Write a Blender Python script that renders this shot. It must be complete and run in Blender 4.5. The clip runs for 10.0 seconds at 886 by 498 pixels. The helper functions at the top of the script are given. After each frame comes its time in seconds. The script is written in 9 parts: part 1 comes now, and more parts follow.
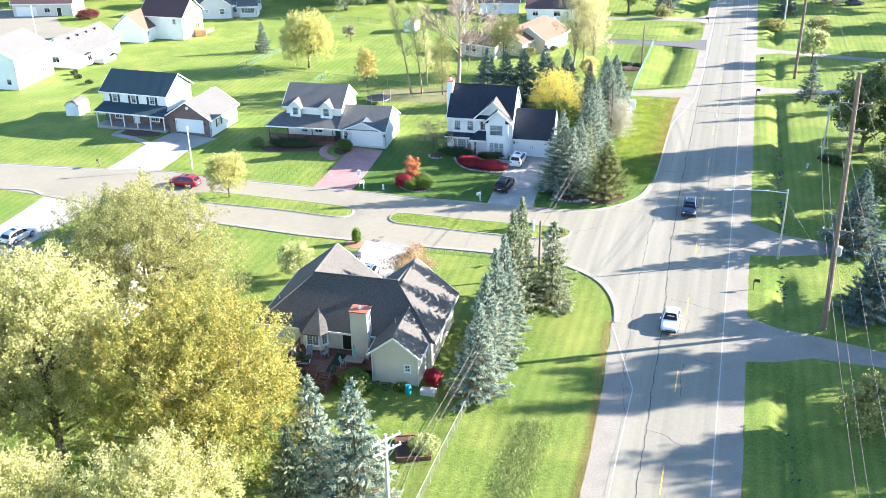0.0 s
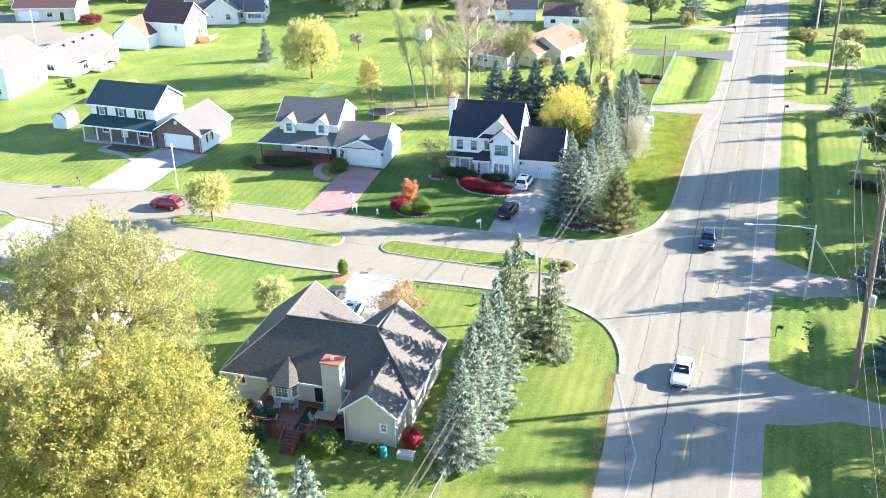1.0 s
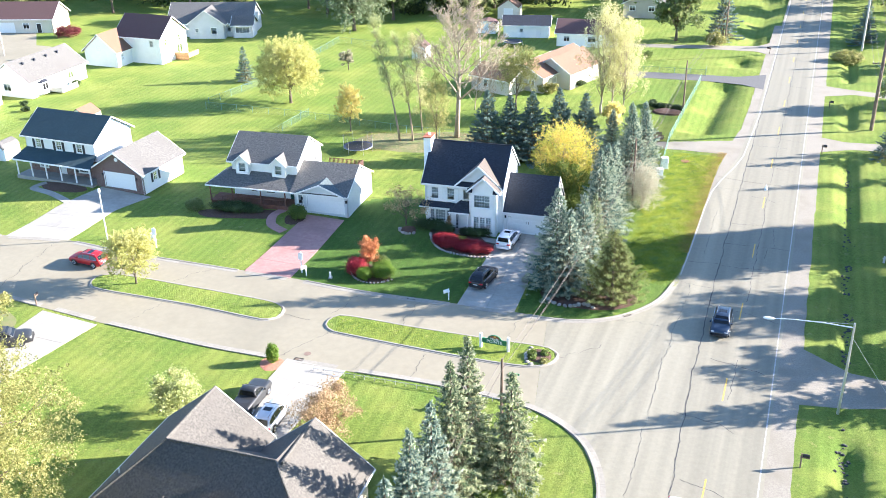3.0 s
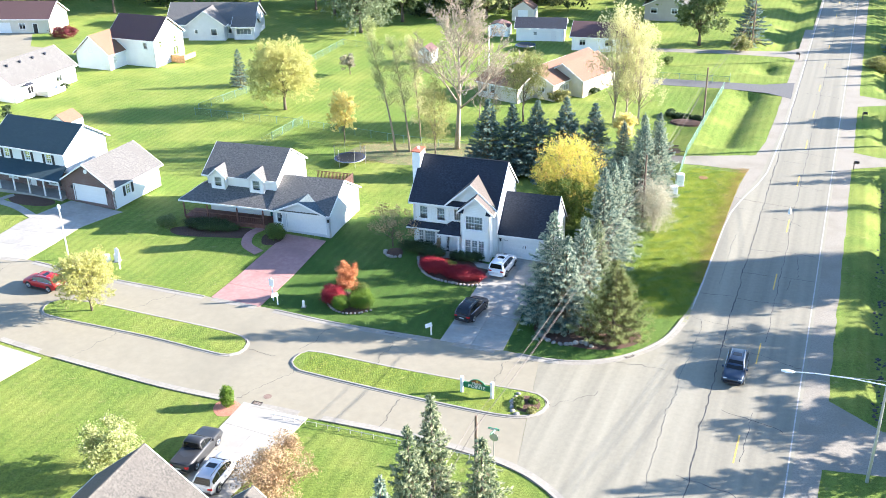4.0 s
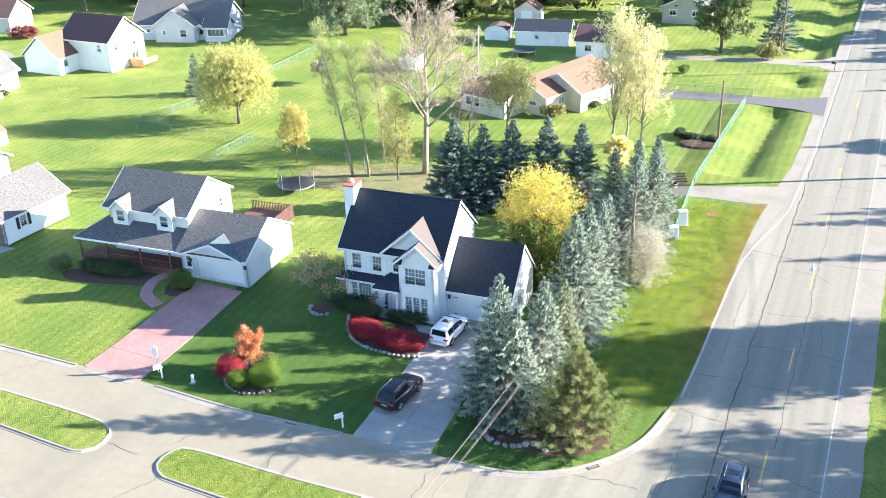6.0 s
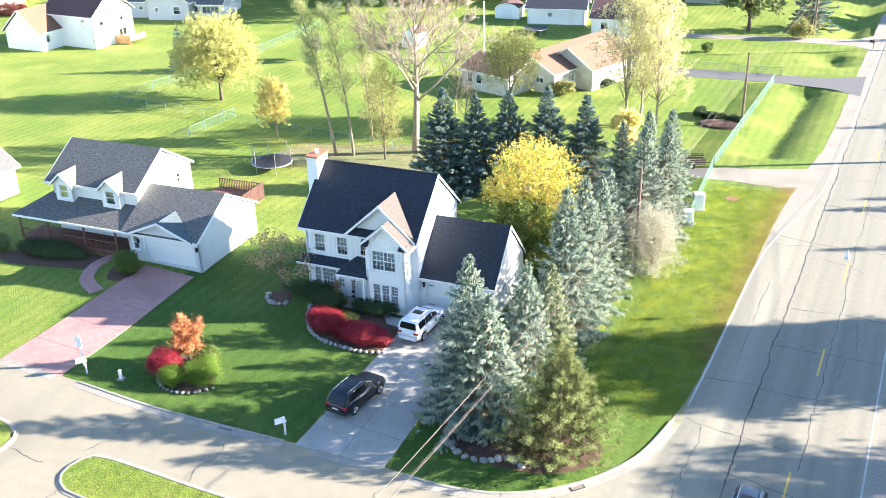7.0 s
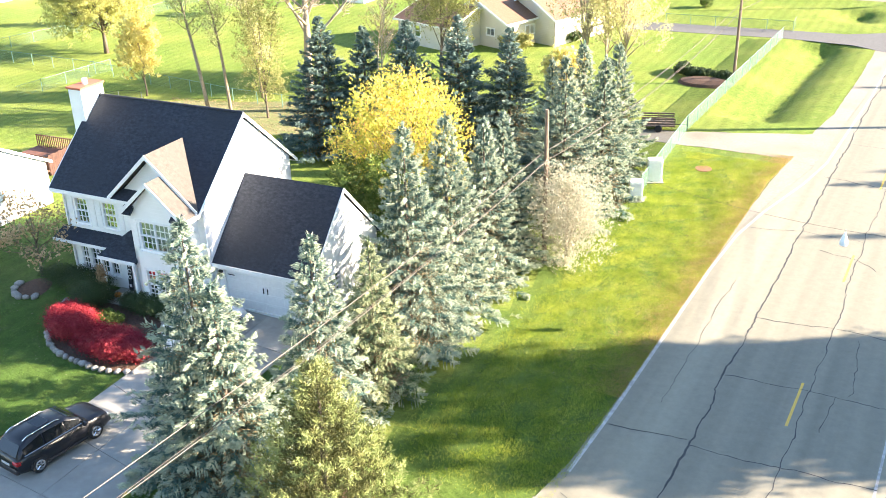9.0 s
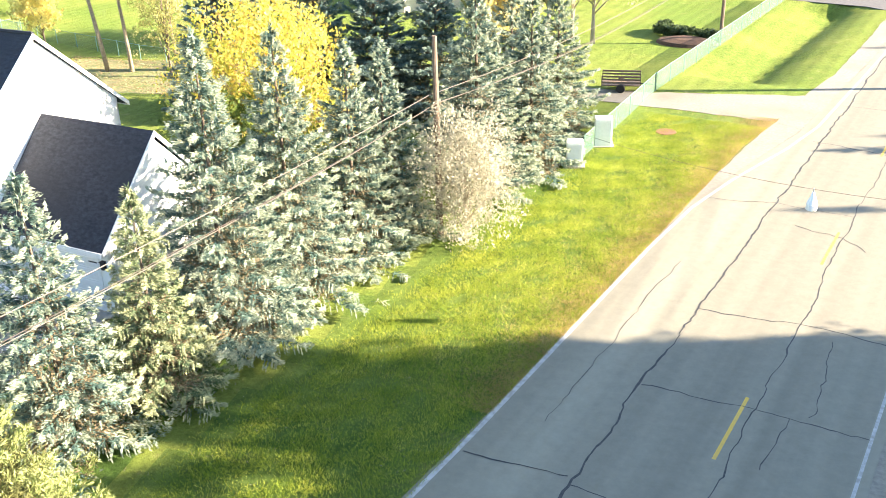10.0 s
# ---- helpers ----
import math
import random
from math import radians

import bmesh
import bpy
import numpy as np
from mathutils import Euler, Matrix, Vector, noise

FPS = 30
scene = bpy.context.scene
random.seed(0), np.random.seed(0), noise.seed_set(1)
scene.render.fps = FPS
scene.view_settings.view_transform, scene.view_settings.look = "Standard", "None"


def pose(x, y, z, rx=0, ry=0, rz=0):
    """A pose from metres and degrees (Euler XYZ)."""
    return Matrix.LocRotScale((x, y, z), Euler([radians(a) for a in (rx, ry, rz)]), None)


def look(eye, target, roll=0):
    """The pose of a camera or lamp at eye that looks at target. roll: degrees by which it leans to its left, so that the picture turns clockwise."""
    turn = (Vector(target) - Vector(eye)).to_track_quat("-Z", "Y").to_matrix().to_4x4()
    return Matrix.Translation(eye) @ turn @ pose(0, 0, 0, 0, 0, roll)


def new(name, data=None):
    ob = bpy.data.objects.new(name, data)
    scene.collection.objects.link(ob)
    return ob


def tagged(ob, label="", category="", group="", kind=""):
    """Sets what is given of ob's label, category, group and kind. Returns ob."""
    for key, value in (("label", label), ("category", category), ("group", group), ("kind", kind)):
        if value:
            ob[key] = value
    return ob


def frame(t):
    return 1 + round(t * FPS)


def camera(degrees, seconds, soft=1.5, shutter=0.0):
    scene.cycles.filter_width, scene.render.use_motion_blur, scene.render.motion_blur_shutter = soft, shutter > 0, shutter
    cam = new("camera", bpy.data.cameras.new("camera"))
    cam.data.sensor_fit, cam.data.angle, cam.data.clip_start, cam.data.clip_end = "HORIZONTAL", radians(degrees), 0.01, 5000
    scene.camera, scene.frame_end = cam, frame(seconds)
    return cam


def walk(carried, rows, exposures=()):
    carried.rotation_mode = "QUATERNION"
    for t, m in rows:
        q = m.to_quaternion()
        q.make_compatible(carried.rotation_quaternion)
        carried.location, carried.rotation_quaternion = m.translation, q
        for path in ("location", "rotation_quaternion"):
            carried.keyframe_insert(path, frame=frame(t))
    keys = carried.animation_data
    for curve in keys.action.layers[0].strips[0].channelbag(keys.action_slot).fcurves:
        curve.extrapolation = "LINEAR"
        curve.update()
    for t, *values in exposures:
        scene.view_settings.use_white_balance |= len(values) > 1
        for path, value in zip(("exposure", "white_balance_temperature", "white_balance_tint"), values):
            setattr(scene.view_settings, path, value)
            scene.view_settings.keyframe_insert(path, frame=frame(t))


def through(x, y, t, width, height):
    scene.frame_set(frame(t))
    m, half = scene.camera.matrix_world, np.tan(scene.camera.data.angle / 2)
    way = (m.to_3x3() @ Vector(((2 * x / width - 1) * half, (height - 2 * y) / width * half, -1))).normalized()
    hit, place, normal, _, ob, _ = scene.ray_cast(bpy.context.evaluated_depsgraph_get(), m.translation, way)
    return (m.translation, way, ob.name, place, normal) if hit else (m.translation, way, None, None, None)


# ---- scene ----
cam = camera(49.0, 10.0, soft=0.0)
PATH = [
    (0, (4.616, 2.255, 51.981), (4.55, 4.057, 51.115), -0.9),
    (0.5, (6.268, 7.53, 51.335), (6.167, 9.331, 50.471), -1.0),
    (1, (8.111, 12.904, 51.234), (7.989, 14.704, 50.369), -1.0),
    (1.5, (9.877, 18.421, 51.066), (9.743, 20.219, 50.201), -1.0),
    (2, (11.595, 24.062, 50.88), (11.442, 25.859, 50.017), -1.0),
    (2.5, (13.226, 29.589, 50.42), (13.054, 31.385, 49.559), -1.0),
    (4, (18.021, 46.013, 47.422), (17.765, 47.801, 46.564), -1.2),
    (4.5, (19.721, 51.755, 47.035), (19.445, 53.54, 46.174), -1.2),
    (5, (21.375, 57.443, 46.588), (21.084, 59.224, 45.726), -1.3),
    (5.5, (22.745, 62.831, 45.474), (22.442, 64.611, 44.614), -1.3),
    (7, (26.279, 78.074, 36.91), (25.893, 79.841, 36.054), -1.5),
    (7.5, (27.679, 83.598, 33.795), (27.28, 85.361, 32.94), -1.5),
    (8, (29.507, 89.305, 30.884), (29.087, 91.065, 30.031), -1.6),
    (8.5, (31.635, 95.195, 27.939), (31.189, 96.95, 27.091), -1.6),
    (9, (33.868, 101.13, 25.109), (33.403, 102.88, 24.261), -1.6),
    (9.5, (36.112, 107.116, 21.713), (35.622, 108.861, 20.867), -1.6),
    (10, (38.316, 113.093, 18.4), (37.793, 114.83, 17.558), -1.7),
]
walk(cam, [(t, look(eye, target, roll)) for t, eye, target, roll in PATH], [(0, 2.60, 5750, 12), (2.5, 2.57, 5800, 12.5), (5.5, 2.53, 5780, 12.0), (8.0, 2.84, 6400, 12), (10.0, 2.91, 7050, 12)])

# ---- light ----
SUN = Vector((0.978 * math.cos(radians(19)), 0.210 * math.cos(radians(19)), math.sin(radians(19))))
world = bpy.data.worlds.new("sky")
scene.world = world
world.use_nodes = True
sky = world.node_tree.nodes.new("ShaderNodeTexSky")
sky.sky_type = "NISHITA"
sky.sun_disc = False
sky.sun_elevation = radians(19)
sky.sun_rotation = radians(77.9)
sky.air_density, sky.dust_density, sky.ozone_density = 1.0, 0.3, 2.3
background = world.node_tree.nodes["Background"]
background.inputs["Strength"].default_value = 0.080
world.node_tree.links.new(sky.outputs[0], background.inputs["Color"])
sun = new("sun", bpy.data.lights.new("sun", "SUN"))
sun.data.energy, sun.data.angle, sun.data.color = 4.95, radians(0.6), (1.0, 0.87, 0.72)
sun.matrix_world = look((0, 0, 0), -SUN)


# ---- materials ----
def ramp_mix(nt, fac, a, b):
    mix = nt.nodes.new("ShaderNodeMix")
    mix.data_type = "RGBA"
    nt.links.new(fac, mix.inputs[0])
    for slot, v in ((6, a), (7, b)):
        if isinstance(v, tuple):
            mix.inputs[slot].default_value = (*v, 1)
        else:
            nt.links.new(v, mix.inputs[slot])
    return mix.outputs[2]


def noise_fac(nt, scale, detail=4.0, low=0.4, high=0.6, stretch=None, rough=0.6, coords="Object"):
    tc = nt.nodes.new("ShaderNodeTexCoord")
    src = tc.outputs[coords]
    if stretch:
        mp = nt.nodes.new("ShaderNodeMapping")
        mp.inputs["Scale"].default_value = stretch
        nt.links.new(src, mp.inputs[0])
        src = mp.outputs[0]
    n = nt.nodes.new("ShaderNodeTexNoise")
    n.inputs["Scale"].default_value, n.inputs["Detail"].default_value = scale, detail
    n.inputs["Roughness"].default_value = rough
    nt.links.new(src, n.inputs["Vector"])
    r = nt.nodes.new("ShaderNodeMapRange")
    r.inputs[1].default_value, r.inputs[2].default_value = low, high
    nt.links.new(n.outputs["Fac"], r.inputs[0])
    return r.outputs[0]


def bump(nt, bsdf, height, strength, distance):
    b = nt.nodes.new("ShaderNodeBump")
    b.inputs["Strength"].default_value, b.inputs["Distance"].default_value = strength, distance
    nt.links.new(height, b.inputs["Height"])
    nt.links.new(b.outputs[0], bsdf.inputs["Normal"])


def material(name):
    m = bpy.data.materials.new(name)
    m.use_nodes = True
    return m, m.node_tree, m.node_tree.nodes["Principled BSDF"]


def surface(name, a, b, scale=2.0, rough=0.8, grain=30.0, relief=0.3, depth=0.01, metal=0.0, c=None, big=0.25, piece=0.0, island=0.0, stretch=None):
    """Two tones mixed by a fine noise, a third by a broad one, with a fine relief; piece / island vary whole pieces."""
    m, nt, bsdf = material(name)
    col = ramp_mix(nt, noise_fac(nt, scale, 5, 0.35, 0.65, stretch), a, b)
    if c:
        col = ramp_mix(nt, noise_fac(nt, big, 3, 0.45, 0.75), col, c)
    if piece or island:
        if piece:
            rnd = nt.nodes.new("ShaderNodeObjectInfo").outputs["Random"]
        else:
            rnd = nt.nodes.new("ShaderNodeNewGeometry").outputs["Random Per Island"]
        hsv = nt.nodes.new("ShaderNodeHueSaturation")
        r = nt.nodes.new("ShaderNodeMapRange")
        v = piece or island
        r.inputs[3].default_value, r.inputs[4].default_value = 1 - v, 1 + v
        nt.links.new(rnd, r.inputs[0])
        nt.links.new(r.outputs[0], hsv.inputs["Value"])
        nt.links.new(col, hsv.inputs["Color"])
        col = hsv.outputs[0]
    nt.links.new(col, bsdf.inputs["Base Color"])
    bsdf.inputs["Roughness"].default_value, bsdf.inputs["Metallic"].default_value = rough, metal
    if relief:
        bump(nt, bsdf, noise_fac(nt, grain, 6, 0.2, 0.8, stretch), relief, depth)
    return m


def foliage(name, a, b, c, shine=0.55, through=0.35, lean=0.5):
    """Leaves in three tones that differ leaf by leaf, letting some light through."""
    m, nt, bsdf = material(name)
    geo = nt.nodes.new("ShaderNodeNewGeometry")
    cr = nt.nodes.new("ShaderNodeValToRGB")
    cr.color_ramp.elements[0].color, cr.color_ramp.elements[1].color = (*a, 1), (*c, 1)
    cr.color_ramp.elements[0].position, cr.color_ramp.elements[1].position = 0.05, 0.98
    e = cr.color_ramp.elements.new(lean)
    e.color = (*b, 1)
    half = nt.nodes.new("ShaderNodeMath")
    half.operation = "MULTIPLY"
    half.inputs[1].default_value = 0.55
    nt.links.new(geo.outputs["Random Per Island"], half.inputs[0])
    broad = nt.nodes.new("ShaderNodeMath")
    broad.operation = "MULTIPLY_ADD"
    broad.inputs[1].default_value = 0.45
    nt.links.new(noise_fac(nt, 0.55, 3, 0.3, 0.7), broad.inputs[0])
    nt.links.new(half.outputs[0], broad.inputs[2])
    nt.links.new(broad.outputs[0], cr.inputs[0])
    nt.links.new(cr.outputs[0], bsdf.inputs["Base Color"])
    bsdf.inputs["Roughness"].default_value = shine
    bsdf.inputs["Specular IOR Level"].default_value = 0.3
    tr = nt.nodes.new("ShaderNodeBsdfTranslucent")
    nt.links.new(cr.outputs[0], tr.inputs["Color"])
    mix = nt.nodes.new("ShaderNodeMixShader")
    mix.inputs[0].default_value = through
    nt.links.new(bsdf.outputs[0], mix.inputs[1])
    nt.links.new(tr.outputs[0], mix.inputs[2])
    nt.links.new(mix.outputs[0], nt.nodes["Material Output"].inputs[0])
    return m


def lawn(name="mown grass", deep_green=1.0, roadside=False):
    """Mown turf; deep_green below 1 is deeper in tone and less yellow, as for shade painted on the front lawn; a
    roadside one is scorched towards the kerb.
    """
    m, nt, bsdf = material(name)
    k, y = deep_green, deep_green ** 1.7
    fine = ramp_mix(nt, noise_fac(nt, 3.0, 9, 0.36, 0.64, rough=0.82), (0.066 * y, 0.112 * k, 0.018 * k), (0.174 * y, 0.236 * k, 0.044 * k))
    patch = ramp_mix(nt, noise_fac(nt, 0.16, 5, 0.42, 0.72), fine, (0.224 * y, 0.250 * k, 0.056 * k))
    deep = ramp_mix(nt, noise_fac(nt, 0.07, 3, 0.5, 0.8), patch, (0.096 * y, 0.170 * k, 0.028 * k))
    tc = nt.nodes.new("ShaderNodeTexCoord")
    mp = nt.nodes.new("ShaderNodeMapping")
    mp.inputs["Rotation"].default_value = (0, 0, radians(14))
    nt.links.new(tc.outputs["Object"], mp.inputs[0])
    wave = nt.nodes.new("ShaderNodeTexWave")
    wave.inputs["Scale"].default_value, wave.inputs["Distortion"].default_value = 0.27, 1.1
    wave.inputs["Detail Scale"].default_value = 0.4
    nt.links.new(mp.outputs[0], wave.inputs["Vector"])
    tone = nt.nodes.new("ShaderNodeMapRange")
    tone.inputs[3].default_value, tone.inputs[4].default_value = 0.915, 1.085
    nt.links.new(wave.outputs["Fac"], tone.inputs[0])
    hsv = nt.nodes.new("ShaderNodeHueSaturation")
    nt.links.new(tone.outputs[0], hsv.inputs["Value"])
    nt.links.new(deep, hsv.inputs["Color"])
    straw = ramp_mix(nt, noise_fac(nt, 1.1, 8, 0.60, 0.78), hsv.outputs[0], (0.26 * y, 0.245 * k, 0.10 * k))
    grain = nt.nodes.new("ShaderNodeMapRange")
    grain.inputs[3].default_value, grain.inputs[4].default_value = 0.76, 1.22
    nt.links.new(noise_fac(nt, 5.5, 6, 0.32, 0.68, rough=0.7), grain.inputs[0])
    blades = nt.nodes.new("ShaderNodeHueSaturation")
    nt.links.new(grain.outputs[0], blades.inputs["Value"])
    nt.links.new(straw, blades.inputs["Color"])
    colour = blades.outputs[0]
    if roadside:
        across = nt.nodes.new("ShaderNodeVectorMath")
        across.operation = "DOT_PRODUCT"
        across.inputs[1].default_value = (0.9663, -0.2575, 0)
        nt.links.new(tc.outputs["Object"], across.inputs[0])
        uneven = nt.nodes.new("ShaderNodeMath")
        uneven.operation = "MULTIPLY_ADD"
        uneven.inputs[1].default_value = 2.6
        nt.links.new(noise_fac(nt, 0.9, 8, 0.25, 0.75, rough=0.75), uneven.inputs[0])
        nt.links.new(across.outputs["Value"], uneven.inputs[2])
        band = nt.nodes.new("ShaderNodeMapRange")
        band.inputs[1].default_value, band.inputs[2].default_value = -4.2, -2.9
        band.inputs[4].default_value = 0.85
        nt.links.new(uneven.outputs[0], band.inputs[0])
        colour = ramp_mix(nt, band.outputs[0], colour, (0.25, 0.20, 0.085))
    nt.links.new(colour, bsdf.inputs["Base Color"])
    bsdf.inputs["Roughness"].default_value = 0.85
    bsdf.inputs["Specular IOR Level"].default_value = 0.12
    bsdf.inputs["Sheen Weight"].default_value, bsdf.inputs["Sheen Roughness"].default_value = 0.10, 0.6
    bsdf.inputs["Sheen Tint"].default_value = (0.62, 0.74, 0.20, 1)
    bump(nt, bsdf, noise_fac(nt, 7.0, 8, 0.25, 0.75, rough=0.85), 0.8, 0.10)
    return m


def glass():
    m, nt, bsdf = material("window glass")
    tr = nt.nodes.new("ShaderNodeBsdfTransparent")
    tr.inputs[0].default_value = (0.62, 0.68, 0.68, 1)
    gl = nt.nodes.new("ShaderNodeBsdfGlossy")
    gl.inputs["Roughness"].default_value = 0.04
    fr = nt.nodes.new("ShaderNodeFresnel")
    fr.inputs[0].default_value = 1.33
    mix = nt.nodes.new("ShaderNodeMixShader")
    nt.links.new(fr.outputs[0], mix.inputs[0])
    nt.links.new(tr.outputs[0], mix.inputs[1])
    nt.links.new(gl.outputs[0], mix.inputs[2])
    nt.links.new(mix.outputs[0], nt.nodes["Material Output"].inputs[0])
    return m


def siding(name, a, b):
    """Lapped boards: a saw-tooth relief up the wall."""
    m, nt, bsdf = material(name)
    nt.links.new(ramp_mix(nt, noise_fac(nt, 0.8, 5, 0.35, 0.7), a, b), bsdf.inputs["Base Color"])
    bsdf.inputs["Roughness"].default_value = 0.55
    tc = nt.nodes.new("ShaderNodeTexCoord")
    mp = nt.nodes.new("ShaderNodeMapping")
    mp.inputs["Rotation"].default_value = (0, radians(90), 0)
    nt.links.new(tc.outputs["Object"], mp.inputs[0])
    w = nt.nodes.new("ShaderNodeTexWave")
    w.wave_profile = "SAW"
    w.inputs["Scale"].default_value = 1.6
    nt.links.new(mp.outputs[0], w.inputs["Vector"])
    bump(nt, bsdf, w.outputs["Fac"], 0.6, 0.02)
    return m


def brickwork():
    m, nt, bsdf = material("red brick")
    tc = nt.nodes.new("ShaderNodeTexCoord")
    mp = nt.nodes.new("ShaderNodeMapping")
    mp.inputs["Rotation"].default_value = (radians(90), 0, 0)
    nt.links.new(tc.outputs["Object"], mp.inputs[0])
    br = nt.nodes.new("ShaderNodeTexBrick")
    br.inputs["Color1"].default_value, br.inputs["Color2"].default_value = (0.115, 0.062, 0.055, 1), (0.17, 0.09, 0.075, 1)
    br.inputs["Mortar"].default_value = (0.26, 0.235, 0.21, 1)
    br.inputs["Scale"].default_value = 1.0
    br.inputs["Brick Width"].default_value, br.inputs["Row Height"].default_value = 0.21, 0.075
    br.inputs["Mortar Size"].default_value = 0.008
    nt.links.new(mp.outputs[0], br.inputs["Vector"])
    nt.links.new(br.outputs["Color"], bsdf.inputs["Base Color"])
    bsdf.inputs["Roughness"].default_value = 0.85
    bump(nt, bsdf, noise_fac(nt, 40, 5, 0.2, 0.8), 0.4, 0.006)
    return m


def plain(name, col, rough=0.5, metal=0.0, coat=0.0):
    m, nt, bsdf = material(name)
    shade = ramp_mix(nt, noise_fac(nt, 6.0, 4, 0.3, 0.8), col, tuple(0.9 * v for v in col))
    nt.links.new(shade, bsdf.inputs["Base Color"])
    bsdf.inputs["Roughness"].default_value, bsdf.inputs["Metallic"].default_value = rough, metal
    bsdf.inputs["Coat Weight"].default_value = coat
    return m


def paving(name="worn road surface", k=1.0):
    """Worn asphalt: fine grain, and faint streaks drawn out along the lanes by the traffic."""
    m, nt, bsdf = material(name)
    col = ramp_mix(nt, noise_fac(nt, 2.2, 8, 0.3, 0.7, rough=0.75), (0.214 * k, 0.199 * k, 0.149 * k), (0.260 * k, 0.243 * k, 0.184 * k))
    tc = nt.nodes.new("ShaderNodeTexCoord")
    mp = nt.nodes.new("ShaderNodeMapping")
    mp.inputs["Rotation"].default_value = (0, 0, radians(14.92))
    nt.links.new(tc.outputs["Object"], mp.inputs[0])
    flat = nt.nodes.new("ShaderNodeMapping")
    flat.inputs["Scale"].default_value = (0.85, 0.012, 1)
    nt.links.new(mp.outputs[0], flat.inputs[0])
    lanes = nt.nodes.new("ShaderNodeTexNoise")
    lanes.inputs["Scale"].default_value, lanes.inputs["Detail"].default_value = 1.0, 4.0
    nt.links.new(flat.outputs[0], lanes.inputs["Vector"])
    tone = nt.nodes.new("ShaderNodeMapRange")
    tone.inputs[1].default_value, tone.inputs[2].default_value = 0.3, 0.7
    tone.inputs[3].default_value, tone.inputs[4].default_value = 0.84, 1.14
    nt.links.new(lanes.outputs["Fac"], tone.inputs[0])
    hsv = nt.nodes.new("ShaderNodeHueSaturation")
    nt.links.new(tone.outputs[0], hsv.inputs["Value"])
    nt.links.new(col, hsv.inputs["Color"])
    nt.links.new(hsv.outputs[0], bsdf.inputs["Base Color"])
    bsdf.inputs["Roughness"].default_value = 0.78
    bump(nt, bsdf, noise_fac(nt, 55, 6, 0.2, 0.8), 0.35, 0.008)
    return m


GRASS = lawn()
# Darkened copy of the turf: the front plot's shade is put into its colour.
SHADED_GRASS = lawn("shade-darkened lawn", 0.56)
VERGE_GRASS = lawn("verge turf", 0.77, True)
MEADOW = surface("rough grass blades", (0.26, 0.33, 0.09), (0.40, 0.44, 0.15), 3.0, 0.85, relief=0, island=0.3)
PAVING = paving()
LANE = paving("darker lane surface", 0.92)
STREET = surface("pale concrete street", (0.238, 0.214, 0.154), (0.266, 0.240, 0.173), 1.3, 0.8, 60, 0.3, 0.006, c=(0.214, 0.193, 0.138), big=0.10)
GRAVEL = surface("crushed gravel", (0.215, 0.195, 0.158), (0.285, 0.262, 0.215), 6.0, 0.95, 22, 0.6, 0.02, c=(0.21, 0.188, 0.145), big=0.3)
DUST = surface("bare sandy verge", (0.20, 0.175, 0.095), (0.16, 0.19, 0.06), 3.5, 0.95, 16, 0.8, 0.04, c=(0.115, 0.17, 0.04), big=0.7)
CONCRETE = surface("cast concrete", (0.305, 0.290, 0.255), (0.365, 0.348, 0.308), 2.0, 0.8, 50, 0.3, 0.006, c=(0.27, 0.256, 0.224), big=0.35, piece=0.07)
KERB = surface("kerb concrete", (0.240, 0.222, 0.185), (0.290, 0.270, 0.228), 3.0, 0.85, 40, 0.3, 0.008, piece=0.08)
REDSLAB = surface("rose stamped concrete", (0.34, 0.185, 0.165), (0.41, 0.235, 0.205), 2.2, 0.75, 30, 0.4, 0.008, c=(0.275, 0.155, 0.138), big=0.3, piece=0.06)
ASPHALT = surface("dark asphalt", (0.040, 0.041, 0.044), (0.062, 0.062, 0.065), 4.0, 0.85, 50, 0.5, 0.01)
TAR = surface("tar seam", (0.030, 0.030, 0.031), (0.06, 0.058, 0.056), 6.0, 0.7, 40, 0.4, 0.006)
WHITEPAINT = surface("worn white line", (0.50, 0.485, 0.455), (0.30, 0.285, 0.26), 4.0, 0.75, 40, 0.2, 0.003)
YELLOWPAINT = surface("worn yellow line", (0.72, 0.45, 0.06), (0.60, 0.38, 0.09), 3.0, 0.7, 40, 0.2, 0.003)
MULCH = surface("bark mulch", (0.055, 0.032, 0.022), (0.13, 0.070, 0.045), 9.0, 0.95, 20, 0.9, 0.05)
REDMULCH = surface("red mulch", (0.34, 0.13, 0.08), (0.45, 0.21, 0.14), 9.0, 0.95, 20, 0.9, 0.05)
STONE = surface("field stone", (0.24, 0.225, 0.20), (0.38, 0.36, 0.325), 4.0, 0.85, 14, 0.6, 0.03, piece=0.25)
WHITE_SIDING = siding("white vinyl siding", (0.90, 0.90, 0.87), (0.85, 0.85, 0.82))
CREAM_SIDING = siding("cream vinyl siding", (0.66, 0.61, 0.52), (0.60, 0.56, 0.47))
GREY_SIDING = siding("pale grey siding", (0.66, 0.68, 0.69), (0.60, 0.62, 0.63))
TAN_SIDING = siding("tan siding", (0.42, 0.39, 0.33), (0.38, 0.35, 0.30))
BRICK = brickwork()
DARK_ROOF = surface("charcoal shingles", (0.011, 0.014, 0.022), (0.030, 0.037, 0.054), 4.5, 0.9, 26, 0.6, 0.012, c=(0.018, 0.022, 0.032), big=0.4, island=0.08, stretch=(1, 1, 2.2))
# Corner house's charcoal shingles again, with sunlight put into a lighter, warmer colour.
SUNLIT_ROOF = surface("charcoal shingles in sunlit tone", (0.078, 0.066, 0.058), (0.118, 0.100, 0.086), 5.0, 0.9, 26, 0.6, 0.012, c=(0.098, 0.084, 0.073), big=0.4, island=0.09)
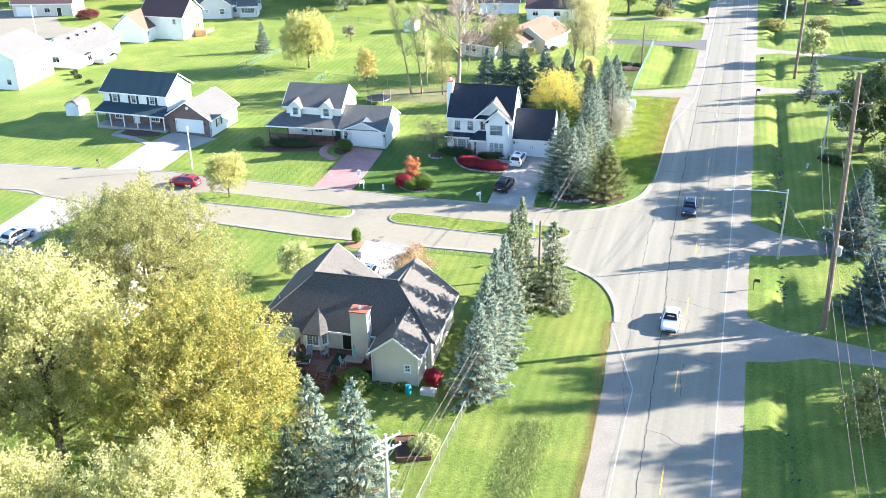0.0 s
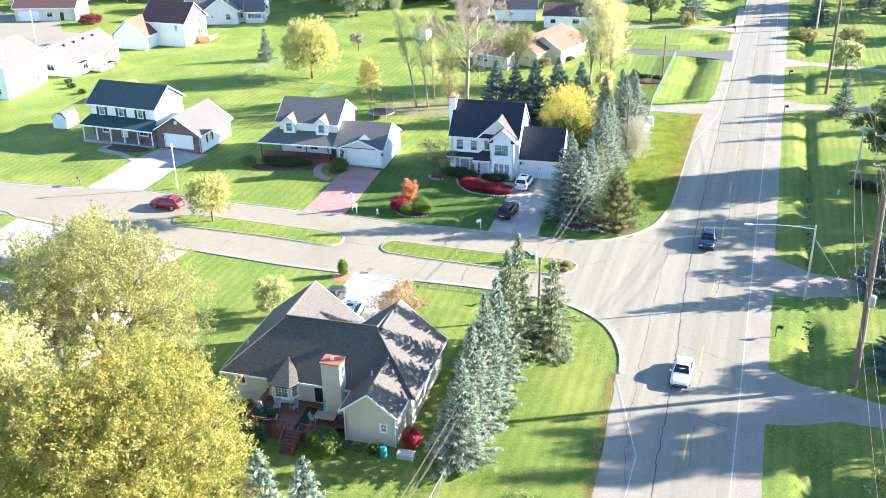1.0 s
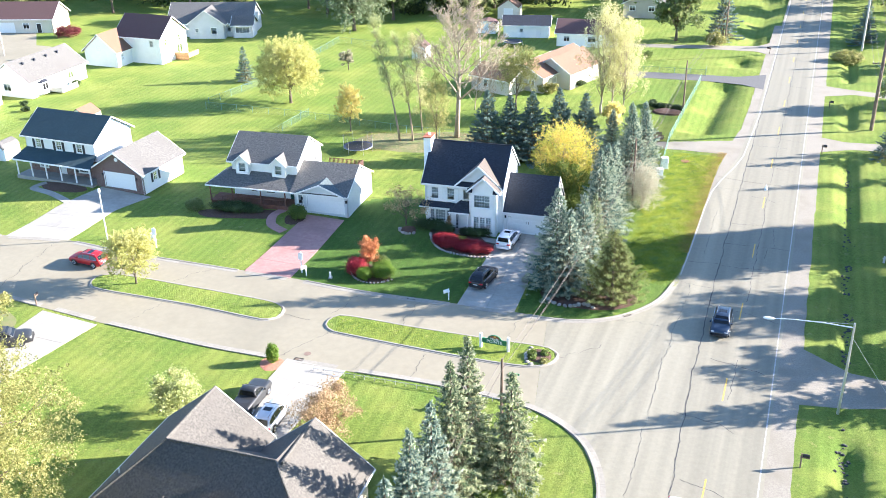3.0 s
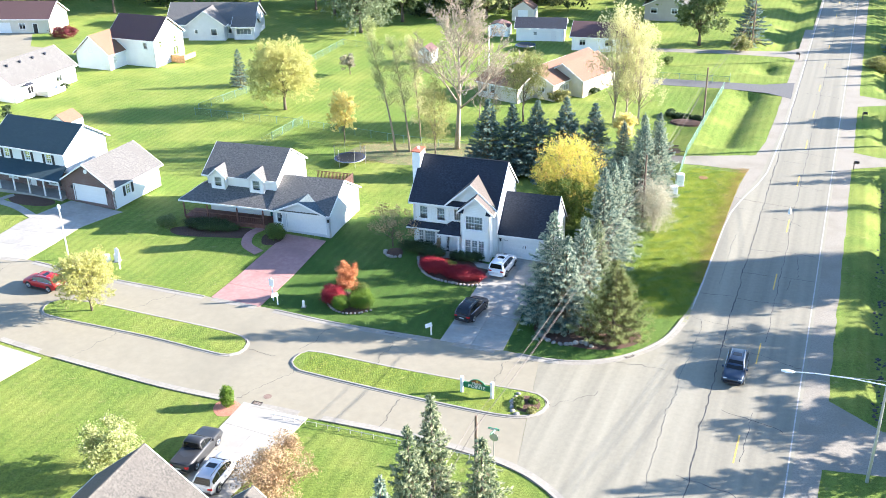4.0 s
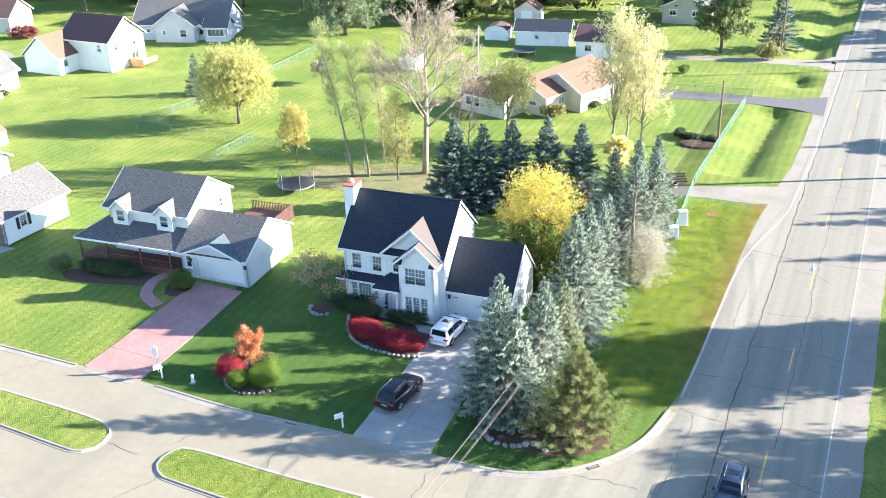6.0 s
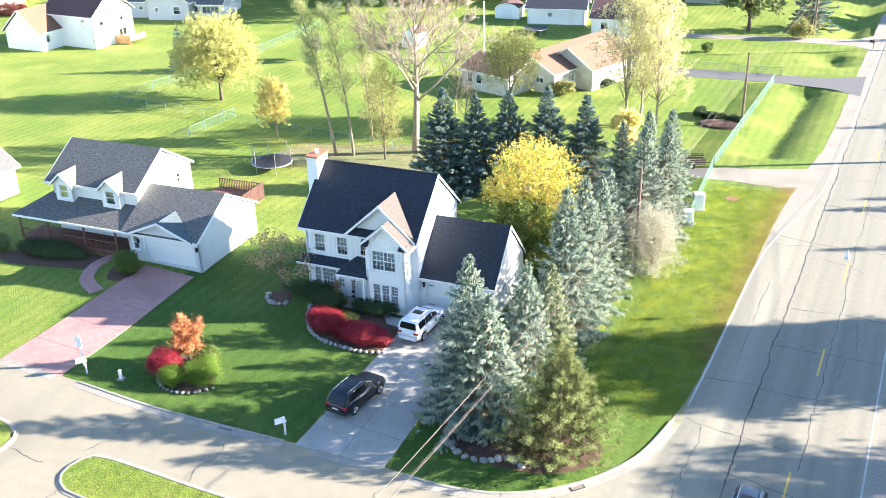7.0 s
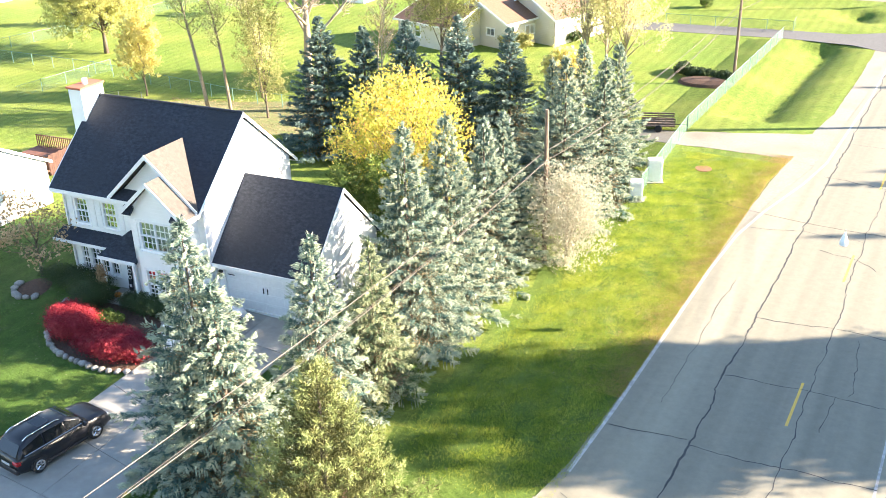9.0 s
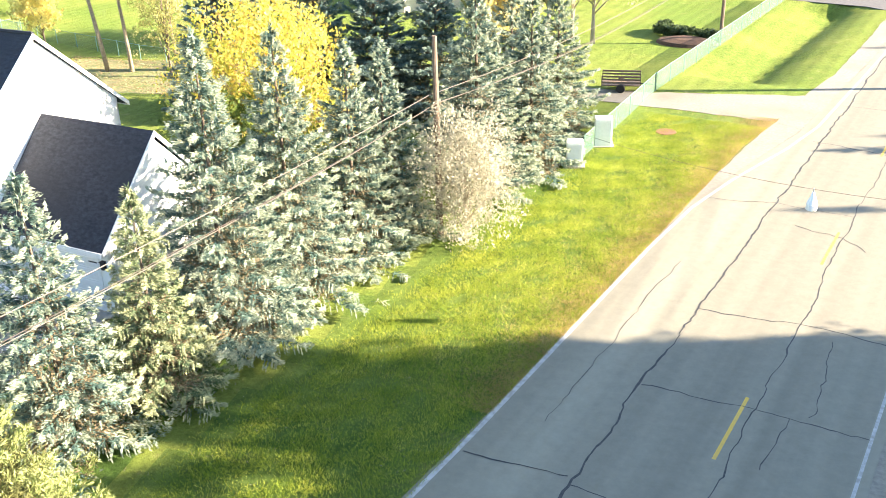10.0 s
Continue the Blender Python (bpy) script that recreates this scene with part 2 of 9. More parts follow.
MID_ROOF = surface("sun-faded charcoal shingles", (0.062, 0.058, 0.052), (0.122, 0.113, 0.098), 6.0, 0.9, 26, 0.7, 0.014, c=(0.094, 0.086, 0.075), big=0.4, island=0.09)
BLUE_ROOF = surface("slate blue shingles", (0.018, 0.042, 0.052), (0.034, 0.064, 0.074), 5.0, 0.9, 26, 0.6, 0.012, c=(0.022, 0.046, 0.058), big=0.4, island=0.08)
GREY_ROOF = surface("weathered grey shingles", (0.070, 0.070, 0.068), (0.172, 0.164, 0.152), 4.5, 0.9, 26, 0.6, 0.010, c=(0.112, 0.107, 0.10), big=0.4, island=0.08, stretch=(1, 1, 2.2))
TEAL_ROOF = surface("teal-grey shingles", (0.045, 0.072, 0.084), (0.115, 0.145, 0.155), 4.5, 0.9, 26, 0.6, 0.010, c=(0.075, 0.10, 0.11), big=0.4, island=0.08, stretch=(1, 1, 2.2))
BROWN_ROOF = surface("maroon-brown shingles", (0.075, 0.040, 0.040), (0.12, 0.065, 0.060), 5.0, 0.9, 26, 0.6, 0.012, c=(0.095, 0.055, 0.05), big=0.4, island=0.08)
PEACH_ROOF = surface("terracotta brown shingles", (0.150, 0.080, 0.050), (0.195, 0.108, 0.068), 5.0, 0.85, 26, 0.6, 0.012, island=0.12)
TRIM = plain("white painted trim", (0.86, 0.86, 0.84), 0.45)
BLIND = plain("closed white blind", (0.55, 0.56, 0.56), 0.8)
INSIDE = plain("dim room wall", (0.16, 0.15, 0.14), 0.9)
GLASS = glass()
SHUTTER = plain("black shutter", (0.03, 0.03, 0.035), 0.5)
GREEN_DOOR = plain("dark green door", (0.02, 0.10, 0.08), 0.4)
BLACK = plain("matt black", (0.02, 0.02, 0.022), 0.6)
FENCEWOOD = surface("dark red-brown fence boards", (0.050, 0.022, 0.016), (0.085, 0.038, 0.026), 3.0, 0.8, 30, 0.4, 0.01, piece=0.15)
DECK = surface("red-stained deck boards", (0.12, 0.052, 0.038), (0.19, 0.085, 0.058), 3.0, 0.75, 30, 0.4, 0.01, piece=0.15)
PINEWOOD = surface("orange cedar boards", (0.48, 0.24, 0.10), (0.60, 0.34, 0.16), 3.0, 0.7, 30, 0.4, 0.01, piece=0.12)
POLEWOOD = surface("weathered pole wood", (0.14, 0.095, 0.07), (0.22, 0.16, 0.12), 3.0, 0.9, 20, 0.5, 0.02, stretch=(6, 6, 0.4))
PALEPOLE = surface("bleached pole wood", (0.46, 0.43, 0.40), (0.58, 0.55, 0.51), 3.0, 0.85, 20, 0.5, 0.02, stretch=(6, 6, 0.4))
GALV = plain("galvanised steel", (0.58, 0.58, 0.56), 0.4, 0.6)
WIRE = plain("aluminium cable", (0.12, 0.10, 0.085), 0.6, 0.2)
DARKWIRE = plain("dark sheathed cable", (0.055, 0.040, 0.034), 0.7)
MESHFENCE = plain("green coated mesh", (0.16, 0.28, 0.23), 0.6)
BARK = surface("grey-brown bark", (0.10, 0.075, 0.055), (0.19, 0.15, 0.115), 3.0, 0.95, 10, 0.9, 0.05, stretch=(4, 4, 1))
BIRCHBARK = surface("tan birch bark", (0.24, 0.185, 0.13), (0.36, 0.29, 0.205), 3.0, 0.9, 10, 0.6, 0.03, stretch=(2, 2, 3))
PALEBARK = surface("pale birch bark", (0.28, 0.23, 0.17), (0.44, 0.37, 0.28), 3.0, 0.9, 10, 0.6, 0.03, stretch=(2, 2, 3))
# Inner needles darkened to paint shade between boughs; tips are also paler new growth.
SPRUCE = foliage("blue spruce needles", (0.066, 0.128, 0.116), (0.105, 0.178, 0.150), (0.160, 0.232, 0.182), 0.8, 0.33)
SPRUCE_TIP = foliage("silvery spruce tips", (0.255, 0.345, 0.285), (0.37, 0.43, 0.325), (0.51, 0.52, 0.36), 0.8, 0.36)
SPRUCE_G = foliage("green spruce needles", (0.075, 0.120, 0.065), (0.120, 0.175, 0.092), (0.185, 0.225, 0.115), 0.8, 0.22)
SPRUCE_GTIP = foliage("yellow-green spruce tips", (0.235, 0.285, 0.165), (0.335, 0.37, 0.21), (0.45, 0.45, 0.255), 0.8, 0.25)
SPRUCE_D = foliage("dark spruce needles", (0.066, 0.118, 0.108), (0.098, 0.158, 0.140), (0.14, 0.205, 0.175), 0.8, 0.3)
SPRUCE_DTIP = foliage("grey-green spruce tips", (0.120, 0.185, 0.165), (0.165, 0.235, 0.200), (0.215, 0.285, 0.235), 0.8, 0.3)
INNER = foliage("dry inner twigs", (0.14, 0.11, 0.065), (0.22, 0.18, 0.11), (0.31, 0.27, 0.17), 0.8, 0.25)
PINE = foliage("scots pine needles", (0.070, 0.072, 0.028), (0.115, 0.125, 0.042), (0.18, 0.18, 0.065), 0.8, 0.2)
PINE_TIP = foliage("golden pine tufts", (0.175, 0.235, 0.08), (0.285, 0.335, 0.12), (0.43, 0.42, 0.17), 0.8, 0.22)
OLIVE = foliage("yellowing olive leaves", (0.125, 0.15, 0.045), (0.32, 0.32, 0.11), (0.58, 0.53, 0.23), 0.5, 0.48)
GOLDEN = foliage("golden olive leaves", (0.125, 0.155, 0.032), (0.35, 0.345, 0.085), (0.74, 0.54, 0.15), 0.5, 0.5, 0.52)
PALE = foliage("silvery green leaves", (0.19, 0.22, 0.065), (0.47, 0.465, 0.18), (0.76, 0.71, 0.38), 0.5, 0.48)
LIME = foliage("yellow green leaves", (0.24, 0.29, 0.10), (0.45, 0.49, 0.20), (0.64, 0.62, 0.32), 0.5, 0.52)
HONEY = foliage("honey-yellow leaves", (0.29, 0.32, 0.10), (0.52, 0.51, 0.18), (0.68, 0.62, 0.27), 0.5, 0.5)
MAROON = foliage("dull maroon leaves", (0.09, 0.015, 0.02), (0.18, 0.03, 0.04), (0.26, 0.06, 0.06), 0.5, 0.3)
MAPLE = foliage("maple leaves in green, yellow and orange", (0.26, 0.36, 0.05), (0.62, 0.55, 0.12), (0.84, 0.46, 0.17), 0.5, 0.5, 0.56)
YELLOW = foliage("bright yellow leaves", (0.50, 0.47, 0.16), (0.76, 0.68, 0.26), (0.90, 0.76, 0.38), 0.5, 0.58)
ORANGE = foliage("orange autumn leaves", (0.34, 0.10, 0.05), (0.55, 0.24, 0.10), (0.62, 0.40, 0.19), 0.5, 0.4)
RED = foliage("scarlet leaves", (0.15, 0.012, 0.025), (0.36, 0.028, 0.05), (0.54, 0.10, 0.09), 0.5, 0.35)
LEAF = foliage("green shrub leaves", (0.050, 0.090, 0.016), (0.12, 0.175, 0.035), (0.23, 0.27, 0.06), 0.5, 0.3)
YEW = foliage("dark evergreen leaves", (0.022, 0.046, 0.016), (0.055, 0.090, 0.030), (0.11, 0.15, 0.05), 0.5, 0.2)
BOX = foliage("bright box leaves", (0.06, 0.12, 0.012), (0.13, 0.22, 0.022), (0.22, 0.31, 0.04), 0.5, 0.3)
AIRY = foliage("pale cottonwood leaves", (0.38, 0.38, 0.17), (0.58, 0.56, 0.28), (0.70, 0.64, 0.36), 0.5, 0.5)
BLEACHED = foliage("bleached feathery leaves", (0.28, 0.27, 0.20), (0.43, 0.41, 0.31), (0.57, 0.545, 0.42), 0.6, 0.45)
SILVER = foliage("bleached silver leaves", (0.19, 0.185, 0.12), (0.31, 0.295, 0.195), (0.45, 0.42, 0.29), 0.6, 0.4)
RUSSET = foliage("thin russet leaves", (0.20, 0.14, 0.07), (0.42, 0.30, 0.17), (0.58, 0.43, 0.26), 0.6, 0.4)
GREYLEAF = foliage("grey-green leaves", (0.10, 0.14, 0.07), (0.21, 0.26, 0.14), (0.40, 0.44, 0.27), 0.6, 0.35)
WOODLEAF = foliage("deep green woodland leaves", (0.028, 0.046, 0.018), (0.060, 0.085, 0.030), (0.13, 0.15, 0.055), 0.7, 0.3)
FARLEAF = foliage("dull green leaves", (0.065, 0.105, 0.038), (0.17, 0.215, 0.075), (0.36, 0.38, 0.16), 0.6, 0.4)
TYRE = plain("tyre rubber", (0.02, 0.02, 0.02), 0.85)
RIM = plain("alloy rim", (0.55, 0.55, 0.56), 0.3, 0.8)
CHROME = plain("bright metal", (0.75, 0.75, 0.76), 0.15, 1.0)
CARGLASS = plain("tinted car glass", (0.012, 0.014, 0.016), 0.08, 0.0, 0.0)
LAMPGLASS = plain("clear lamp glass", (0.72, 0.73, 0.74), 0.15)
TAILLAMP = plain("red lamp glass", (0.45, 0.02, 0.02), 0.2)
PAINT = {n: plain(n + " car paint", c, 0.4, mt, 0.25) for n, c, mt in (
    ("white", (0.78, 0.79, 0.80), 0.0), ("black", (0.006, 0.007, 0.011), 0.0), ("red", (0.42, 0.012, 0.018), 0.2),
    ("silver", (0.55, 0.57, 0.60), 0.4), ("steel blue", (0.030, 0.050, 0.085), 0.3), ("dark grey", (0.04, 0.042, 0.045), 0.3))}


# ---- mesh helpers ----
class Shape:
    """Collects vertices and faces, then becomes one mesh."""

    def __init__(self):
        self.v, self.f = [], []

    def face(self, pts):
        n = len(self.v)
        self.v += [tuple(p) for p in pts]
        self.f.append(tuple(range(n, n + len(pts))))
        return self

    def box(self, x0, y0, z0, x1, y1, z1, m=None):
        p = [Vector((x, y, z)) for z in (z0, z1) for x, y in ((x0, y0), (x1, y0), (x1, y1), (x0, y1))]
        n = len(self.v)
        self.v += [tuple(m @ q) if m else tuple(q) for q in p]
        self.f += [tuple(n + i for i in q) for q in ((3, 2, 1, 0), (4, 5, 6, 7), (0, 1, 5, 4), (1, 2, 6, 5), (2, 3, 7, 6), (3, 0, 4, 7))]
        return self

    def bevel_box(self, x0, y0, z0, x1, y1, z1, r, m=None):
        """A box whose upright edges and top are chamfered."""
        def ring(d, z):
            return [(x0 + d, y0 + r, z), (x0 + r, y0 + d, z), (x1 - r, y0 + d, z), (x1 - d, y0 + r, z), (x1 - d, y1 - r, z), (x1 - r, y1 - d, z), (x0 + r, y1 - d, z), (x0 + d, y1 - r, z)]
        return self.loft([ring(0, z0), ring(0, z1 - r), ring(r * 0.9, z1)], m)

    def loft(self, rings, m=None, caps=True):
        n, k = len(self.v), len(rings[0])
        for ring in rings:
            self.v += [tuple(m @ Vector(p)) if m else tuple(p) for p in ring]
        for i in range(len(rings) - 1):
            for j in range(k):
                a, b = n + i * k + j, n + i * k + (j + 1) % k
                self.f.append((a, b, b + k, a + k))
        if caps:
            self.f.append(tuple(n + j for j in reversed(range(k))))
            self.f.append(tuple(n + (len(rings) - 1) * k + j for j in range(k)))
        return self

    def tube(self, pts, radii, sides=6):
        pts = [Vector(p) for p in pts]
        if not isinstance(radii, (list, tuple)):
            radii = [radii] * len(pts)
        rings = []
        for i, p in enumerate(pts):
            d = (pts[min(i + 1, len(pts) - 1)] - pts[max(i - 1, 0)]).normalized()
            a = d.cross(Vector((0, 0, 1)) if abs(d.z) < 0.9 else Vector((1, 0, 0))).normalized()
            b = a.cross(d)
            rings.append([p + radii[i] * (math.cos(t) * a + math.sin(t) * b) for t in (math.tau * j / sides for j in range(sides))])
        return self.loft(rings)

    def prism(self, poly, z0, z1, m=None):
        return self.loft([[(x, y, z0) for x, y in poly], [(x, y, z1) for x, y in poly]], m)

    def mesh(self, name, mat, smooth=False):
        me = bpy.data.meshes.new(name)
        me.from_pydata(self.v, [], self.f)
        me.materials.append(mat)
        if smooth:
            me.shade_smooth()
        me.update()
        return me


def part(name, shape, mat, parent=None, label="", m=None, smooth=False):
    """One mesh object under a thing or part (parent None: a thing of its own)."""
    data = shape.mesh(name, mat, smooth) if isinstance(shape, Shape) else shape
    ob = new(name, data)
    if parent:
        ob.parent = parent
    if m:
        ob.matrix_basis = m
    if label:
        ob["label"] = label
    return ob


def thing(name, m, label, category, group="", kind=""):
    ob = new(name)
    ob.empty_display_size = 0.2
    ob.matrix_basis = m
    return tagged(ob, label, category, group, kind)


def leaflets(centres, along, across, mat, name, tips=None, which=None):
    """One mesh of small single-triangle leaves."""
    n = len(centres)
    v = np.stack([centres - along - 0.8 * across, centres - 0.6 * along + 1.2 * across, centres + 1.4 * along], 1).reshape(-1, 3)
    me = bpy.data.meshes.new(name)
    me.vertices.add(3 * n)
    me.vertices.foreach_set("co", v.reshape(-1).astype(np.float32))
    me.loops.add(3 * n)
    me.loops.foreach_set("vertex_index", np.arange(3 * n, dtype=np.int32))
    me.polygons.add(n)
    me.polygons.foreach_set("loop_start", (np.arange(n) * 3).astype(np.int32))
    me.polygons.foreach_set("loop_total", np.full(n, 3, np.int32))
    me.materials.append(mat)
    if tips:
        me.materials.append(tips)
        me.materials.append(INNER)
        me.polygons.foreach_set("material_index", np.asarray(which, np.int32))
    me.update(calc_edges=True)
    me.validate()
    return me


def cards(centres, along, across, mat, name, tips=None, which=None):
    """One mesh of small folded leaves: centres and two half axes, each (n, 3)."""
    n = len(centres)
    up = np.cross(along, across)
    up /= np.linalg.norm(up, axis=1, keepdims=True) + 1e-9
    w = np.linalg.norm(across, axis=1, keepdims=True)
    v = np.stack([centres - along, centres - across + 0.35 * w * up, centres + along, centres + across + 0.35 * w * up], 1).reshape(-1, 3)
    idx = np.arange(n)[:, None] * 4
    f = np.concatenate([idx + np.array([[0, 1, 2]]), idx + np.array([[0, 2, 3]])], 1).reshape(-1)
    me = bpy.data.meshes.new(name)
    me.vertices.add(len(v))
    me.vertices.foreach_set("co", v.reshape(-1).astype(np.float32))
    me.loops.add(len(f))
    me.loops.foreach_set("vertex_index", f.astype(np.int32))
    me.polygons.add(2 * n)
    me.polygons.foreach_set("loop_start", (np.arange(2 * n) * 3).astype(np.int32))
    me.polygons.foreach_set("loop_total", np.full(2 * n, 3, np.int32))
    me.materials.append(mat)
    if tips:
        me.materials.append(tips)
        me.polygons.foreach_set("material_index", np.repeat(np.asarray(which, np.int32), 2))
    me.update(calc_edges=True)
    me.validate()
    return me


# ---- the lie of the land ----
ROAD_O, ROAD_U = Vector((24.36, 83.04)), Vector((0.2575, 0.9663))
ROAD_N = Vector((0.9663, -0.2575))


def road_xy(s, d):
    p = ROAD_O + s * ROAD_U + d * ROAD_N
    return p.x, p.y


def road_sd(x, y):
    p = Vector((x, y)) - ROAD_O
    return p.dot(ROAD_U), p.dot(ROAD_N)


def smooth(a, b, v):
    t = min(max((v - a) / (b - a), 0.0), 1.0)
    return t * t * (3 - 2 * t)


NORTH_KERB = [(-150, 158), (-110, 148), (-84, 143.2), (-68.5, 140.9), (-57.2, 139.2), (-50.5, 138.4), (-42.5, 137.6), (-34.2, 134.9), (-24.3, 132.4), (-12.3, 129.4),
              (-4.0, 127.0), (6.4, 124.85), (12.5, 123.5), (15.8, 122.6), (19.15, 122.4), (22.0, 123.1), (24.7, 124.7), (27.25, 127.3), (29.25, 131.3), (30.5, 134.8), (31.0, 136.8)]
SOUTH_KERB = [(-150, 142), (-100, 131), (-64, 130.3), (-56.2, 127.7), (-47, 124.2), (-37.4, 120.8), (-30.3, 118.3), (-24.3, 116.4), (-17.6, 114.35), (-11.9, 113.0), (-3.0, 111.1), (5.7, 109.3), (11.5, 107.5),
              (14.7, 106.0), (17.0, 104.0), (18.7, 101.5), (19.5, 98.6), (19.7, 95.5), (19.3, 92.4)]


def kerb_y(line, x):
    for (xa, ya), (xb, yb) in zip(line, line[1:]):
        if xa <= x <= xb:
            return ya + (yb - ya) * (x - xa) / (xb - xa)
    return line[-1][1] if x > 0 else line[0][1]


def height(x, y):
    """Ground level: building plots a little raised, drainage ditches beside the main road."""
    s, d = road_sd(x, y)
    z = 0.0
    if x < 26:
        back = smooth(1.5, 11, y - kerb_y(NORTH_KERB, x))
        z += back * (1.0 * math.exp(-((x + 48) / 12) ** 2 - ((y - 157) / 11) ** 2) + 0.75 * math.exp(-((x + 16) / 11) ** 2 - ((y - 151) / 11) ** 2)
                     + 0.45 * math.exp(-((x - 8) / 10) ** 2 - ((y - 147) / 10) ** 2))
    e = abs(d - 10.2)
    if e < 1.9:
        gap = max(0.0, min((abs(s - 6.0) - 3.5) / 4, (abs(s - 31) - 4.5) / 4, (abs(s - 102) - 4) / 4, (abs(s - 130) - 4) / 4, 1.0))
        z -= 0.75 * gap ** 2 * (0.5 + 0.5 * math.cos(math.pi * e / 1.9)) * smooth(-40, -30, s)
    w = d + 11.3 - (s - 101) * 0.038
    if -4.0 < w < 4.3 and s > 94:
        gap = max(0.0, min((s - 99.6) / 1.4, (abs(s - 135.5) - 5.7) / 1.6, (abs(s - 154) - 4.2) / 2, 1.0))
        z -= 1.25 * gap * ((1 - w / 4.3) ** 1.6 if w > 0 else 1 + w / 4.0)
    return z


def grid_steps(a, b, fine_a, fine_b, fine):
    out, v = [], fine_a
    while v <= fine_b:
        out.append(v)
        v += fine
    step, v = fine, fine_a
    while v > a:
        step *= 1.35
        v -= step
        out.insert(0, v)
    step, v = fine, out[-1]
    while v < b:
        step *= 1.35
        v += step
        out.append(v)
    return out


xs, ys = grid_steps(-2500, 2500, -75, 75, 0.75), grid_steps(-1200, 4000, 50, 250, 0.75)
sheet = Shape()
sheet.v = [(x, y, height(x, y)) for y in ys for x in xs]
nx = len(xs)
sheet.f = [(j * nx + i, j * nx + i + 1, (j + 1) * nx + i + 1, (j + 1) * nx + i) for j in range(len(ys) - 1) for i in range(nx - 1)]
# Outline of the front lawn whose faces get the painted shade.
SHADE_PLOT = [(-13.5, 128.4), (6.2, 124.0), (8.4, 134.8), (10.4, 143.4), (16.2, 142.5), (12.5, 123.0), (20.0, 121.5), (24.5, 126.0), (21.5, 133.0), (22.5, 140.0), (24.0, 152.0), (12.0, 151.0), (2.0, 152.4), (-5.5, 152.8), (-9.2, 150.5), (-10.6, 144.2)]

VERGE = [road_xy(s, d) for s, d in ((38, -7.0), (66, -6.4), (80, -6.0), (90, -5.0), (95, -6.5), (92, -12.0), (84, -15.5), (60, -15.5), (40, -14.0))]


def inside(x, y, poly):
    hit = False
    for (xa, ya), (xb, yb) in zip(poly, poly[1:] + poly[:1]):
        if (ya > y) != (yb > y) and x < xa + (xb - xa) * (y - ya) / (yb - ya):
            hit = not hit
    return hit


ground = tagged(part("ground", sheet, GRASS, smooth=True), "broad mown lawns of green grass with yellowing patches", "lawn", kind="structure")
ground.data.materials.append(SHADED_GRASS)
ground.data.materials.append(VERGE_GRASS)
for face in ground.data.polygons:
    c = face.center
    if -13 < c.x < 42 and 121 < c.y < 176 and (inside(c.x, c.y, SHADE_PLOT) or inside(c.x, c.y, VERGE)):
        face.material_index = 1 if inside(c.x, c.y, SHADE_PLOT) else 2


def flat_poly(pts, z, mat, name, label, category="road", kind="structure", parent=None):
    """A flat sheet with a thin rim from an outline."""
    from mathutils.geometry import tessellate_polygon
    sh = Shape()
    n = len(pts)
    sh.v = [(x, y, z) for x, y in pts] + [(x, y, z - 0.06) for x, y in pts]
    sh.f = [tuple(t) for t in tessellate_polygon([[Vector((x, y, 0)) for x, y in pts]])]
    sh.f += [(i, n + i, n + (i + 1) % n, (i + 1) % n) for i in range(n)]
    ob = part(name, sh, mat, parent)
    bm = bmesh.new()
    bm.from_mesh(ob.data)
    bmesh.ops.recalc_face_normals(bm, faces=bm.faces)
    bm.to_mesh(ob.data)
    bm.free()
    return tagged(ob, label, category, kind=kind) if not parent else ob


def wobble(line, amount, step=1.5, seed=0):
    """An outline resampled and roughened."""
    rnd = random.Random(seed)
    out = []
    for (xa, ya), (xb, yb) in zip(line, line[1:]):
        k = max(1, int(math.hypot(xb - xa, yb - ya) / step))
        out += [(xa + (xb - xa) * i / k + rnd.uniform(-amount, amount), ya + (yb - ya) * i / k + rnd.uniform(-amount, amount)) for i in range(k)]
    return out + [line[-1]]


# main road: paved lanes with a turning taper, gravel shoulders under it
west_edge = [(-140, -4.5), (-18, -4.3), (-4.6, -4.1), (6.7, -7.4), (11, -7.75)]
west_north = [(50.5, -7.32), (56, -7.14), (70, -7.12), (77, -6.85), (82, -6.2), (90, -4.85), (111, -3.95), (420, -3.95)]
paved = [road_xy(s, d) for s, d in west_edge]
paved += [(19.5, 98.6), (18.7, 101.5), (17.0, 104.0), (14.7, 106.0), (15.8, 122.6), (19.15, 122.4), (22.0, 123.1), (24.7, 124.7), (27.25, 127.3), (29.25, 131.3)]
paved += [road_xy(s, d) for s, d in west_north] + [road_xy(s, d) for s, d in ((420, 4.3), (-140, 4.3))]
road = flat_poly(paved, 0.030, PAVING, "road", "two-lane road of worn pale grey asphalt with sealed cracks")
lanes = [road_xy(s, d) for s, d in ((-140, -1.2), (5, -2.2), (30, -3.0), (50, -3.35), (120, -3.3), (300, -3.4), (420, -3.4), (420, 3.85), (-140, 3.85))]
flat_poly(lanes, 0.0335, LANE, "road_lane", "darker worn asphalt of the two traffic lanes")
shoulder_e = wobble([road_xy(s, 4.2) for s in range(-140, 421, 40)], 0) + list(reversed(wobble([road_xy(s, 6.3) for s in range(-140, 421, 10)], 0.08, 1.2, 3)))
flat_poly(shoulder_e, 0.018, GRAVEL, "gravel_shoulder", "strip of pale gravel along the road", "shoulder")
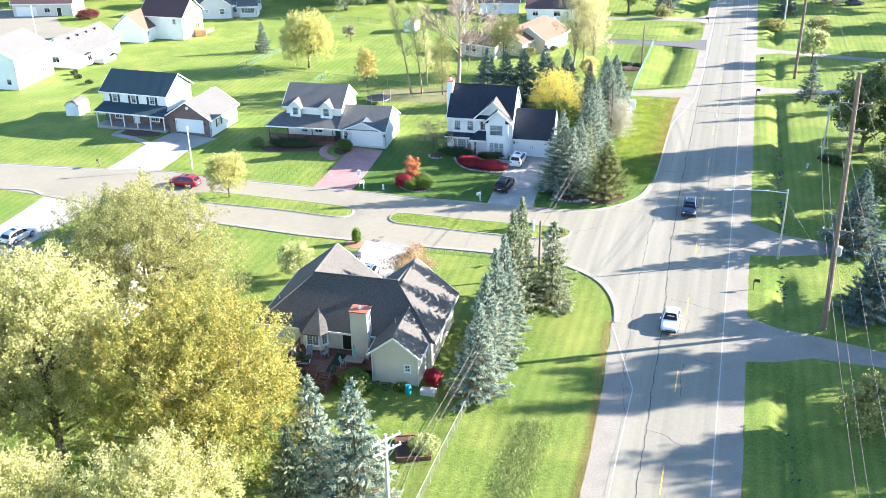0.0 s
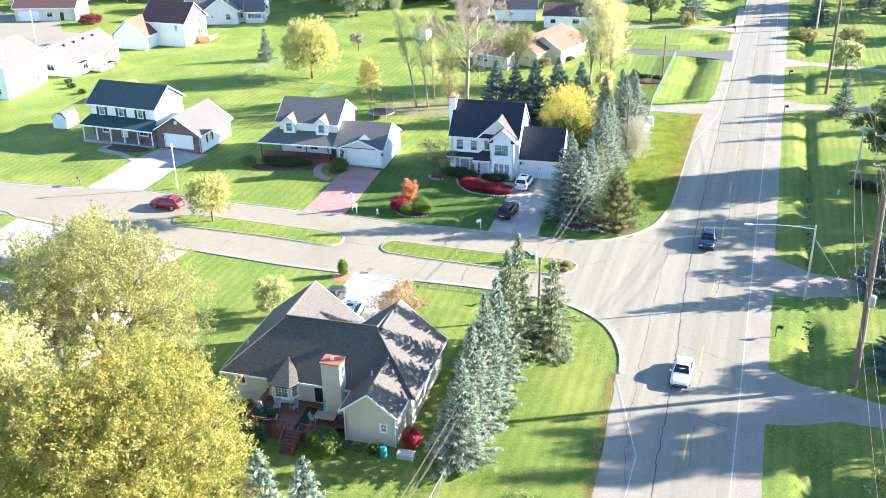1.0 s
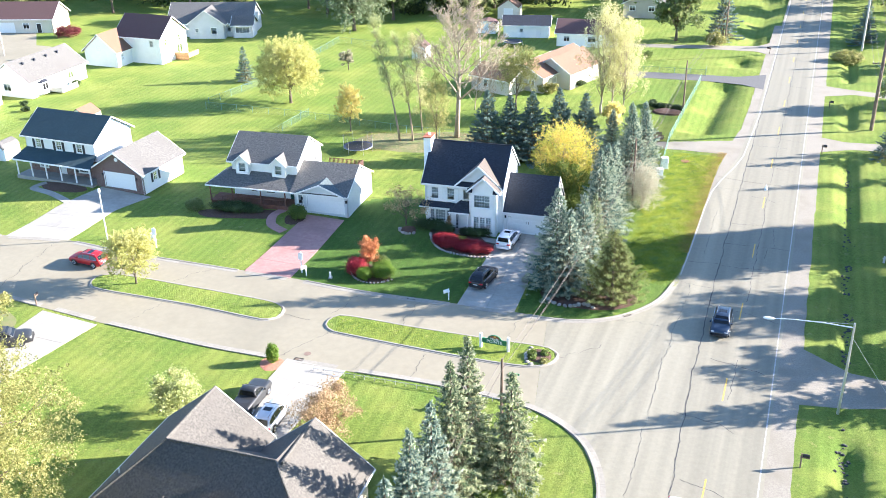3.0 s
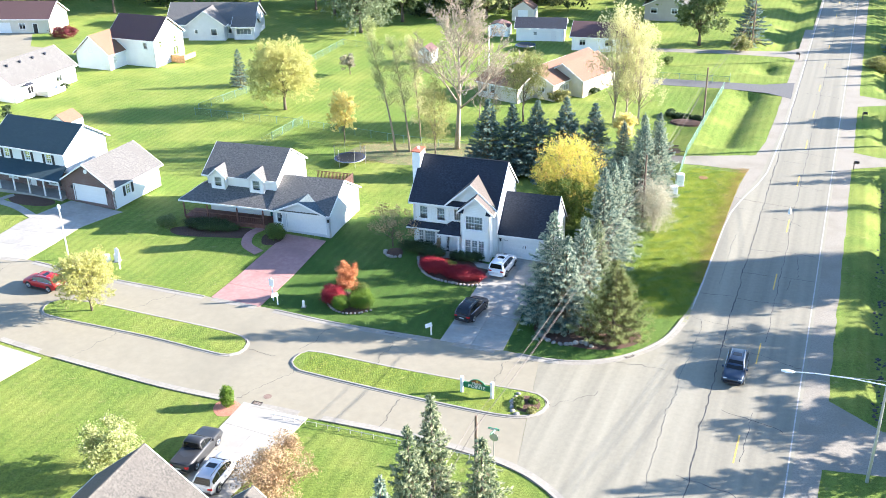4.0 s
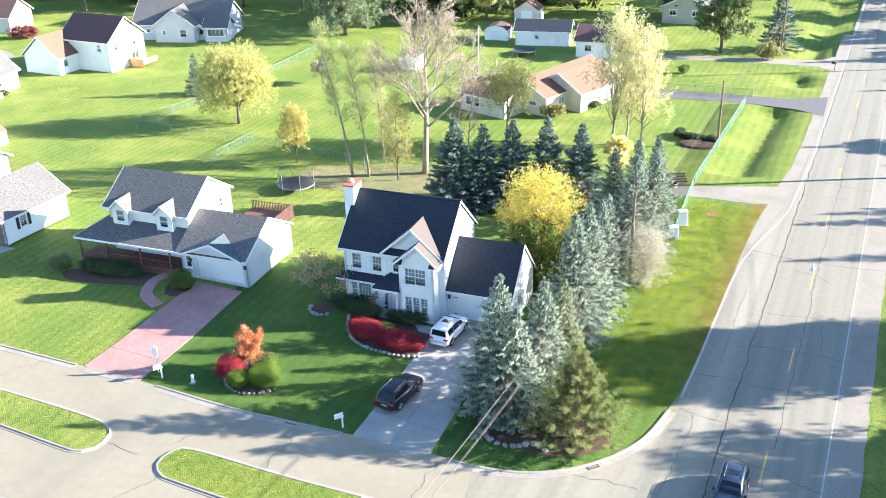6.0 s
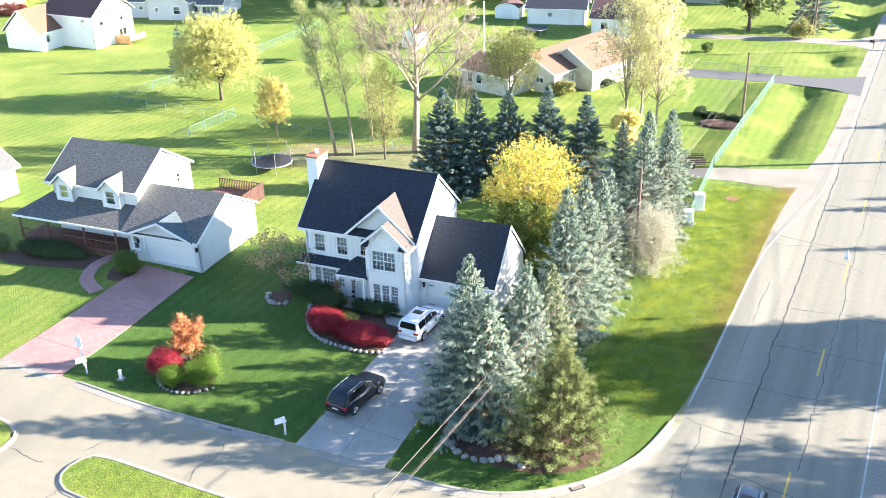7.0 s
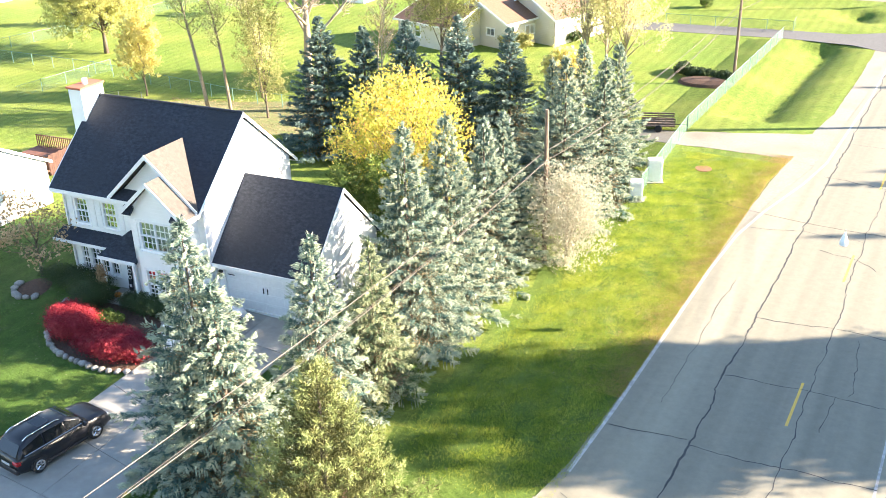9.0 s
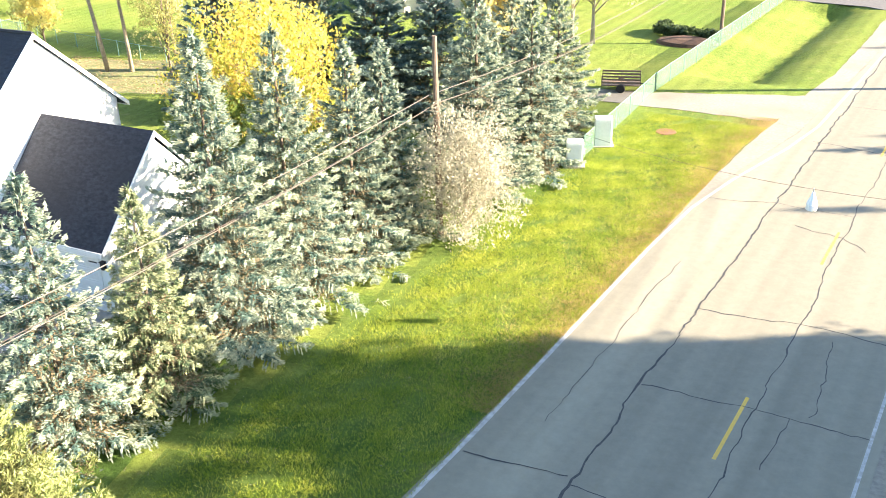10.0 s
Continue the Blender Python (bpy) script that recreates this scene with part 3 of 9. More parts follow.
shoulder_w = [road_xy(s, -3.6) for s in (-140, -20, 2, 10)] + list(reversed(wobble([road_xy(s, d) for s, d in ((-140, -6.0), (-60, -6.0), (-18, -6.2), (-6, -6.6), (4, -7.2), (9, -7.7))], 0.08, 1.0, 4)))
flat_poly(shoulder_w, 0.018, GRAVEL, "gravel_shoulder", "sandy gravel strip beside the road taper", "shoulder")
verge_w = [road_xy(s, d) for s, d in ((70, -6.9), (77, -6.6), (82, -6.0), (90, -4.6), (111, -3.7), (180, -3.7))] + list(reversed(wobble([road_xy(s, d) for s, d in ((68, -7.15), (77, -7.15), (83, -7.0), (89, -6.8), (95, -6.6), (104, -5.6), (115, -5.4), (180, -5.4))], 0.06, 1.0, 5)))
flat_poly(verge_w, 0.016, GRAVEL, "gravel_shoulder", "narrow gravel edge of the road", "shoulder")

# side street between the kerbs
street_pts = [p for p in NORTH_KERB if p[0] <= 15.9] + [(15.2, 114), (14.7, 106.0)] + [p for p in reversed(SOUTH_KERB) if p[0] <= 11.6]
flat_poly(street_pts, 0.026, STREET, "street", "side street of pale jointed concrete", "street")


def ribbon(shape, line, width, z):
    """A flat painted strip along a line."""
    pts = [Vector((x, y)) for x, y in line]
    left, right = [], []
    for i, p in enumerate(pts):
        t = (pts[min(i + 1, len(pts) - 1)] - pts[max(i - 1, 0)]).normalized()
        q = Vector((-t.y, t.x)) * width / 2
        left.append(p + q)
        right.append(p - q)
    for i in range(len(pts) - 1):
        shape.face([(right[i].x, right[i].y, z), (right[i + 1].x, right[i + 1].y, z), (left[i + 1].x, left[i + 1].y, z), (left[i].x, left[i].y, z)])


def crack(seed, line, wander, width=0.07, step=0.30):
    """A jagged sealed crack of uneven width."""
    rnd = random.Random(seed)
    pts, off = [], 0.0
    for (xa, ya), (xb, yb) in zip(line, line[1:]):
        l = math.hypot(xb - xa, yb - ya)
        k = max(1, int(l / step))
        for i in range(k):
            off = 0.80 * off + rnd.uniform(-wander, wander) * (1.0 if rnd.random() < 0.75 else 1.9)
            t = (i + rnd.uniform(-0.3, 0.3)) / k if i else 0.0
            pts.append((xa + (xb - xa) * t - (yb - ya) / l * off, ya + (yb - ya) * t + (xb - xa) / l * off))
    pts.append(line[-1])
    out, w = Shape(), width
    for a, b in zip(pts, pts[1:]):
        w = 0.6 * w + 0.4 * width * rnd.choice((0.35, 0.6, 0.9, 1.2, 1.8))
        ribbon(out, [a, b], w, 0.0385)
    return out


tagged(part("edge_line", (lambda s: (ribbon(s, [road_xy(v, 3.95) for v in range(-140, 421, 20)], 0.11, 0.036), s)[1])(Shape()), WHITEPAINT), "worn white edge line along the road", "road marking", kind="structure")
lines = Shape()
ribbon(lines, [road_xy(s, d) for s, d in ((-140, -4.0), (-14, -3.95), (-4.4, -3.85), (6.7, -7.2))], 0.11, 0.036)
ribbon(lines, [road_xy(s, d) for s, d in ((50, -7.12), (55, -7.0), (71, -6.97), (76, -6.78), (80.6, -6.1), (86.6, -4.8), (91.5, -4.1), (111, -3.5), (420, -3.55))], 0.17, 0.036)
tagged(part("edge_line", lines, WHITEPAINT), "white edge line that swings out round the junction", "road marking", kind="structure")
for i in range(-7, 26):
    dash = Shape()
    ribbon(dash, [road_xy(15.24 * i - 3.8, 0.0), road_xy(15.24 * i, 0.0)], 0.12, 0.036)
    tagged(part("centre_dash", dash, YELLOWPAINT), "worn yellow dash on the road's centre line", "road marking", "centre line dashes", "structure")
seams = [crack(1, [road_xy(s, d) for s, d in ((-60, -1.2), (5, -2.2), (30, -3.0), (50, -3.35), (120, -3.3), (300, -3.4))], 0.055, 0.072),
         crack(2, [road_xy(s, d) for s, d in ((46, 0.42), (65, 0.38), (67.5, 0.56), (72, 0.34), (80, 0.35), (160, 0.5), (300, 0.6))], 0.05, 0.038),
         crack(3, [road_xy(-10, -3.9), road_xy(0, -5.2), road_xy(10, -5.6), road_xy(32, -6.0), road_xy(48, -5.8)], 0.08, 0.03),
         crack(4, [road_xy(-4.5, 0.5), road_xy(1.5, 0.35)], 0.07, 0.05), crack(5, [road_xy(7, 0.3), road_xy(10.5, 0.2)], 0.06, 0.04), crack(6, [road_xy(-30, 0.5), road_xy(-19, 0.4)], 0.07, 0.045), crack(7, [road_xy(27, 0.4), road_xy(34, 0.6)], 0.07, 0.045),
         crack(34, [road_xy(s, -5.3) for s in (56.5, 70)], 0.05, 0.022)]
for k, s in enumerate((-22, -11, 3, 14, 23, 33, 43.5, 75.5, 88, 101, 117, 131, 150, 170)):
    seams.append(crack(40 + k, [road_xy(s + 0.6, (-3.8, -1.9)[k % 2]), road_xy(s, 0.2), road_xy(s - 1.0, (3.8, 1.4, 3.2)[k % 3])], 0.08, 0.045))
for k, line in enumerate((((66.25, -3.32), (66.3, -1.95), (66.85, 0.66), (66.6, 3.6)), ((60.0, -3.36), (60.2, -1.0), (60.5, 1.5), (60.4, 3.9)), ((53.9, -6.84), (54.3, -3.5)), ((53.9, -3.3), (54.0, -1.0), (54.4, 4.0)),
                          ((60.35, 1.4), (57.3, 1.34)), ((66.0, 1.65), (60.7, 2.0)), ((48.6, -6.9), (48.0, -3.3)), ((48.0, -3.3), (47.6, 0.6)), ((77.6, -6.8), (78.4, -3.4), (78.3, 0.2)), ((96.5, -3.7), (96.5, 2.0)))):
    seams.append(crack(100 + k, [road_xy(*q) for q in line], 0.055, 0.045 if k < 4 else 0.028))
for k, (a, b) in enumerate((((-6.5, 121.8), (-4.0, 126.4)), ((-10, 113.4), (-6.2, 118.2)), ((-8.6, 120.3), (-11.6, 121.4)), ((-26, 127.8), (-22.5, 131.2)), ((12, 118.2), (13.2, 122.6)), ((16.9, 115), (21, 117.6)),
                            ((3, 110.4), (4.2, 114.6)), ((-28, 117.8), (-25.4, 123)), ((21, 122.6), (27, 121.6)), ((-45, 125), (-44, 136.5)), ((1.2, 119.8), (2.3, 125.2)))):
    seams.append(crack(70 + k, [a, b], 0.16, 0.03))
joined = Shape()
for s in seams:
    n = len(joined.v)
    joined.v += s.v
    joined.f += [tuple(i + n for i in f) for f in s.f]
tagged(part("crack_seal", joined, TAR), "dark tar-sealed cracks across the paving", "road repair", kind="stuff")


def kerb_run(parent, line, z0=0.0, high=0.13, wide=0.30, gutter=0.45, side=1, length=3.0):
    """Cast kerb pieces with a gutter pan, laid end to end along a line; the gutter lies on the given side."""
    pts = [Vector((x, y)) for x, y in line]
    cum = [0.0]
    for a, b in zip(pts, pts[1:]):
        cum.append(cum[-1] + (b - a).length)

    def at(v):
        v = min(max(v, 0), cum[-1])
        for i in range(len(pts) - 1):
            if v <= cum[i + 1]:
                t = (v - cum[i]) / (cum[i + 1] - cum[i])
                p = pts[i].lerp(pts[i + 1], t)
                d0 = (pts[i + 1] - pts[max(i - 1, 0)]).normalized()
                d1 = (pts[min(i + 2, len(pts) - 1)] - pts[i]).normalized()
                d = d0.lerp(d1, t).normalized()
                return p, Vector((-d.y, d.x)) * side
    count = max(1, round(cum[-1] / length))
    for k in range(count):
        a, b = cum[-1] * k / count + 0.008, cum[-1] * (k + 1) / count - 0.008
        rings = []
        for j in range(4):
            p, q = at(a + (b - a) * j / 3)
            prof = ((0, -0.05), (0, high), (wide * 0.75, high), (wide, high * 0.75), (wide + 0.04, 0.045), (wide + gutter, 0.036), (wide + gutter, -0.05))
            rings.append([(p.x + q.x * o, p.y + q.y * o, z0 + h) for o, h in prof])
        part("kerb_piece", Shape().loft(rings), KERB, parent)


def driveway(name, left, right, rows, columns, mat, label, lift=0.045):
    """Slabs between two edge lines (matching points, street to house), each slab a piece with open joints."""
    root = tagged(new(name), label, "driveway", kind="structure")

    def at(line, t):
        t = t * (len(line) - 1)
        i = min(int(t), len(line) - 2)
        return Vector(line[i]).lerp(Vector(line[i + 1]), t - i)
    for i in range(rows):
        for j in range(columns):
            sh, g = Shape(), 0.004
            k = 3
            rows_v = []
            for a in range(k + 1):
                v = (i + g + (1 - 2 * g) * a / k) / rows
                line = []
                for b in range(k + 1):
                    u = (j + g + (1 - 2 * g) * b / k) / columns
                    p = at(left, v).lerp(at(right, v), u)
                    line.append((p.x, p.y, height(p.x, p.y) + lift))
                rows_v.append(line)
            for a in range(k):
                for b in range(k):
                    sh.face([rows_v[a][b], rows_v[a][b + 1], rows_v[a + 1][b + 1], rows_v[a + 1][b]])
            rim = rows_v[0] + [r[-1] for r in rows_v[1:]] + list(reversed(rows_v[-1][:-1])) + [r[0] for r in reversed(rows_v[1:-1])]
            for a, b in zip(rim, rim[1:] + rim[:1]):
                sh.face([(a[0], a[1], a[2] - 0.1), (b[0], b[1], b[2] - 0.1), b, a])
            part("slab", sh, mat, root)
    return root


# ---- houses ----
def clip_z(poly, lo, hi):
    """The part of a planar polygon between two levels."""
    for level, sign in ((lo, 1), (hi, -1)):
        out = []
        for a, b in zip(poly, poly[1:] + poly[:1]):
            da, db = sign * (a.z - level), sign * (b.z - level)
            if da >= 0:
                out.append(a)
            if da * db < 0:
                out.append(a.lerp(b, da / (da - db)))
        poly = out
    return poly


def roof_faces(polys, course=0.22, thick=0.14):
    """A roof laid in overlapping courses of shingles, with its underside and rims."""
    sh = Shape()
    for poly in polys:
        poly = [Vector(p) for p in poly]
        n = (poly[1] - poly[0]).cross(poly[2] - poly[0]).normalized()
        if n.z < 0:
            poly.reverse()
            n = -n
        z0, z1 = min(p.z for p in poly), max(p.z for p in poly)
        rise = course * math.sqrt(max(0.02, 1 - n.z * n.z))
        k = max(1, round((z1 - z0) / rise))
        fall = Vector((0, 0, -1)) + n * n.z
        fall.normalize()
        for i in range(k):
            lo, hi = z0 + (z1 - z0) * i / k, z0 + (z1 - z0) * (i + 1) / k
            strip = clip_z(poly, lo, hi)
            if len(strip) < 3:
                continue
            top = [p + n * (0.008 if p.z < lo + 1e-4 else 0.002) for p in strip]
            sh.face(top)
            low = [p for p in strip if p.z < lo + 1e-4]
            if len(low) == 2:
                a, b = low
                if (b - a).cross(n).dot(fall) < 0:
                    a, b = b, a
                foot = 0.002 if i else -0.01
                sh.face([a + n * foot, b + n * foot, b + n * 0.008, a + n * 0.008])
        under = [p - n * thick for p in poly]
        sh.face(list(reversed(under)))
        rim = [p - n * 0.01 for p in poly]
        for a, b, c, d in zip(rim, rim[1:] + rim[:1], under[1:] + under[:1], under):
            sh.face([d, c, b, a])
    return weld(sh)


def weld(sh):
    """Joins vertices that lie in one place."""
    seen, where = {}, []
    for p in sh.v:
        key = tuple(round(c * 400) for c in p)
        where.append(seen.setdefault(key, len(seen)))
    out = Shape()
    out.v = [None] * len(seen)
    for p, i in zip(sh.v, where):
        if out.v[i] is None:
            out.v[i] = p
    for f in sh.f:
        g = []
        for i in f:
            if where[i] not in g:
                g.append(where[i])
        if len(g) > 2:
            out.f.append(tuple(g))
    return out


def rect_ring(x0, z0, x1, z1, wide, ya, yb):
    """A rectangular frame as one closed ring."""
    sh = Shape()
    outer = [(x0, z0), (x1, z0), (x1, z1), (x0, z1)]
    inner = [(x0 + wide, z0 + wide), (x1 - wide, z0 + wide), (x1 - wide, z1 - wide), (x0 + wide, z1 - wide)]
    sh.v = [(x, y, z) for y in (ya, yb) for ring in (outer, inner) for x, z in ring]
    for i in range(4):
        j = (i + 1) % 4
        sh.f += [(i, j, 4 + j, 4 + i), (8 + j, 8 + i, 12 + i, 12 + j), (j, i, 8 + i, 8 + j), (4 + i, 4 + j, 12 + j, 12 + i)]
    return sh


def gable_roof(x0, y0, x1, y1, ez, rz, axis="x"):
    """Two slopes over a rectangle (eave edges included)."""
    if axis == "x":
        m = (y0 + y1) / 2
        return [[(x0, y0, ez), (x1, y0, ez), (x1, m, rz), (x0, m, rz)], [(x1, y1, ez), (x0, y1, ez), (x0, m, rz), (x1, m, rz)]]
    m = (x0 + x1) / 2
    return [[(x1, y0, ez), (x1, y1, ez), (m, y1, rz), (m, y0, rz)], [(x0, y1, ez), (x0, y0, ez), (m, y0, rz), (m, y1, rz)]]


def window(house, m, w, h, panes=(2, 2), bars=(2, 2), shutters=None, blind=0.6, sill=True):
    """A window set into a wall opening: m's x runs along the wall, y points out, z up; origin at the lower left."""
    root = part("window", rect_ring(0, 0, w, h, 0.06, 0.035, -0.10), TRIM, house, m=m)
    part("casing", rect_ring(-0.08, -0.08, w + 0.08, h + 0.08, 0.078, 0.03, 0.002), TRIM, root)
    pw = (w - 0.12) / panes[0]
    ph = (h - 0.12) / panes[1]
    for i in range(1, panes[0]):
        part("glazing_bar", Shape().box(0.06 + i * pw - 0.03, -0.08, 0.06, 0.06 + i * pw + 0.03, 0.02, h - 0.06), TRIM, root)
    for j in range(1, panes[1]):
        part("glazing_bar", Shape().box(0.06, -0.075, 0.06 + j * ph - 0.025, w - 0.06, 0.015, 0.06 + j * ph + 0.025), TRIM, root)
    for i in range(panes[0] * bars[0]):
        x = 0.06 + i * pw / bars[0]
        if i % bars[0]:
            part("glazing_bar", Shape().box(x - 0.011, -0.07, 0.06, x + 0.011, -0.03, h - 0.06), TRIM, root)
    for j in range(panes[1] * bars[1]):
        z = 0.06 + j * ph / bars[1]
        if j % bars[1]:
            part("glazing_bar", Shape().box(0.06, -0.07, z - 0.011, w - 0.06, -0.03, z + 0.011), TRIM, root)
    for i in range(panes[0]):
        for j in range(panes[1]):
            ob = part("pane", Shape().face([(0.06 + i * pw, -0.06, 0.06 + j * ph), (0.06 + (i + 1) * pw, -0.06, 0.06 + j * ph), (0.06 + (i + 1) * pw, -0.06, 0.06 + (j + 1) * ph), (0.06 + i * pw, -0.06, 0.06 + (j + 1) * ph)]), GLASS, root)
            ob.visible_shadow = False
    if blind:
        part("blind", Shape().box(0.05, -0.16, h * (1 - blind), w - 0.05, -0.14, h - 0.05), BLIND, root)
    if sill:
        part("sill", Shape().box(-0.09, 0.031, -0.10, w + 0.09, 0.09, -0.05), TRIM, root)
    if shutters:
        for x in (-0.50, w + 0.12):
            s = Shape().box(x, 0.005, -0.05, x + 0.38, 0.04, h + 0.05)
            for k in range(8):
                z = 0.02 + k * (h - 0.1) / 8
                s.box(x + 0.05, 0.04, z, x + 0.33, 0.052, z + (h - 0.1) / 8 * 0.7)
            part("shutter", s, shutters, root)
    return root


def house_door(house, m, w, h, mat):
    root = part("door", Shape().box(0, -0.12, 0, w, -0.07, h), mat, house, m=m)
    for i in range(2):
        for j in range(3):
            x, z = 0.1 + i * (w - 0.1) / 2, 0.12 + j * (h - 0.2) / 3
            part("door_panel", Shape().box(x, -0.07, z, x + (w - 0.3) / 2, -0.058, z + (h - 0.5) / 3), mat, root)
    part("door_frame", Shape().box(-0.10, -0.13, 0, -0.001, 0.04, h + 0.1).box(w + 0.001, -0.13, 0, w + 0.10, 0.04, h + 0.1).box(-0.001, -0.13, h + 0.001, w + 0.001, 0.04, h + 0.1), TRIM, root)
    part("door_handle", Shape().tube([(w - 0.1, -0.07, 0.95), (w - 0.1, -0.02, 0.95)], 0.03), CHROME, root)
    return root


def garage_door(house, m, w, h, panels=(4, 4), straps=False):
    root = part("garage_door", Shape().box(0, -0.14, 0, w, -0.10, h), TRIM, house, m=m)
    for j in range(panels[1]):
        s = Shape()
        z0, z1 = 0.012 + j * h / panels[1], (j + 1) * h / panels[1] - 0.012
        s.box(0.012, -0.10, z0, w - 0.012, -0.085, z1)
        for i in range(panels[0]):
            x = 0.15 + i * (w - 0.15) / panels[0]
            s.box(x, -0.085, z0 + 0.09, x + (w - 0.15) / panels[0] - 0.15, -0.075, z1 - 0.09)
        part("door_section", s, TRIM, root)
    part("door_frame", Shape().box(-0.12, -0.15, 0, -0.001, 0.03, h + 0.12).box(w + 0.001, -0.15, 0, w + 0.12, 0.03, h + 0.12).box(-0.001, -0.15, h + 0.001, w + 0.001, 0.03, h + 0.12), TRIM, root)
    if straps:
        for x in (w / 2 - 0.16, w / 2 + 0.10):
            part("handle", Shape().bevel_box(x, -0.075, h * 0.52, x + 0.06, -0.045, h * 0.52 + 0.32, 0.01), BLACK, root, "black iron pull handle")
        for z in (0.22, h - 0.30):
            for x in (0.10, w - 0.55):
                part("hinge", Shape().bevel_box(x, -0.075, z, x + 0.45, -0.055, z + 0.05, 0.01), BLACK, root, "black iron strap hinge")
    return root


def wall(house, p0, p1, z0, z1, ops=(), mat=None, gable=None, name="wall", thick=0.18):
    """A wall from p0 to p1 (outside on the right hand), with openings cut through it and their windows and doors set in.
    ops: (kind, u0, v0, width, height, options). gable: (u, z) of a peak, or a list of points above the top."""
    a, b = Vector((*p0, 0)), Vector((*p1, 0))
    length = (b - a).length
    d = (b - a).normalized()
    out = Vector((d.y, -d.x, 0))
    m = Matrix(((d.x, out.x, 0, a.x), (d.y, out.y, 0, a.y), (0, 0, 1, 0), (0, 0, 0, 1)))
    us = sorted({0.0, length, *[o[1] for o in ops], *[o[1] + o[3] for o in ops]})
    sh = Shape()
    for ua, ub in zip(us, us[1:]):
        holes = sorted((o[2], o[2] + o[4]) for o in ops if o[1] < (ua + ub) / 2 < o[1] + o[3])
        z = z0
        for ha, hb in holes + [(z1, z1)]:
            if ha - z > 0.01:
                sh.box(ua, -thick, z, ub, 0, ha, m)
            z = max(z, hb)
    if gable:
        top = [(0.0, z1)] + (list(gable) if isinstance(gable, list) else [gable]) + [(length, z1)]
        top = [(u, v) for u, v in top]
        sh.loft([[(u, 0, v) for u, v in top], [(u, -thick, v) for u, v in top]], m)
    data = sh.mesh(name, mat)
    bm = bmesh.new()
    bm.from_mesh(data)
    bmesh.ops.remove_doubles(bm, verts=bm.verts, dist=0.0005)
    bm.to_mesh(data)
    bm.free()
    part(name, data, None, house)
    for kind, u, v, w, h, *opt in ops:
        opt = opt[0] if opt else {}
        mm = m @ Matrix.Translation((u, 0, v))
        if kind == "window":
            window(house, mm, w, h, **opt)
        elif kind == "door":
            house_door(house, mm, w, h, opt.get("mat", TRIM))
        elif kind == "garage":
            garage_door(house, mm, w, h, straps=mat is WHITE_SIDING)
    return m


def shell(house, x0, y0, x1, y1, z1, mat, front=(), right=(), back=(), left=(), gable=None, z0=-0.4, skip=""):
    """Four walls round a rectangle. gable: ('x' or 'y', ridge level): which walls carry the triangles."""
    def peak(side, length):
        if gable and ((gable[0] == "x") == (side in "lr")):
            return (length / 2, gable[1])
        return None
    w, d = x1 - x0, y1 - y0
    if "f" not in skip:
        wall(house, (x0, y0), (x1, y0), z0, z1, front, mat, peak("f", w))
    if "r" not in skip:
        wall(house, (x1, y0), (x1, y1), z0, z1, right, mat, peak("r", d))
    if "b" not in skip:
        wall(house, (x1, y1), (x0, y1), z0, z1, back, mat, peak("b", w))
    if "l" not in skip:
        wall(house, (x0, y1), (x0, y0), z0, z1, left, mat, peak("l", d))
    part("floor_slab", Shape().box(x0 + 0.19, y0 + 0.19, -0.3, x1 - 0.19, y1 - 0.19, 0.0), INSIDE, house)


def fascia(house, segs, high=0.20, thick=0.05):
    """White boards along eaves and gable rims: list of (a, b, outward normal)."""
    for a, b, n in segs:
        a, b, n = Vector(a), Vector(b), Vector(n)
        off = n * thick
        lo, hi = Vector((0, 0, -high)), Vector((0, 0, 0.01))
        sh = Shape()
        rings = [[p + n * 0.004 + lo, p + n * 0.004 + off + lo, p + n * 0.004 + off + hi, p + n * 0.004 + hi] for p in (a, b)]
        part("fascia", sh.loft(rings), TRIM, house)


def gable_trim(house, x0, y0, x1, y1, ez, rz, axis="x", ends="ab", eaves="ab"):
    if axis == "x":
        m = (y0 + y1) / 2
        segs = []
        if "a" in eaves:
            segs.append(((x0, y0, ez), (x1, y0, ez), (0, -1, 0)))
        if "b" in eaves:
            segs.append(((x1, y1, ez), (x0, y1, ez), (0, 1, 0)))
        for e, x, s in (("a", x0, -1), ("b", x1, 1)):
            if e in ends:
                segs += [((x, y0, ez), (x, m, rz), (s, 0, 0)), ((x, m, rz), (x, y1, ez), (s, 0, 0))]
    else:
        m = (x0 + x1) / 2
        segs = []
        if "a" in eaves:
            segs.append(((x0, y1, ez), (x0, y0, ez), (-1, 0, 0)))
        if "b" in eaves:
            segs.append(((x1, y0, ez), (x1, y1, ez), (1, 0, 0)))
        for e, y, s in (("a", y0, -1), ("b", y1, 1)):
            if e in ends:
                segs += [((x0, y, ez), (m, y, rz), (0, s, 0)), ((m, y, rz), (x1, y, ez), (0, s, 0))]
    fascia(house, segs)


def brick_chimney(house, x0, y0, x1, y1, z0, z1, mat, cap=True):
    root = part("chimney", Shape().box(x0, y0, z0, x1, y1, z1), mat, house)
    part("chimney_cap", Shape().box(x0 - 0.08, y0 - 0.08, z1 + 0.001, x1 + 0.08, y1 + 0.08, z1 + 0.12), REDCAP, root, "rust-red metal chimney cap")
    cx, cy = (x0 + x1) / 2, (y0 + y1) / 2
    part("flue", Shape().tube([(cx, cy, z1 + 0.12), (cx, cy, z1 + 0.42)], 0.16, 10), TRIM, root)


REDCAP = plain("rust red metal", (0.40, 0.12, 0.06), 0.6)


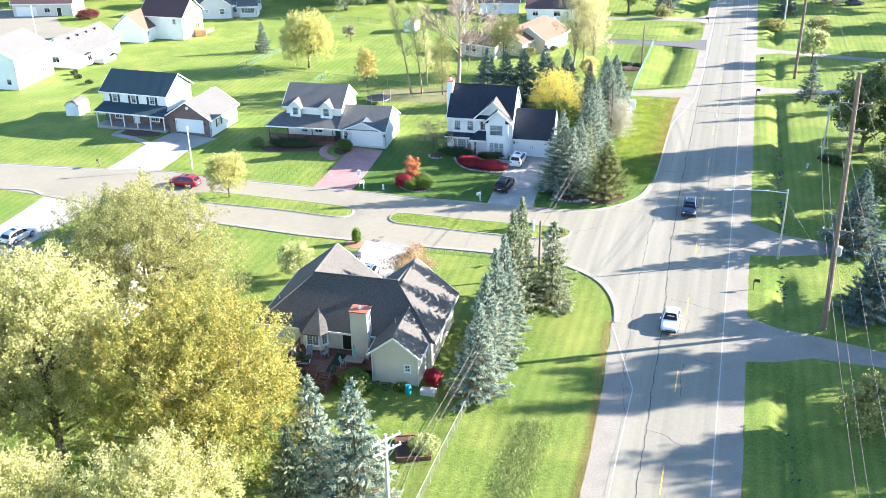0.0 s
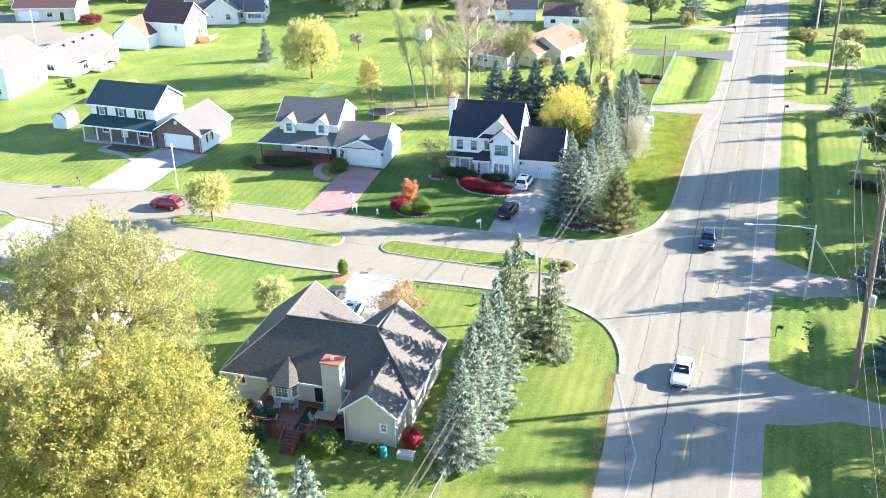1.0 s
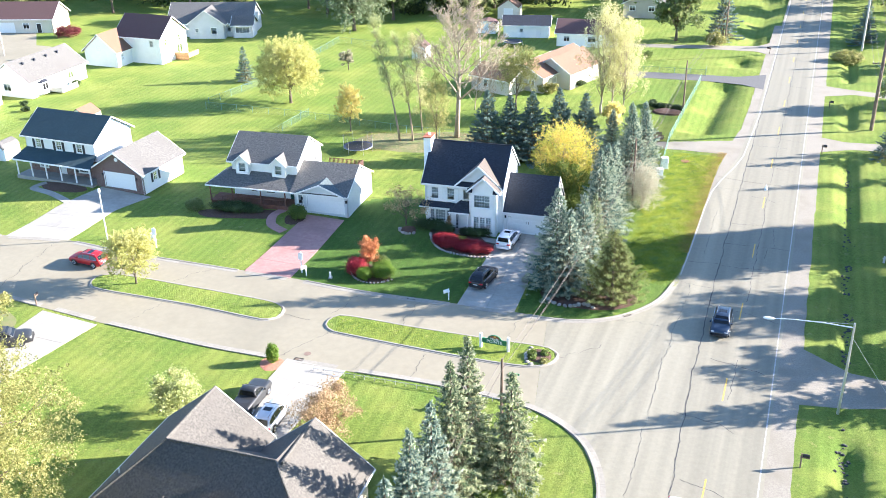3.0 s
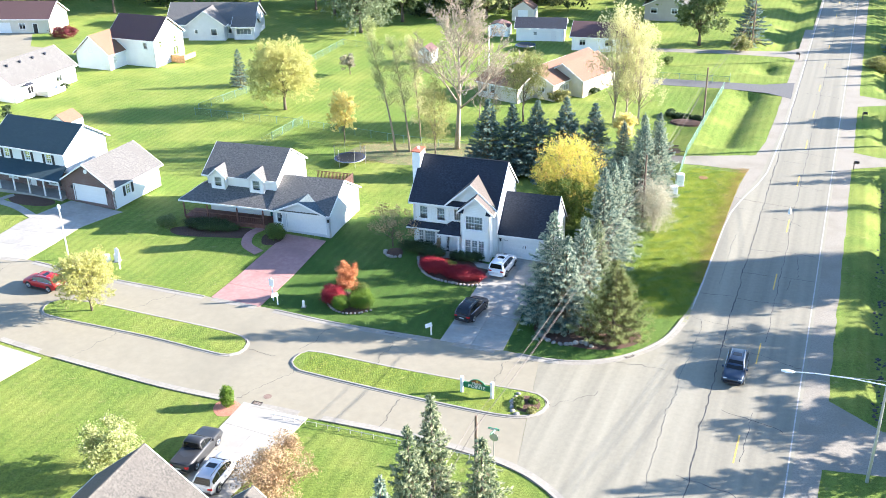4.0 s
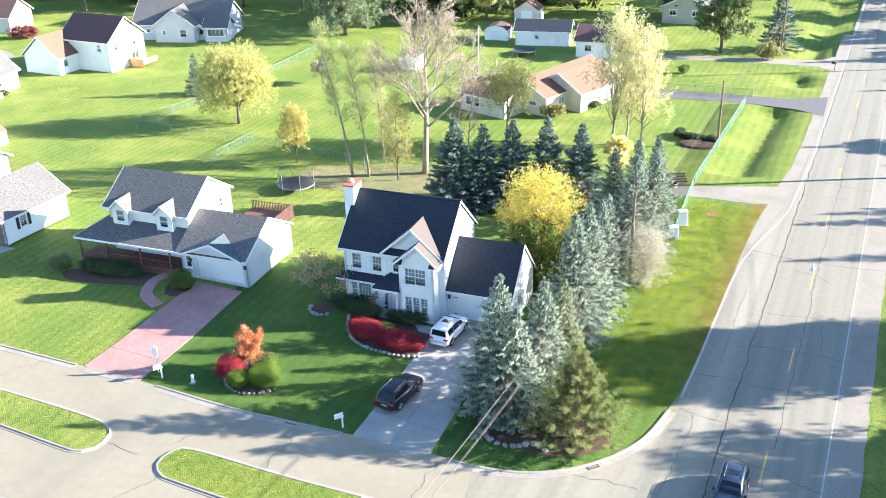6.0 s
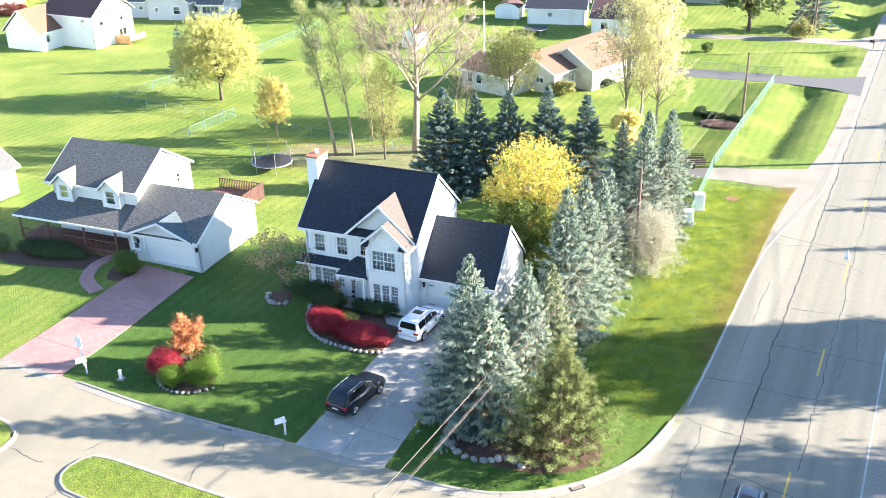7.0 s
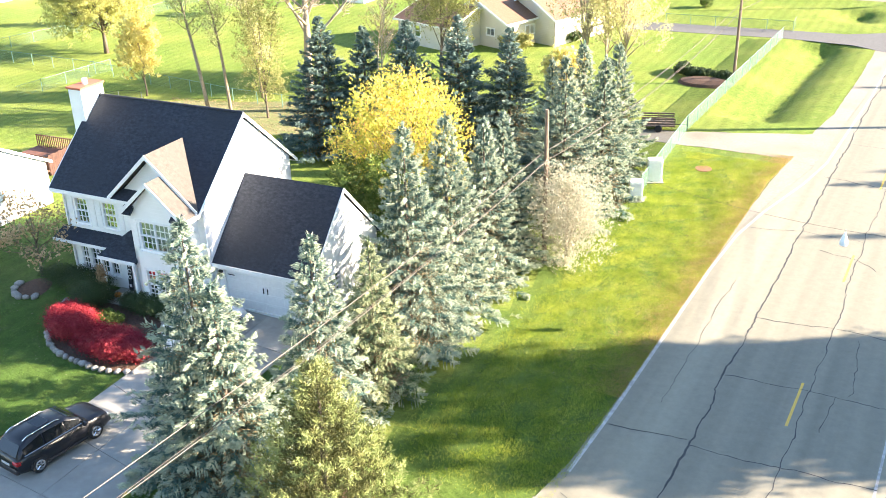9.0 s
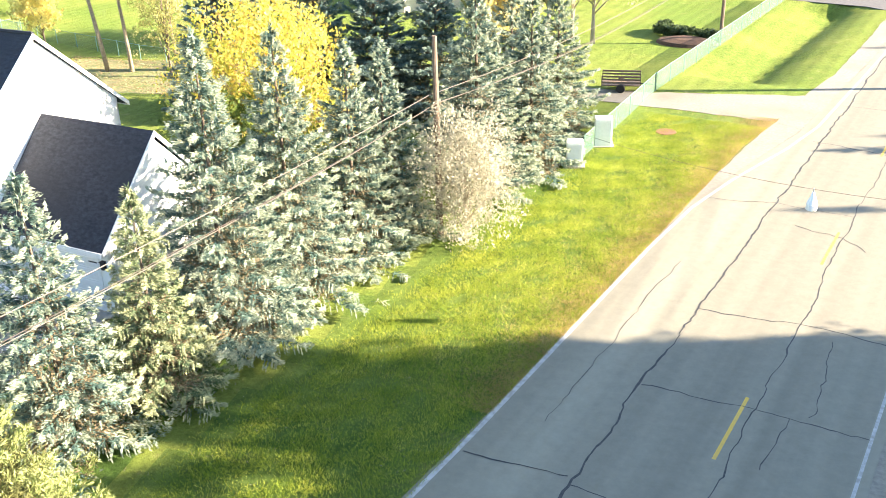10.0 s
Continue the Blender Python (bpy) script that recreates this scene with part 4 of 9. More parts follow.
def lantern(house, x, y, z):
    part("wall_lantern", Shape().box(x - 0.08, y - 0.16, z, x + 0.08, y - 0.001, z + 0.30).box(x - 0.11, y - 0.19, z + 0.30, x + 0.11, y - 0.001, z + 0.34), BLACK, house)


def downpipe(house, x, y, z0, z1):
    part("downpipe", Shape().box(x - 0.04, y - 0.09, z0, x + 0.04, y - 0.002, z1), TRIM, house)


# the white two-storey house on the corner
corner_house = thing("house", pose(0.31, 143.86, 0.45, 0, 0, -11), "white two-storey house with dark shingles, nested front gables and attached garage", "house")
h = corner_house
WIN = dict(panes=(1, 2), bars=(3, 2), shutters=TRIM, blind=0.7)
shell(h, 0.3, 0.55, 10.0, 8.55, 5.95, WHITE_SIDING, gable=("x", 9.45),
      front=[("window", 0.75, 3.55, 0.95, 1.55, WIN), ("window", 2.75, 3.55, 0.95, 1.55, WIN), ("window", 4.75, 3.75, 0.80, 1.35, dict(panes=(1, 1), bars=(3, 3), shutters=TRIM, blind=0)),
             ("window", 0.55, 0.65, 0.60, 1.55, dict(panes=(1, 2), bars=(2, 2), blind=0.9)), ("window", 1.25, 0.65, 1.30, 1.55, dict(panes=(1, 1), bars=(4, 4), blind=0.9)), ("window", 2.65, 0.65, 0.60, 1.55, dict(panes=(1, 2), bars=(2, 2), blind=0.9)),
             ("door", 4.45, 0.0, 0.95, 2.08, dict(mat=TRIM))],
      right=[], back=[("window", 2.0, 3.5, 1.0, 1.5, WIN), ("window", 6.0, 3.5, 1.0, 1.5, WIN), ("door", 4.0, 0.0, 1.8, 2.1, dict(mat=TRIM))],
      left=[("window", 3.2, 3.5, 0.9, 1.4, WIN)])
part("roof", roof_faces(gable_roof(-0.05, 0.0, 10.13, 9.1, 5.65, 9.70)), DARK_ROOF, h)
gable_trim(h, -0.05, 0.0, 10.13, 9.1, 5.65, 9.70)
part("ridge_cap", Shape().tube([(-0.1, 4.55, 9.70), (10.16, 4.55, 9.70)], 0.09, 6), DARK_ROOF, h)
# broad front gable
wall(h, (4.5, 0.53), (9.98, 0.53), 5.6, 5.75, (), WHITE_SIDING, (2.6, 8.15), "gable_wall")
# Both front gables wear the lighter tone that paints sun onto dark shingles.
part("gable_roof", roof_faces([[(4.1, 0.05, 5.72), (7.1, 0.05, 8.42), (7.1, 3.6, 8.42), (4.1, 0.4, 5.72)], [(7.1, 0.05, 8.42), (10.05, 0.05, 5.75), (10.05, 0.4, 5.75), (7.1, 3.6, 8.42)]]), SUNLIT_ROOF, h, "front gable shingles coloured as if sunlit")
fascia(h, [((4.1, 0.05, 5.72), (7.1, 0.05, 8.42), (0, -1, 0)), ((7.1, 0.05, 8.42), (10.05, 0.05, 5.75), (0, -1, 0))], 0.24)
part("pent_roof", roof_faces([[(4.3, 0.0, 5.65), (7.0, 0.0, 5.65), (7.0, 0.55, 6.0), (4.3, 0.55, 6.0)]]), DARK_ROOF, h)
# projecting bay
wall(h, (6.2, 0.54), (6.2, -0.75), -0.4, 5.6, (), WHITE_SIDING)
wall(h, (6.2, -0.75), (9.5, -0.75), -0.4, 5.6, [("window", 0.55, 3.45, 2.0, 1.65, dict(panes=(2, 2), bars=(3, 2), shutters=TRIM, blind=0.5)), ("window", 0.50, 0.55, 0.70, 1.75, dict(panes=(1, 2), bars=(2, 3), blind=0.45)),
                                               ("window", 1.25, 0.55, 0.70, 1.75, dict(panes=(1, 2), bars=(2, 3), blind=0.45)), ("window", 2.00, 0.55, 0.70, 1.75, dict(panes=(1, 2), bars=(2, 3), blind=0.45))], WHITE_SIDING, (1.72, 7.25), "bay_wall")
wall(h, (9.5, -0.75), (9.5, 0.54), -0.4, 5.6, (), WHITE_SIDING)
part("bay_roof", roof_faces([[(5.9, -1.1, 5.6), (7.95, -1.1, 7.42), (7.95, 2.0, 7.42), (5.9, 0.6, 5.6)], [(7.95, -1.1, 7.42), (10.0, -1.1, 5.6), (10.0, 0.5, 5.6), (7.95, 2.0, 7.42)]]), SUNLIT_ROOF, h, "bay gable shingles coloured as if sunlit")
fascia(h, [((5.9, -1.1, 5.6), (7.95, -1.1, 7.42), (0, -1, 0)), ((7.95, -1.1, 7.42), (10.0, -1.1, 5.6), (0, -1, 0)), ((10.0, -1.1, 5.6), (10.0, 0.2, 5.6), (1, 0, 0))], 0.24)
part("bay_floor", Shape().box(6.4, -0.55, -0.3, 9.3, 0.35, 0.0).box(6.4, -0.55, 2.75, 9.3, 0.35, 2.9), INSIDE, h)
for x in (6.0, 9.15):
    part("bay_return", roof_faces([[(x, -1.15, 5.55), (x + 0.6, -1.15, 5.55), (x + 0.6, -0.75, 5.9), (x, -0.75, 5.9)]]), DARK_ROOF, h)
# pent roof over the lower windows, porch
part("lower_roof", roof_faces([[(-0.35, -0.15, 2.70), (4.1, -0.15, 2.70), (4.1, 0.57, 3.25), (-0.05, 0.57, 3.25)]]), DARK_ROOF, h)
fascia(h, [((-0.35, -0.15, 2.70), (3.6, -0.15, 2.70), (0, -1, 0))], 0.16)
part("porch_roof", roof_faces([[(3.6, -0.95, 2.62), (6.25, -0.95, 2.62), (6.25, 0.57, 3.75), (4.9, 0.57, 3.75)], [(3.6, 0.3, 2.62), (3.6, -0.95, 2.62), (4.9, 0.57, 3.75), (3.6, 0.57, 2.75)]]), DARK_ROOF, h)
fascia(h, [((3.6, -0.95, 2.62), (6.2, -0.95, 2.62), (0, -1, 0))], 0.18)
for x in (3.75, 5.95):
    part("porch_post", Shape().box(x - 0.07, -0.88, 0.0, x + 0.07, -0.74, 2.5), TRIM, h)
part("porch_step", Shape().bevel_box(3.5, -1.2, -0.4, 6.15, 0.5, 0.0, 0.02), CONCRETE, h)
# garage
shell(h, 10.02, 1.05, 16.05, 7.6, 2.75, WHITE_SIDING, gable=("x", 6.05), front=[("garage", 0.45, 0.0, 4.9, 2.15)], right=[("window", 1.6, 0.9, 0.9, 1.2, dict(panes=(1, 2), bars=(2, 2), blind=0)), ("door", 4.0, 0.0, 0.9, 2.05, dict(mat=TRIM))], skip="l")
part("garage_roof", roof_faces(gable_roof(9.85, 0.65, 16.15, 7.95, 2.62, 6.40)), DARK_ROOF, h)
gable_trim(h, 10.05, 0.65, 16.15, 7.95, 2.62, 6.40, ends="b")
for x in (10.25, 15.75):
    lantern(h, x, 1.05, 1.75)
for x, y, z in ((16.0, 1.05, 2.6), (10.0, 0.55, 5.4), (0.36, 0.55, 5.5)):
    downpipe(h, x, y, -0.3, z)
part("number_plate", Shape().box(12.4, 1.02, 2.35, 13.2, 1.05, 2.55), BLACK, h)
brick_chimney(h, -0.65, 3.2, 0.28, 4.9, -0.4, 10.3, WHITE_SIDING)

# the grey and white cape with dormers
cape = thing("house", pose(-25.89, 150.29, 0.8, 0, 0, -10), "pale grey house with weathered shingles, two dormers and porch", "house")
h = cape
shell(h, 0.2, 0.7, 9.5, 8.6, 5.15, WHITE_SIDING, gable=("x", 7.55), right=[("window", 5.6, 3.75, 0.7, 1.0, dict(panes=(1, 2), bars=(1, 1), blind=0))],
      front=[("window", 2.4, 0.9, 1.0, 1.3, dict(panes=(1, 2), bars=(2, 2))), ("window", 4.6, 0.9, 1.3, 1.3, dict(panes=(2, 1), bars=(1, 1))), ("door", 8.0, 0.0, 0.95, 2.05, dict(mat=GREEN_DOOR))])
part("roof", roof_faces(gable_roof(-0.3, 0.3, 9.64, 9.0, 5.10, 7.82)), GREY_ROOF, h)
gable_trim(h, -0.3, 0.3, 9.64, 9.0, 5.10, 7.82)
part("lower_roof", roof_faces([[(-2.4, -2.1, 2.55), (11.5, -2.1, 2.55), (11.5, 1.2, 3.98), (-0.2, 0.75, 3.88)], [(-2.4, 4.0, 2.55), (-2.4, -2.1, 2.55), (-0.2, 0.75, 3.88), (0.15, 0.75, 3.95), (0.15, 4.0, 3.95)]]), GREY_ROOF, h)
fascia(h, [((-2.4, -2.1, 2.55), (10.3, -2.1, 2.55), (0, -1, 0)), ((-2.4, 4.0, 2.55), (-2.4, -2.1, 2.55), (-1, 0, 0))], 0.18)
shell(h, 9.9, -1.75, 17.15, 7.1, 2.6, GREY_SIDING, gable=("x", 4.95), front=[("window", 0.5, 0.9, 0.65, 1.35, dict(panes=(1, 2), bars=(1, 1))), ("garage", 1.75, 0.0, 4.9, 2.15)])
part("garage_roof", roof_faces(gable_roof(9.5, -2.15, 17.29, 7.5, 2.55, 5.20)), GREY_ROOF, h)
gable_trim(h, 9.6, -2.15, 17.29, 7.5, 2.55, 5.20, ends="b", eaves="ab")
wall(h, (10.6, -1.98), (16.6, -1.98), 2.45, 2.6, (), GREY_SIDING, (3.0, 3.75), "gable_wall", 0.15)
part("entry_gable", roof_faces([[(10.3, -2.35, 2.6), (13.6, -2.35, 3.98), (13.6, 1.0, 3.98), (10.3, -2.0, 2.6)], [(13.6, -2.35, 3.98), (16.9, -2.35, 2.6), (16.9, -2.0, 2.6), (13.6, 1.0, 3.98)]]), TEAL_ROOF, h, "teal-grey shingles over the garage gable")
fascia(h, [((10.3, -2.35, 2.6), (13.6, -2.35, 3.98), (0, -1, 0)), ((13.6, -2.35, 3.98), (16.9, -2.35, 2.6), (0, -1, 0))], 0.2)
for x in (2.0, 7.1):
    wall(h, (x - 0.95, 0.05), (x + 0.95, 0.05), 3.5, 5.35, [("window", 0.45, 3.85, 1.0, 1.25, dict(panes=(1, 2), bars=(1, 1), blind=0.3))], WHITE_SIDING, (0.95, 6.15), "dormer_wall")
    for s in (-1, 1):
        part("dormer_cheek", Shape().loft([[(x + s * 0.95, 0.05, 3.5), (x + s * 0.95, 0.05, 5.35), (x + s * 0.95, 1.2, 5.35), (x + s * 0.95, 1.2, 3.8)], [(x + s * 0.85, 0.05, 3.5), (x + s * 0.85, 0.05, 5.35), (x + s * 0.85, 1.2, 5.35), (x + s * 0.85, 1.2, 3.8)]]), WHITE_SIDING, h)
    part("dormer_roof", roof_faces([[(x - 1.25, -0.25, 5.15), (x, -0.25, 6.25), (x, 2.2, 6.25), (x - 1.25, 0.5, 5.15)], [(x, -0.25, 6.25), (x + 1.25, -0.25, 5.15), (x + 1.25, 0.5, 5.15), (x, 2.2, 6.25)]]), GREY_ROOF, h)
    fascia(h, [((x - 1.25, -0.25, 5.15), (x, -0.25, 6.25), (0, -1, 0)), ((x, -0.25, 6.25), (x + 1.25, -0.25, 5.15), (0, -1, 0))], 0.2)
part("porch_floor", Shape().box(-2.0, -1.9, 0.25, 9.8, 0.7, 0.40), DECK, h)
part("porch_base", Shape().box(-1.9, -1.8, -0.4, 9.7, 0.6, 0.249), DECK, h)
for x in (-1.95, 1.2, 5.2, 8.6):
    part("porch_post", Shape().box(x, -1.95, 0.40, x + 0.13, -1.82, 2.42), DECK, h)
rail = Shape().box(-1.9, -1.92, 1.15, 8.6, -1.85, 1.22)
part("porch_rail", rail, DECK, h)
for i in range(42):
    part("baluster", Shape().box(-1.75 + i * 0.245, -1.90, 0.40, -1.71 + i * 0.245, -1.87, 1.15), DECK, h)
for x in (11.0, 16.95):
    lantern(h, x, -1.75, 1.6)

# the brick and white colonial
colonial = thing("house", pose(-58.38, 156.1, 1.0, 0, 0, -16), "white and brick two-storey house with blue-grey roof and columned porch", "house")
h = colonial
CW = dict(panes=(1, 2), bars=(2, 2), shutters=SHUTTER, blind=0.5)
shell(h, 0.0, 2.5, 12.0, 10.3, 5.3, WHITE_SIDING, gable=("x", 7.85), front=[("window", 1.75, 3.6, 0.95, 1.35, CW), ("window", 5.35, 3.6, 0.95, 1.35, CW), ("window", 8.9, 3.6, 0.95, 1.35, CW)], z0=2.6, skip="")
shell(h, 0.02, 2.45, 12.0, 10.32, 2.6, BRICK, front=[("window", 1.8, 0.75, 1.5, 1.35, dict(panes=(2, 1), bars=(2, 3), blind=0.4)), ("door", 5.4, 0.0, 1.0, 2.08, dict(mat=TRIM)), ("window", 8.7, 0.75, 1.6, 1.35, dict(panes=(2, 1), bars=(2, 3), shutters=SHUTTER, blind=0.4))])
part("roof", roof_faces(gable_roof(-0.5, 2.05, 12.4, 10.75, 5.25, 8.05)), BLUE_ROOF, h)
gable_trim(h, -0.5, 2.05, 12.4, 10.75, 5.25, 8.05)
part("porch_roof", roof_faces([[(-0.5, -0.15, 2.55), (13.1, -0.15, 2.55), (12.2, 2.5, 3.55), (0.0, 2.5, 3.55)], [(-0.5, 2.5, 2.55), (-0.5, -0.15, 2.55), (0.0, 2.5, 3.55)]]), BLUE_ROOF, h)
fascia(h, [((-0.5, -0.15, 2.55), (13.1, -0.15, 2.55), (0, -1, 0))], 0.2)
part("porch_floor", Shape().box(-0.3, 0.0, -0.4, 12.9, 2.45, 0.12), CONCRETE, h)
for i in range(6):
    x = -0.1 + i * 2.55
    part("porch_column", Shape().tube([(x, 0.2, 0.12), (x, 0.2, 1.2), (x, 0.2, 2.42)], [0.11, 0.105, 0.09], 10), TRIM, h)
wall(h, (13.0, 0.8), (20.9, 0.8), -0.4, 2.6, [("garage", 1.6, 0.0, 4.9, 2.15)], BRICK, (3.95, 5.1))
wall(h, (20.9, 0.8), (20.9, 9.6), -0.4, 2.6, [("window", 2.2, 0.8, 0.9, 1.3, dict(panes=(1, 2), bars=(2, 2), shutters=SHUTTER))], WHITE_SIDING)
wall(h, (20.9, 9.6), (12.2, 9.6), -0.4, 2.6, (), WHITE_SIDING, (4.35, 5.1))
wall(h, (13.0, 2.5), (13.0, 0.8), -0.4, 2.6, (), BRICK)
part("garage_roof", roof_faces(gable_roof(12.5, 0.35, 21.3, 10.0, 2.5, 5.25, "y")), GREY_ROOF, h)
gable_trim(h, 12.5, 0.35, 21.3, 10.0, 2.5, 5.25, "y", eaves="b")
part("round_vent", Shape().tube([(16.9, 0.80, 4.1), (16.9, 0.74, 4.1)], 0.28, 12), TRIM, h)
for x in (14.3, 19.9):
    lantern(h, x, 0.8, 1.6)

# the cream ranch house with a deck, seen over its back
ranch = thing("house", pose(-17.53, 86.6, 0.2, 0, 0, -12), "cream single-storey house with dark hipped roof, chimney and raised back deck", "house")
h = ranch
E0, R0 = 3.0, 6.8
shell(h, 0.4, 0.4, 18.2, 9.4, 2.95, CREAM_SIDING,
      front=[("window", 1.0, 1.75, 0.95, 0.75, dict(panes=(2, 1), bars=(1, 1), blind=0.3)), ("door", 8.7, 0.9, 0.95, 2.05, dict(mat=BLACK)), ("window", 12.3, 1.4, 0.9, 1.1, dict(panes=(2, 1), bars=(1, 2), blind=0))],
      right=[("window", 2.5, 1.2, 0.9, 1.2, dict(panes=(1, 2), bars=(2, 1)))])
shell(h, 0.4, 9.42, 9.2, 11.6, 2.95, CREAM_SIDING, gable=("y", 6.3), back=[("garage", 2.0, 0, 4.9, 2.15)], skip="f")
shell(h, 9.9, 9.42, 18.2, 10.1, 2.95, CREAM_SIDING, gable=("y", 6.3), back=[("window", 2.5, 0.8, 1.8, 1.4, dict(panes=(2, 2), bars=(2, 1)))], skip="f")
shell(h, 13.2, -2.8, 17.7, 0.4, 2.95, CREAM_SIDING, gable=("y", 4.75), front=[("window", 3.2, 1.25, 0.55, 0.75, dict(panes=(1, 2), bars=(2, 2), blind=0))], skip="b")
part("roof", roof_faces([
    [(0, 0, E0), (18.6, 0, E0), (13.6, 4.9, R0), (4.9, 4.9, R0)], [(0, 12.0, E0), (0, 0, E0), (4.9, 4.9, R0), (4.8, 12.0, R0)],
    [(4.8, 12.0, R0), (4.8, 4.9, R0), (9.7, 4.9, E0), (9.7, 12.0, E0)], [(13.6, 4.9, R0), (4.9, 4.9, R0), (4.9, 9.8, E0), (13.6, 9.8, E0)],
    [(14.1, 10.5, R0 - 0.1), (9.4, 10.5, E0), (9.4, 4.9, E0), (14.1, 4.9, R0 - 0.1)], [(18.7, 0, E0), (18.7, 10.5, E0), (14.1, 10.5, R0 - 0.1), (13.6, 4.9, R0)]]), MID_ROOF, h)
part("wing_roof", roof_faces([[(12.8, 1.5, E0), (12.8, -3.2, E0), (15.45, -3.2, 5.1), (15.45, 2.7, 5.1)], [(18.1, -3.2, E0), (18.1, 1.5, E0), (15.45, 2.7, 5.1), (15.45, -3.2, 5.1)]]), MID_ROOF, h)
fascia(h, [((12.8, -3.2, E0), (15.45, -3.2, 5.1), (0, -1, 0)), ((15.45, -3.2, 5.1), (18.1, -3.2, E0), (0, -1, 0)), ((0, 0, E0), (12.8, 0, E0), (0, -1, 0)), ((18.7, 0, E0), (18.7, 10.5, E0), (1, 0, 0)), ((18.1, -3.2, E0), (18.1, 0, E0), (1, 0, 0)),
           ((0, 12, E0), (0, 0, E0), (-1, 0, 0)), ((12.8, 0, E0), (12.8, -3.2, E0), (-1, 0, 0)), ((9.4, 10.5, E0), (14.1, 10.5, R0 - 0.1), (0, 1, 0)), ((14.1, 10.5, R0 - 0.1), (18.7, 10.5, E0), (0, 1, 0)), ((0, 12, E0), (4.8, 12, R0), (0, 1, 0)), ((4.8, 12, R0), (9.7, 12, E0), (0, 1, 0))])
for a, b in (((0, 0, E0), (4.9, 4.9, R0)), ((4.9, 4.9, R0), (13.6, 4.9, R0)), ((18.6, 0, E0), (13.6, 4.9, R0)), ((4.8, 4.9, R0), (4.8, 12, R0)), ((14.1, 4.9, R0 - 0.1), (14.1, 10.5, R0 - 0.1)), ((15.45, -3.2, 5.1), (15.45, 2.7, 5.1))):
    part("ridge_cap", Shape().tube([a, b], 0.10, 6), MID_ROOF, h)
brick_chimney(h, 10.5, -0.95, 12.2, 0.40, -0.2, 6.0, CREAM_SIDING)
# bay window over the deck
wall(h, (4.9, 0.4), (5.5, -0.55), 1.0, 2.9, [("window", 0.2, 1.5, 0.7, 1.25, dict(panes=(1, 1), bars=(2, 4), blind=0))], CREAM_SIDING, name="bay_wall", thick=0.12)
wall(h, (5.5, -0.55), (7.1, -0.55), 1.0, 2.9, [("window", 0.15, 1.5, 1.3, 1.25, dict(panes=(2, 1), bars=(2, 4), blind=0))], CREAM_SIDING, name="bay_wall", thick=0.12)
wall(h, (7.1, -0.55), (7.7, 0.4), 1.0, 2.9, [("window", 0.2, 1.5, 0.7, 1.25, dict(panes=(1, 1), bars=(2, 4), blind=0))], CREAM_SIDING, name="bay_wall", thick=0.12)
part("bay_roof", roof_faces([[(4.5, 0.3, 2.95), (5.3, -0.95, 2.95), (6.3, 1.6, 4.6)], [(5.3, -0.95, 2.95), (7.3, -0.95, 2.95), (6.3, 1.6, 4.6)], [(7.3, -0.95, 2.95), (8.1, 0.3, 2.95), (6.3, 1.6, 4.6)]]), MID_ROOF, h)
part("vent_pipe", Shape().tube([(1.4, 3.4, 4.0), (1.4, 3.4, 4.5)], 0.06, 8), TRIM, h)
part("vent_pipe", Shape().tube([(14.6, 0.6, 4.3), (14.6, 0.6, 4.9)], 0.06, 8), TRIM, h)
for x, y, z in ((17.72, -2.8, 2.9), (13.18, -2.8, 2.9), (18.2, 0.4, 2.9)):
    downpipe(h, x, y, -0.2, z)


# ---- trees and shrubs ----
def unit(v):
    return v / (np.linalg.norm(v, axis=1, keepdims=True) + 1e-9)


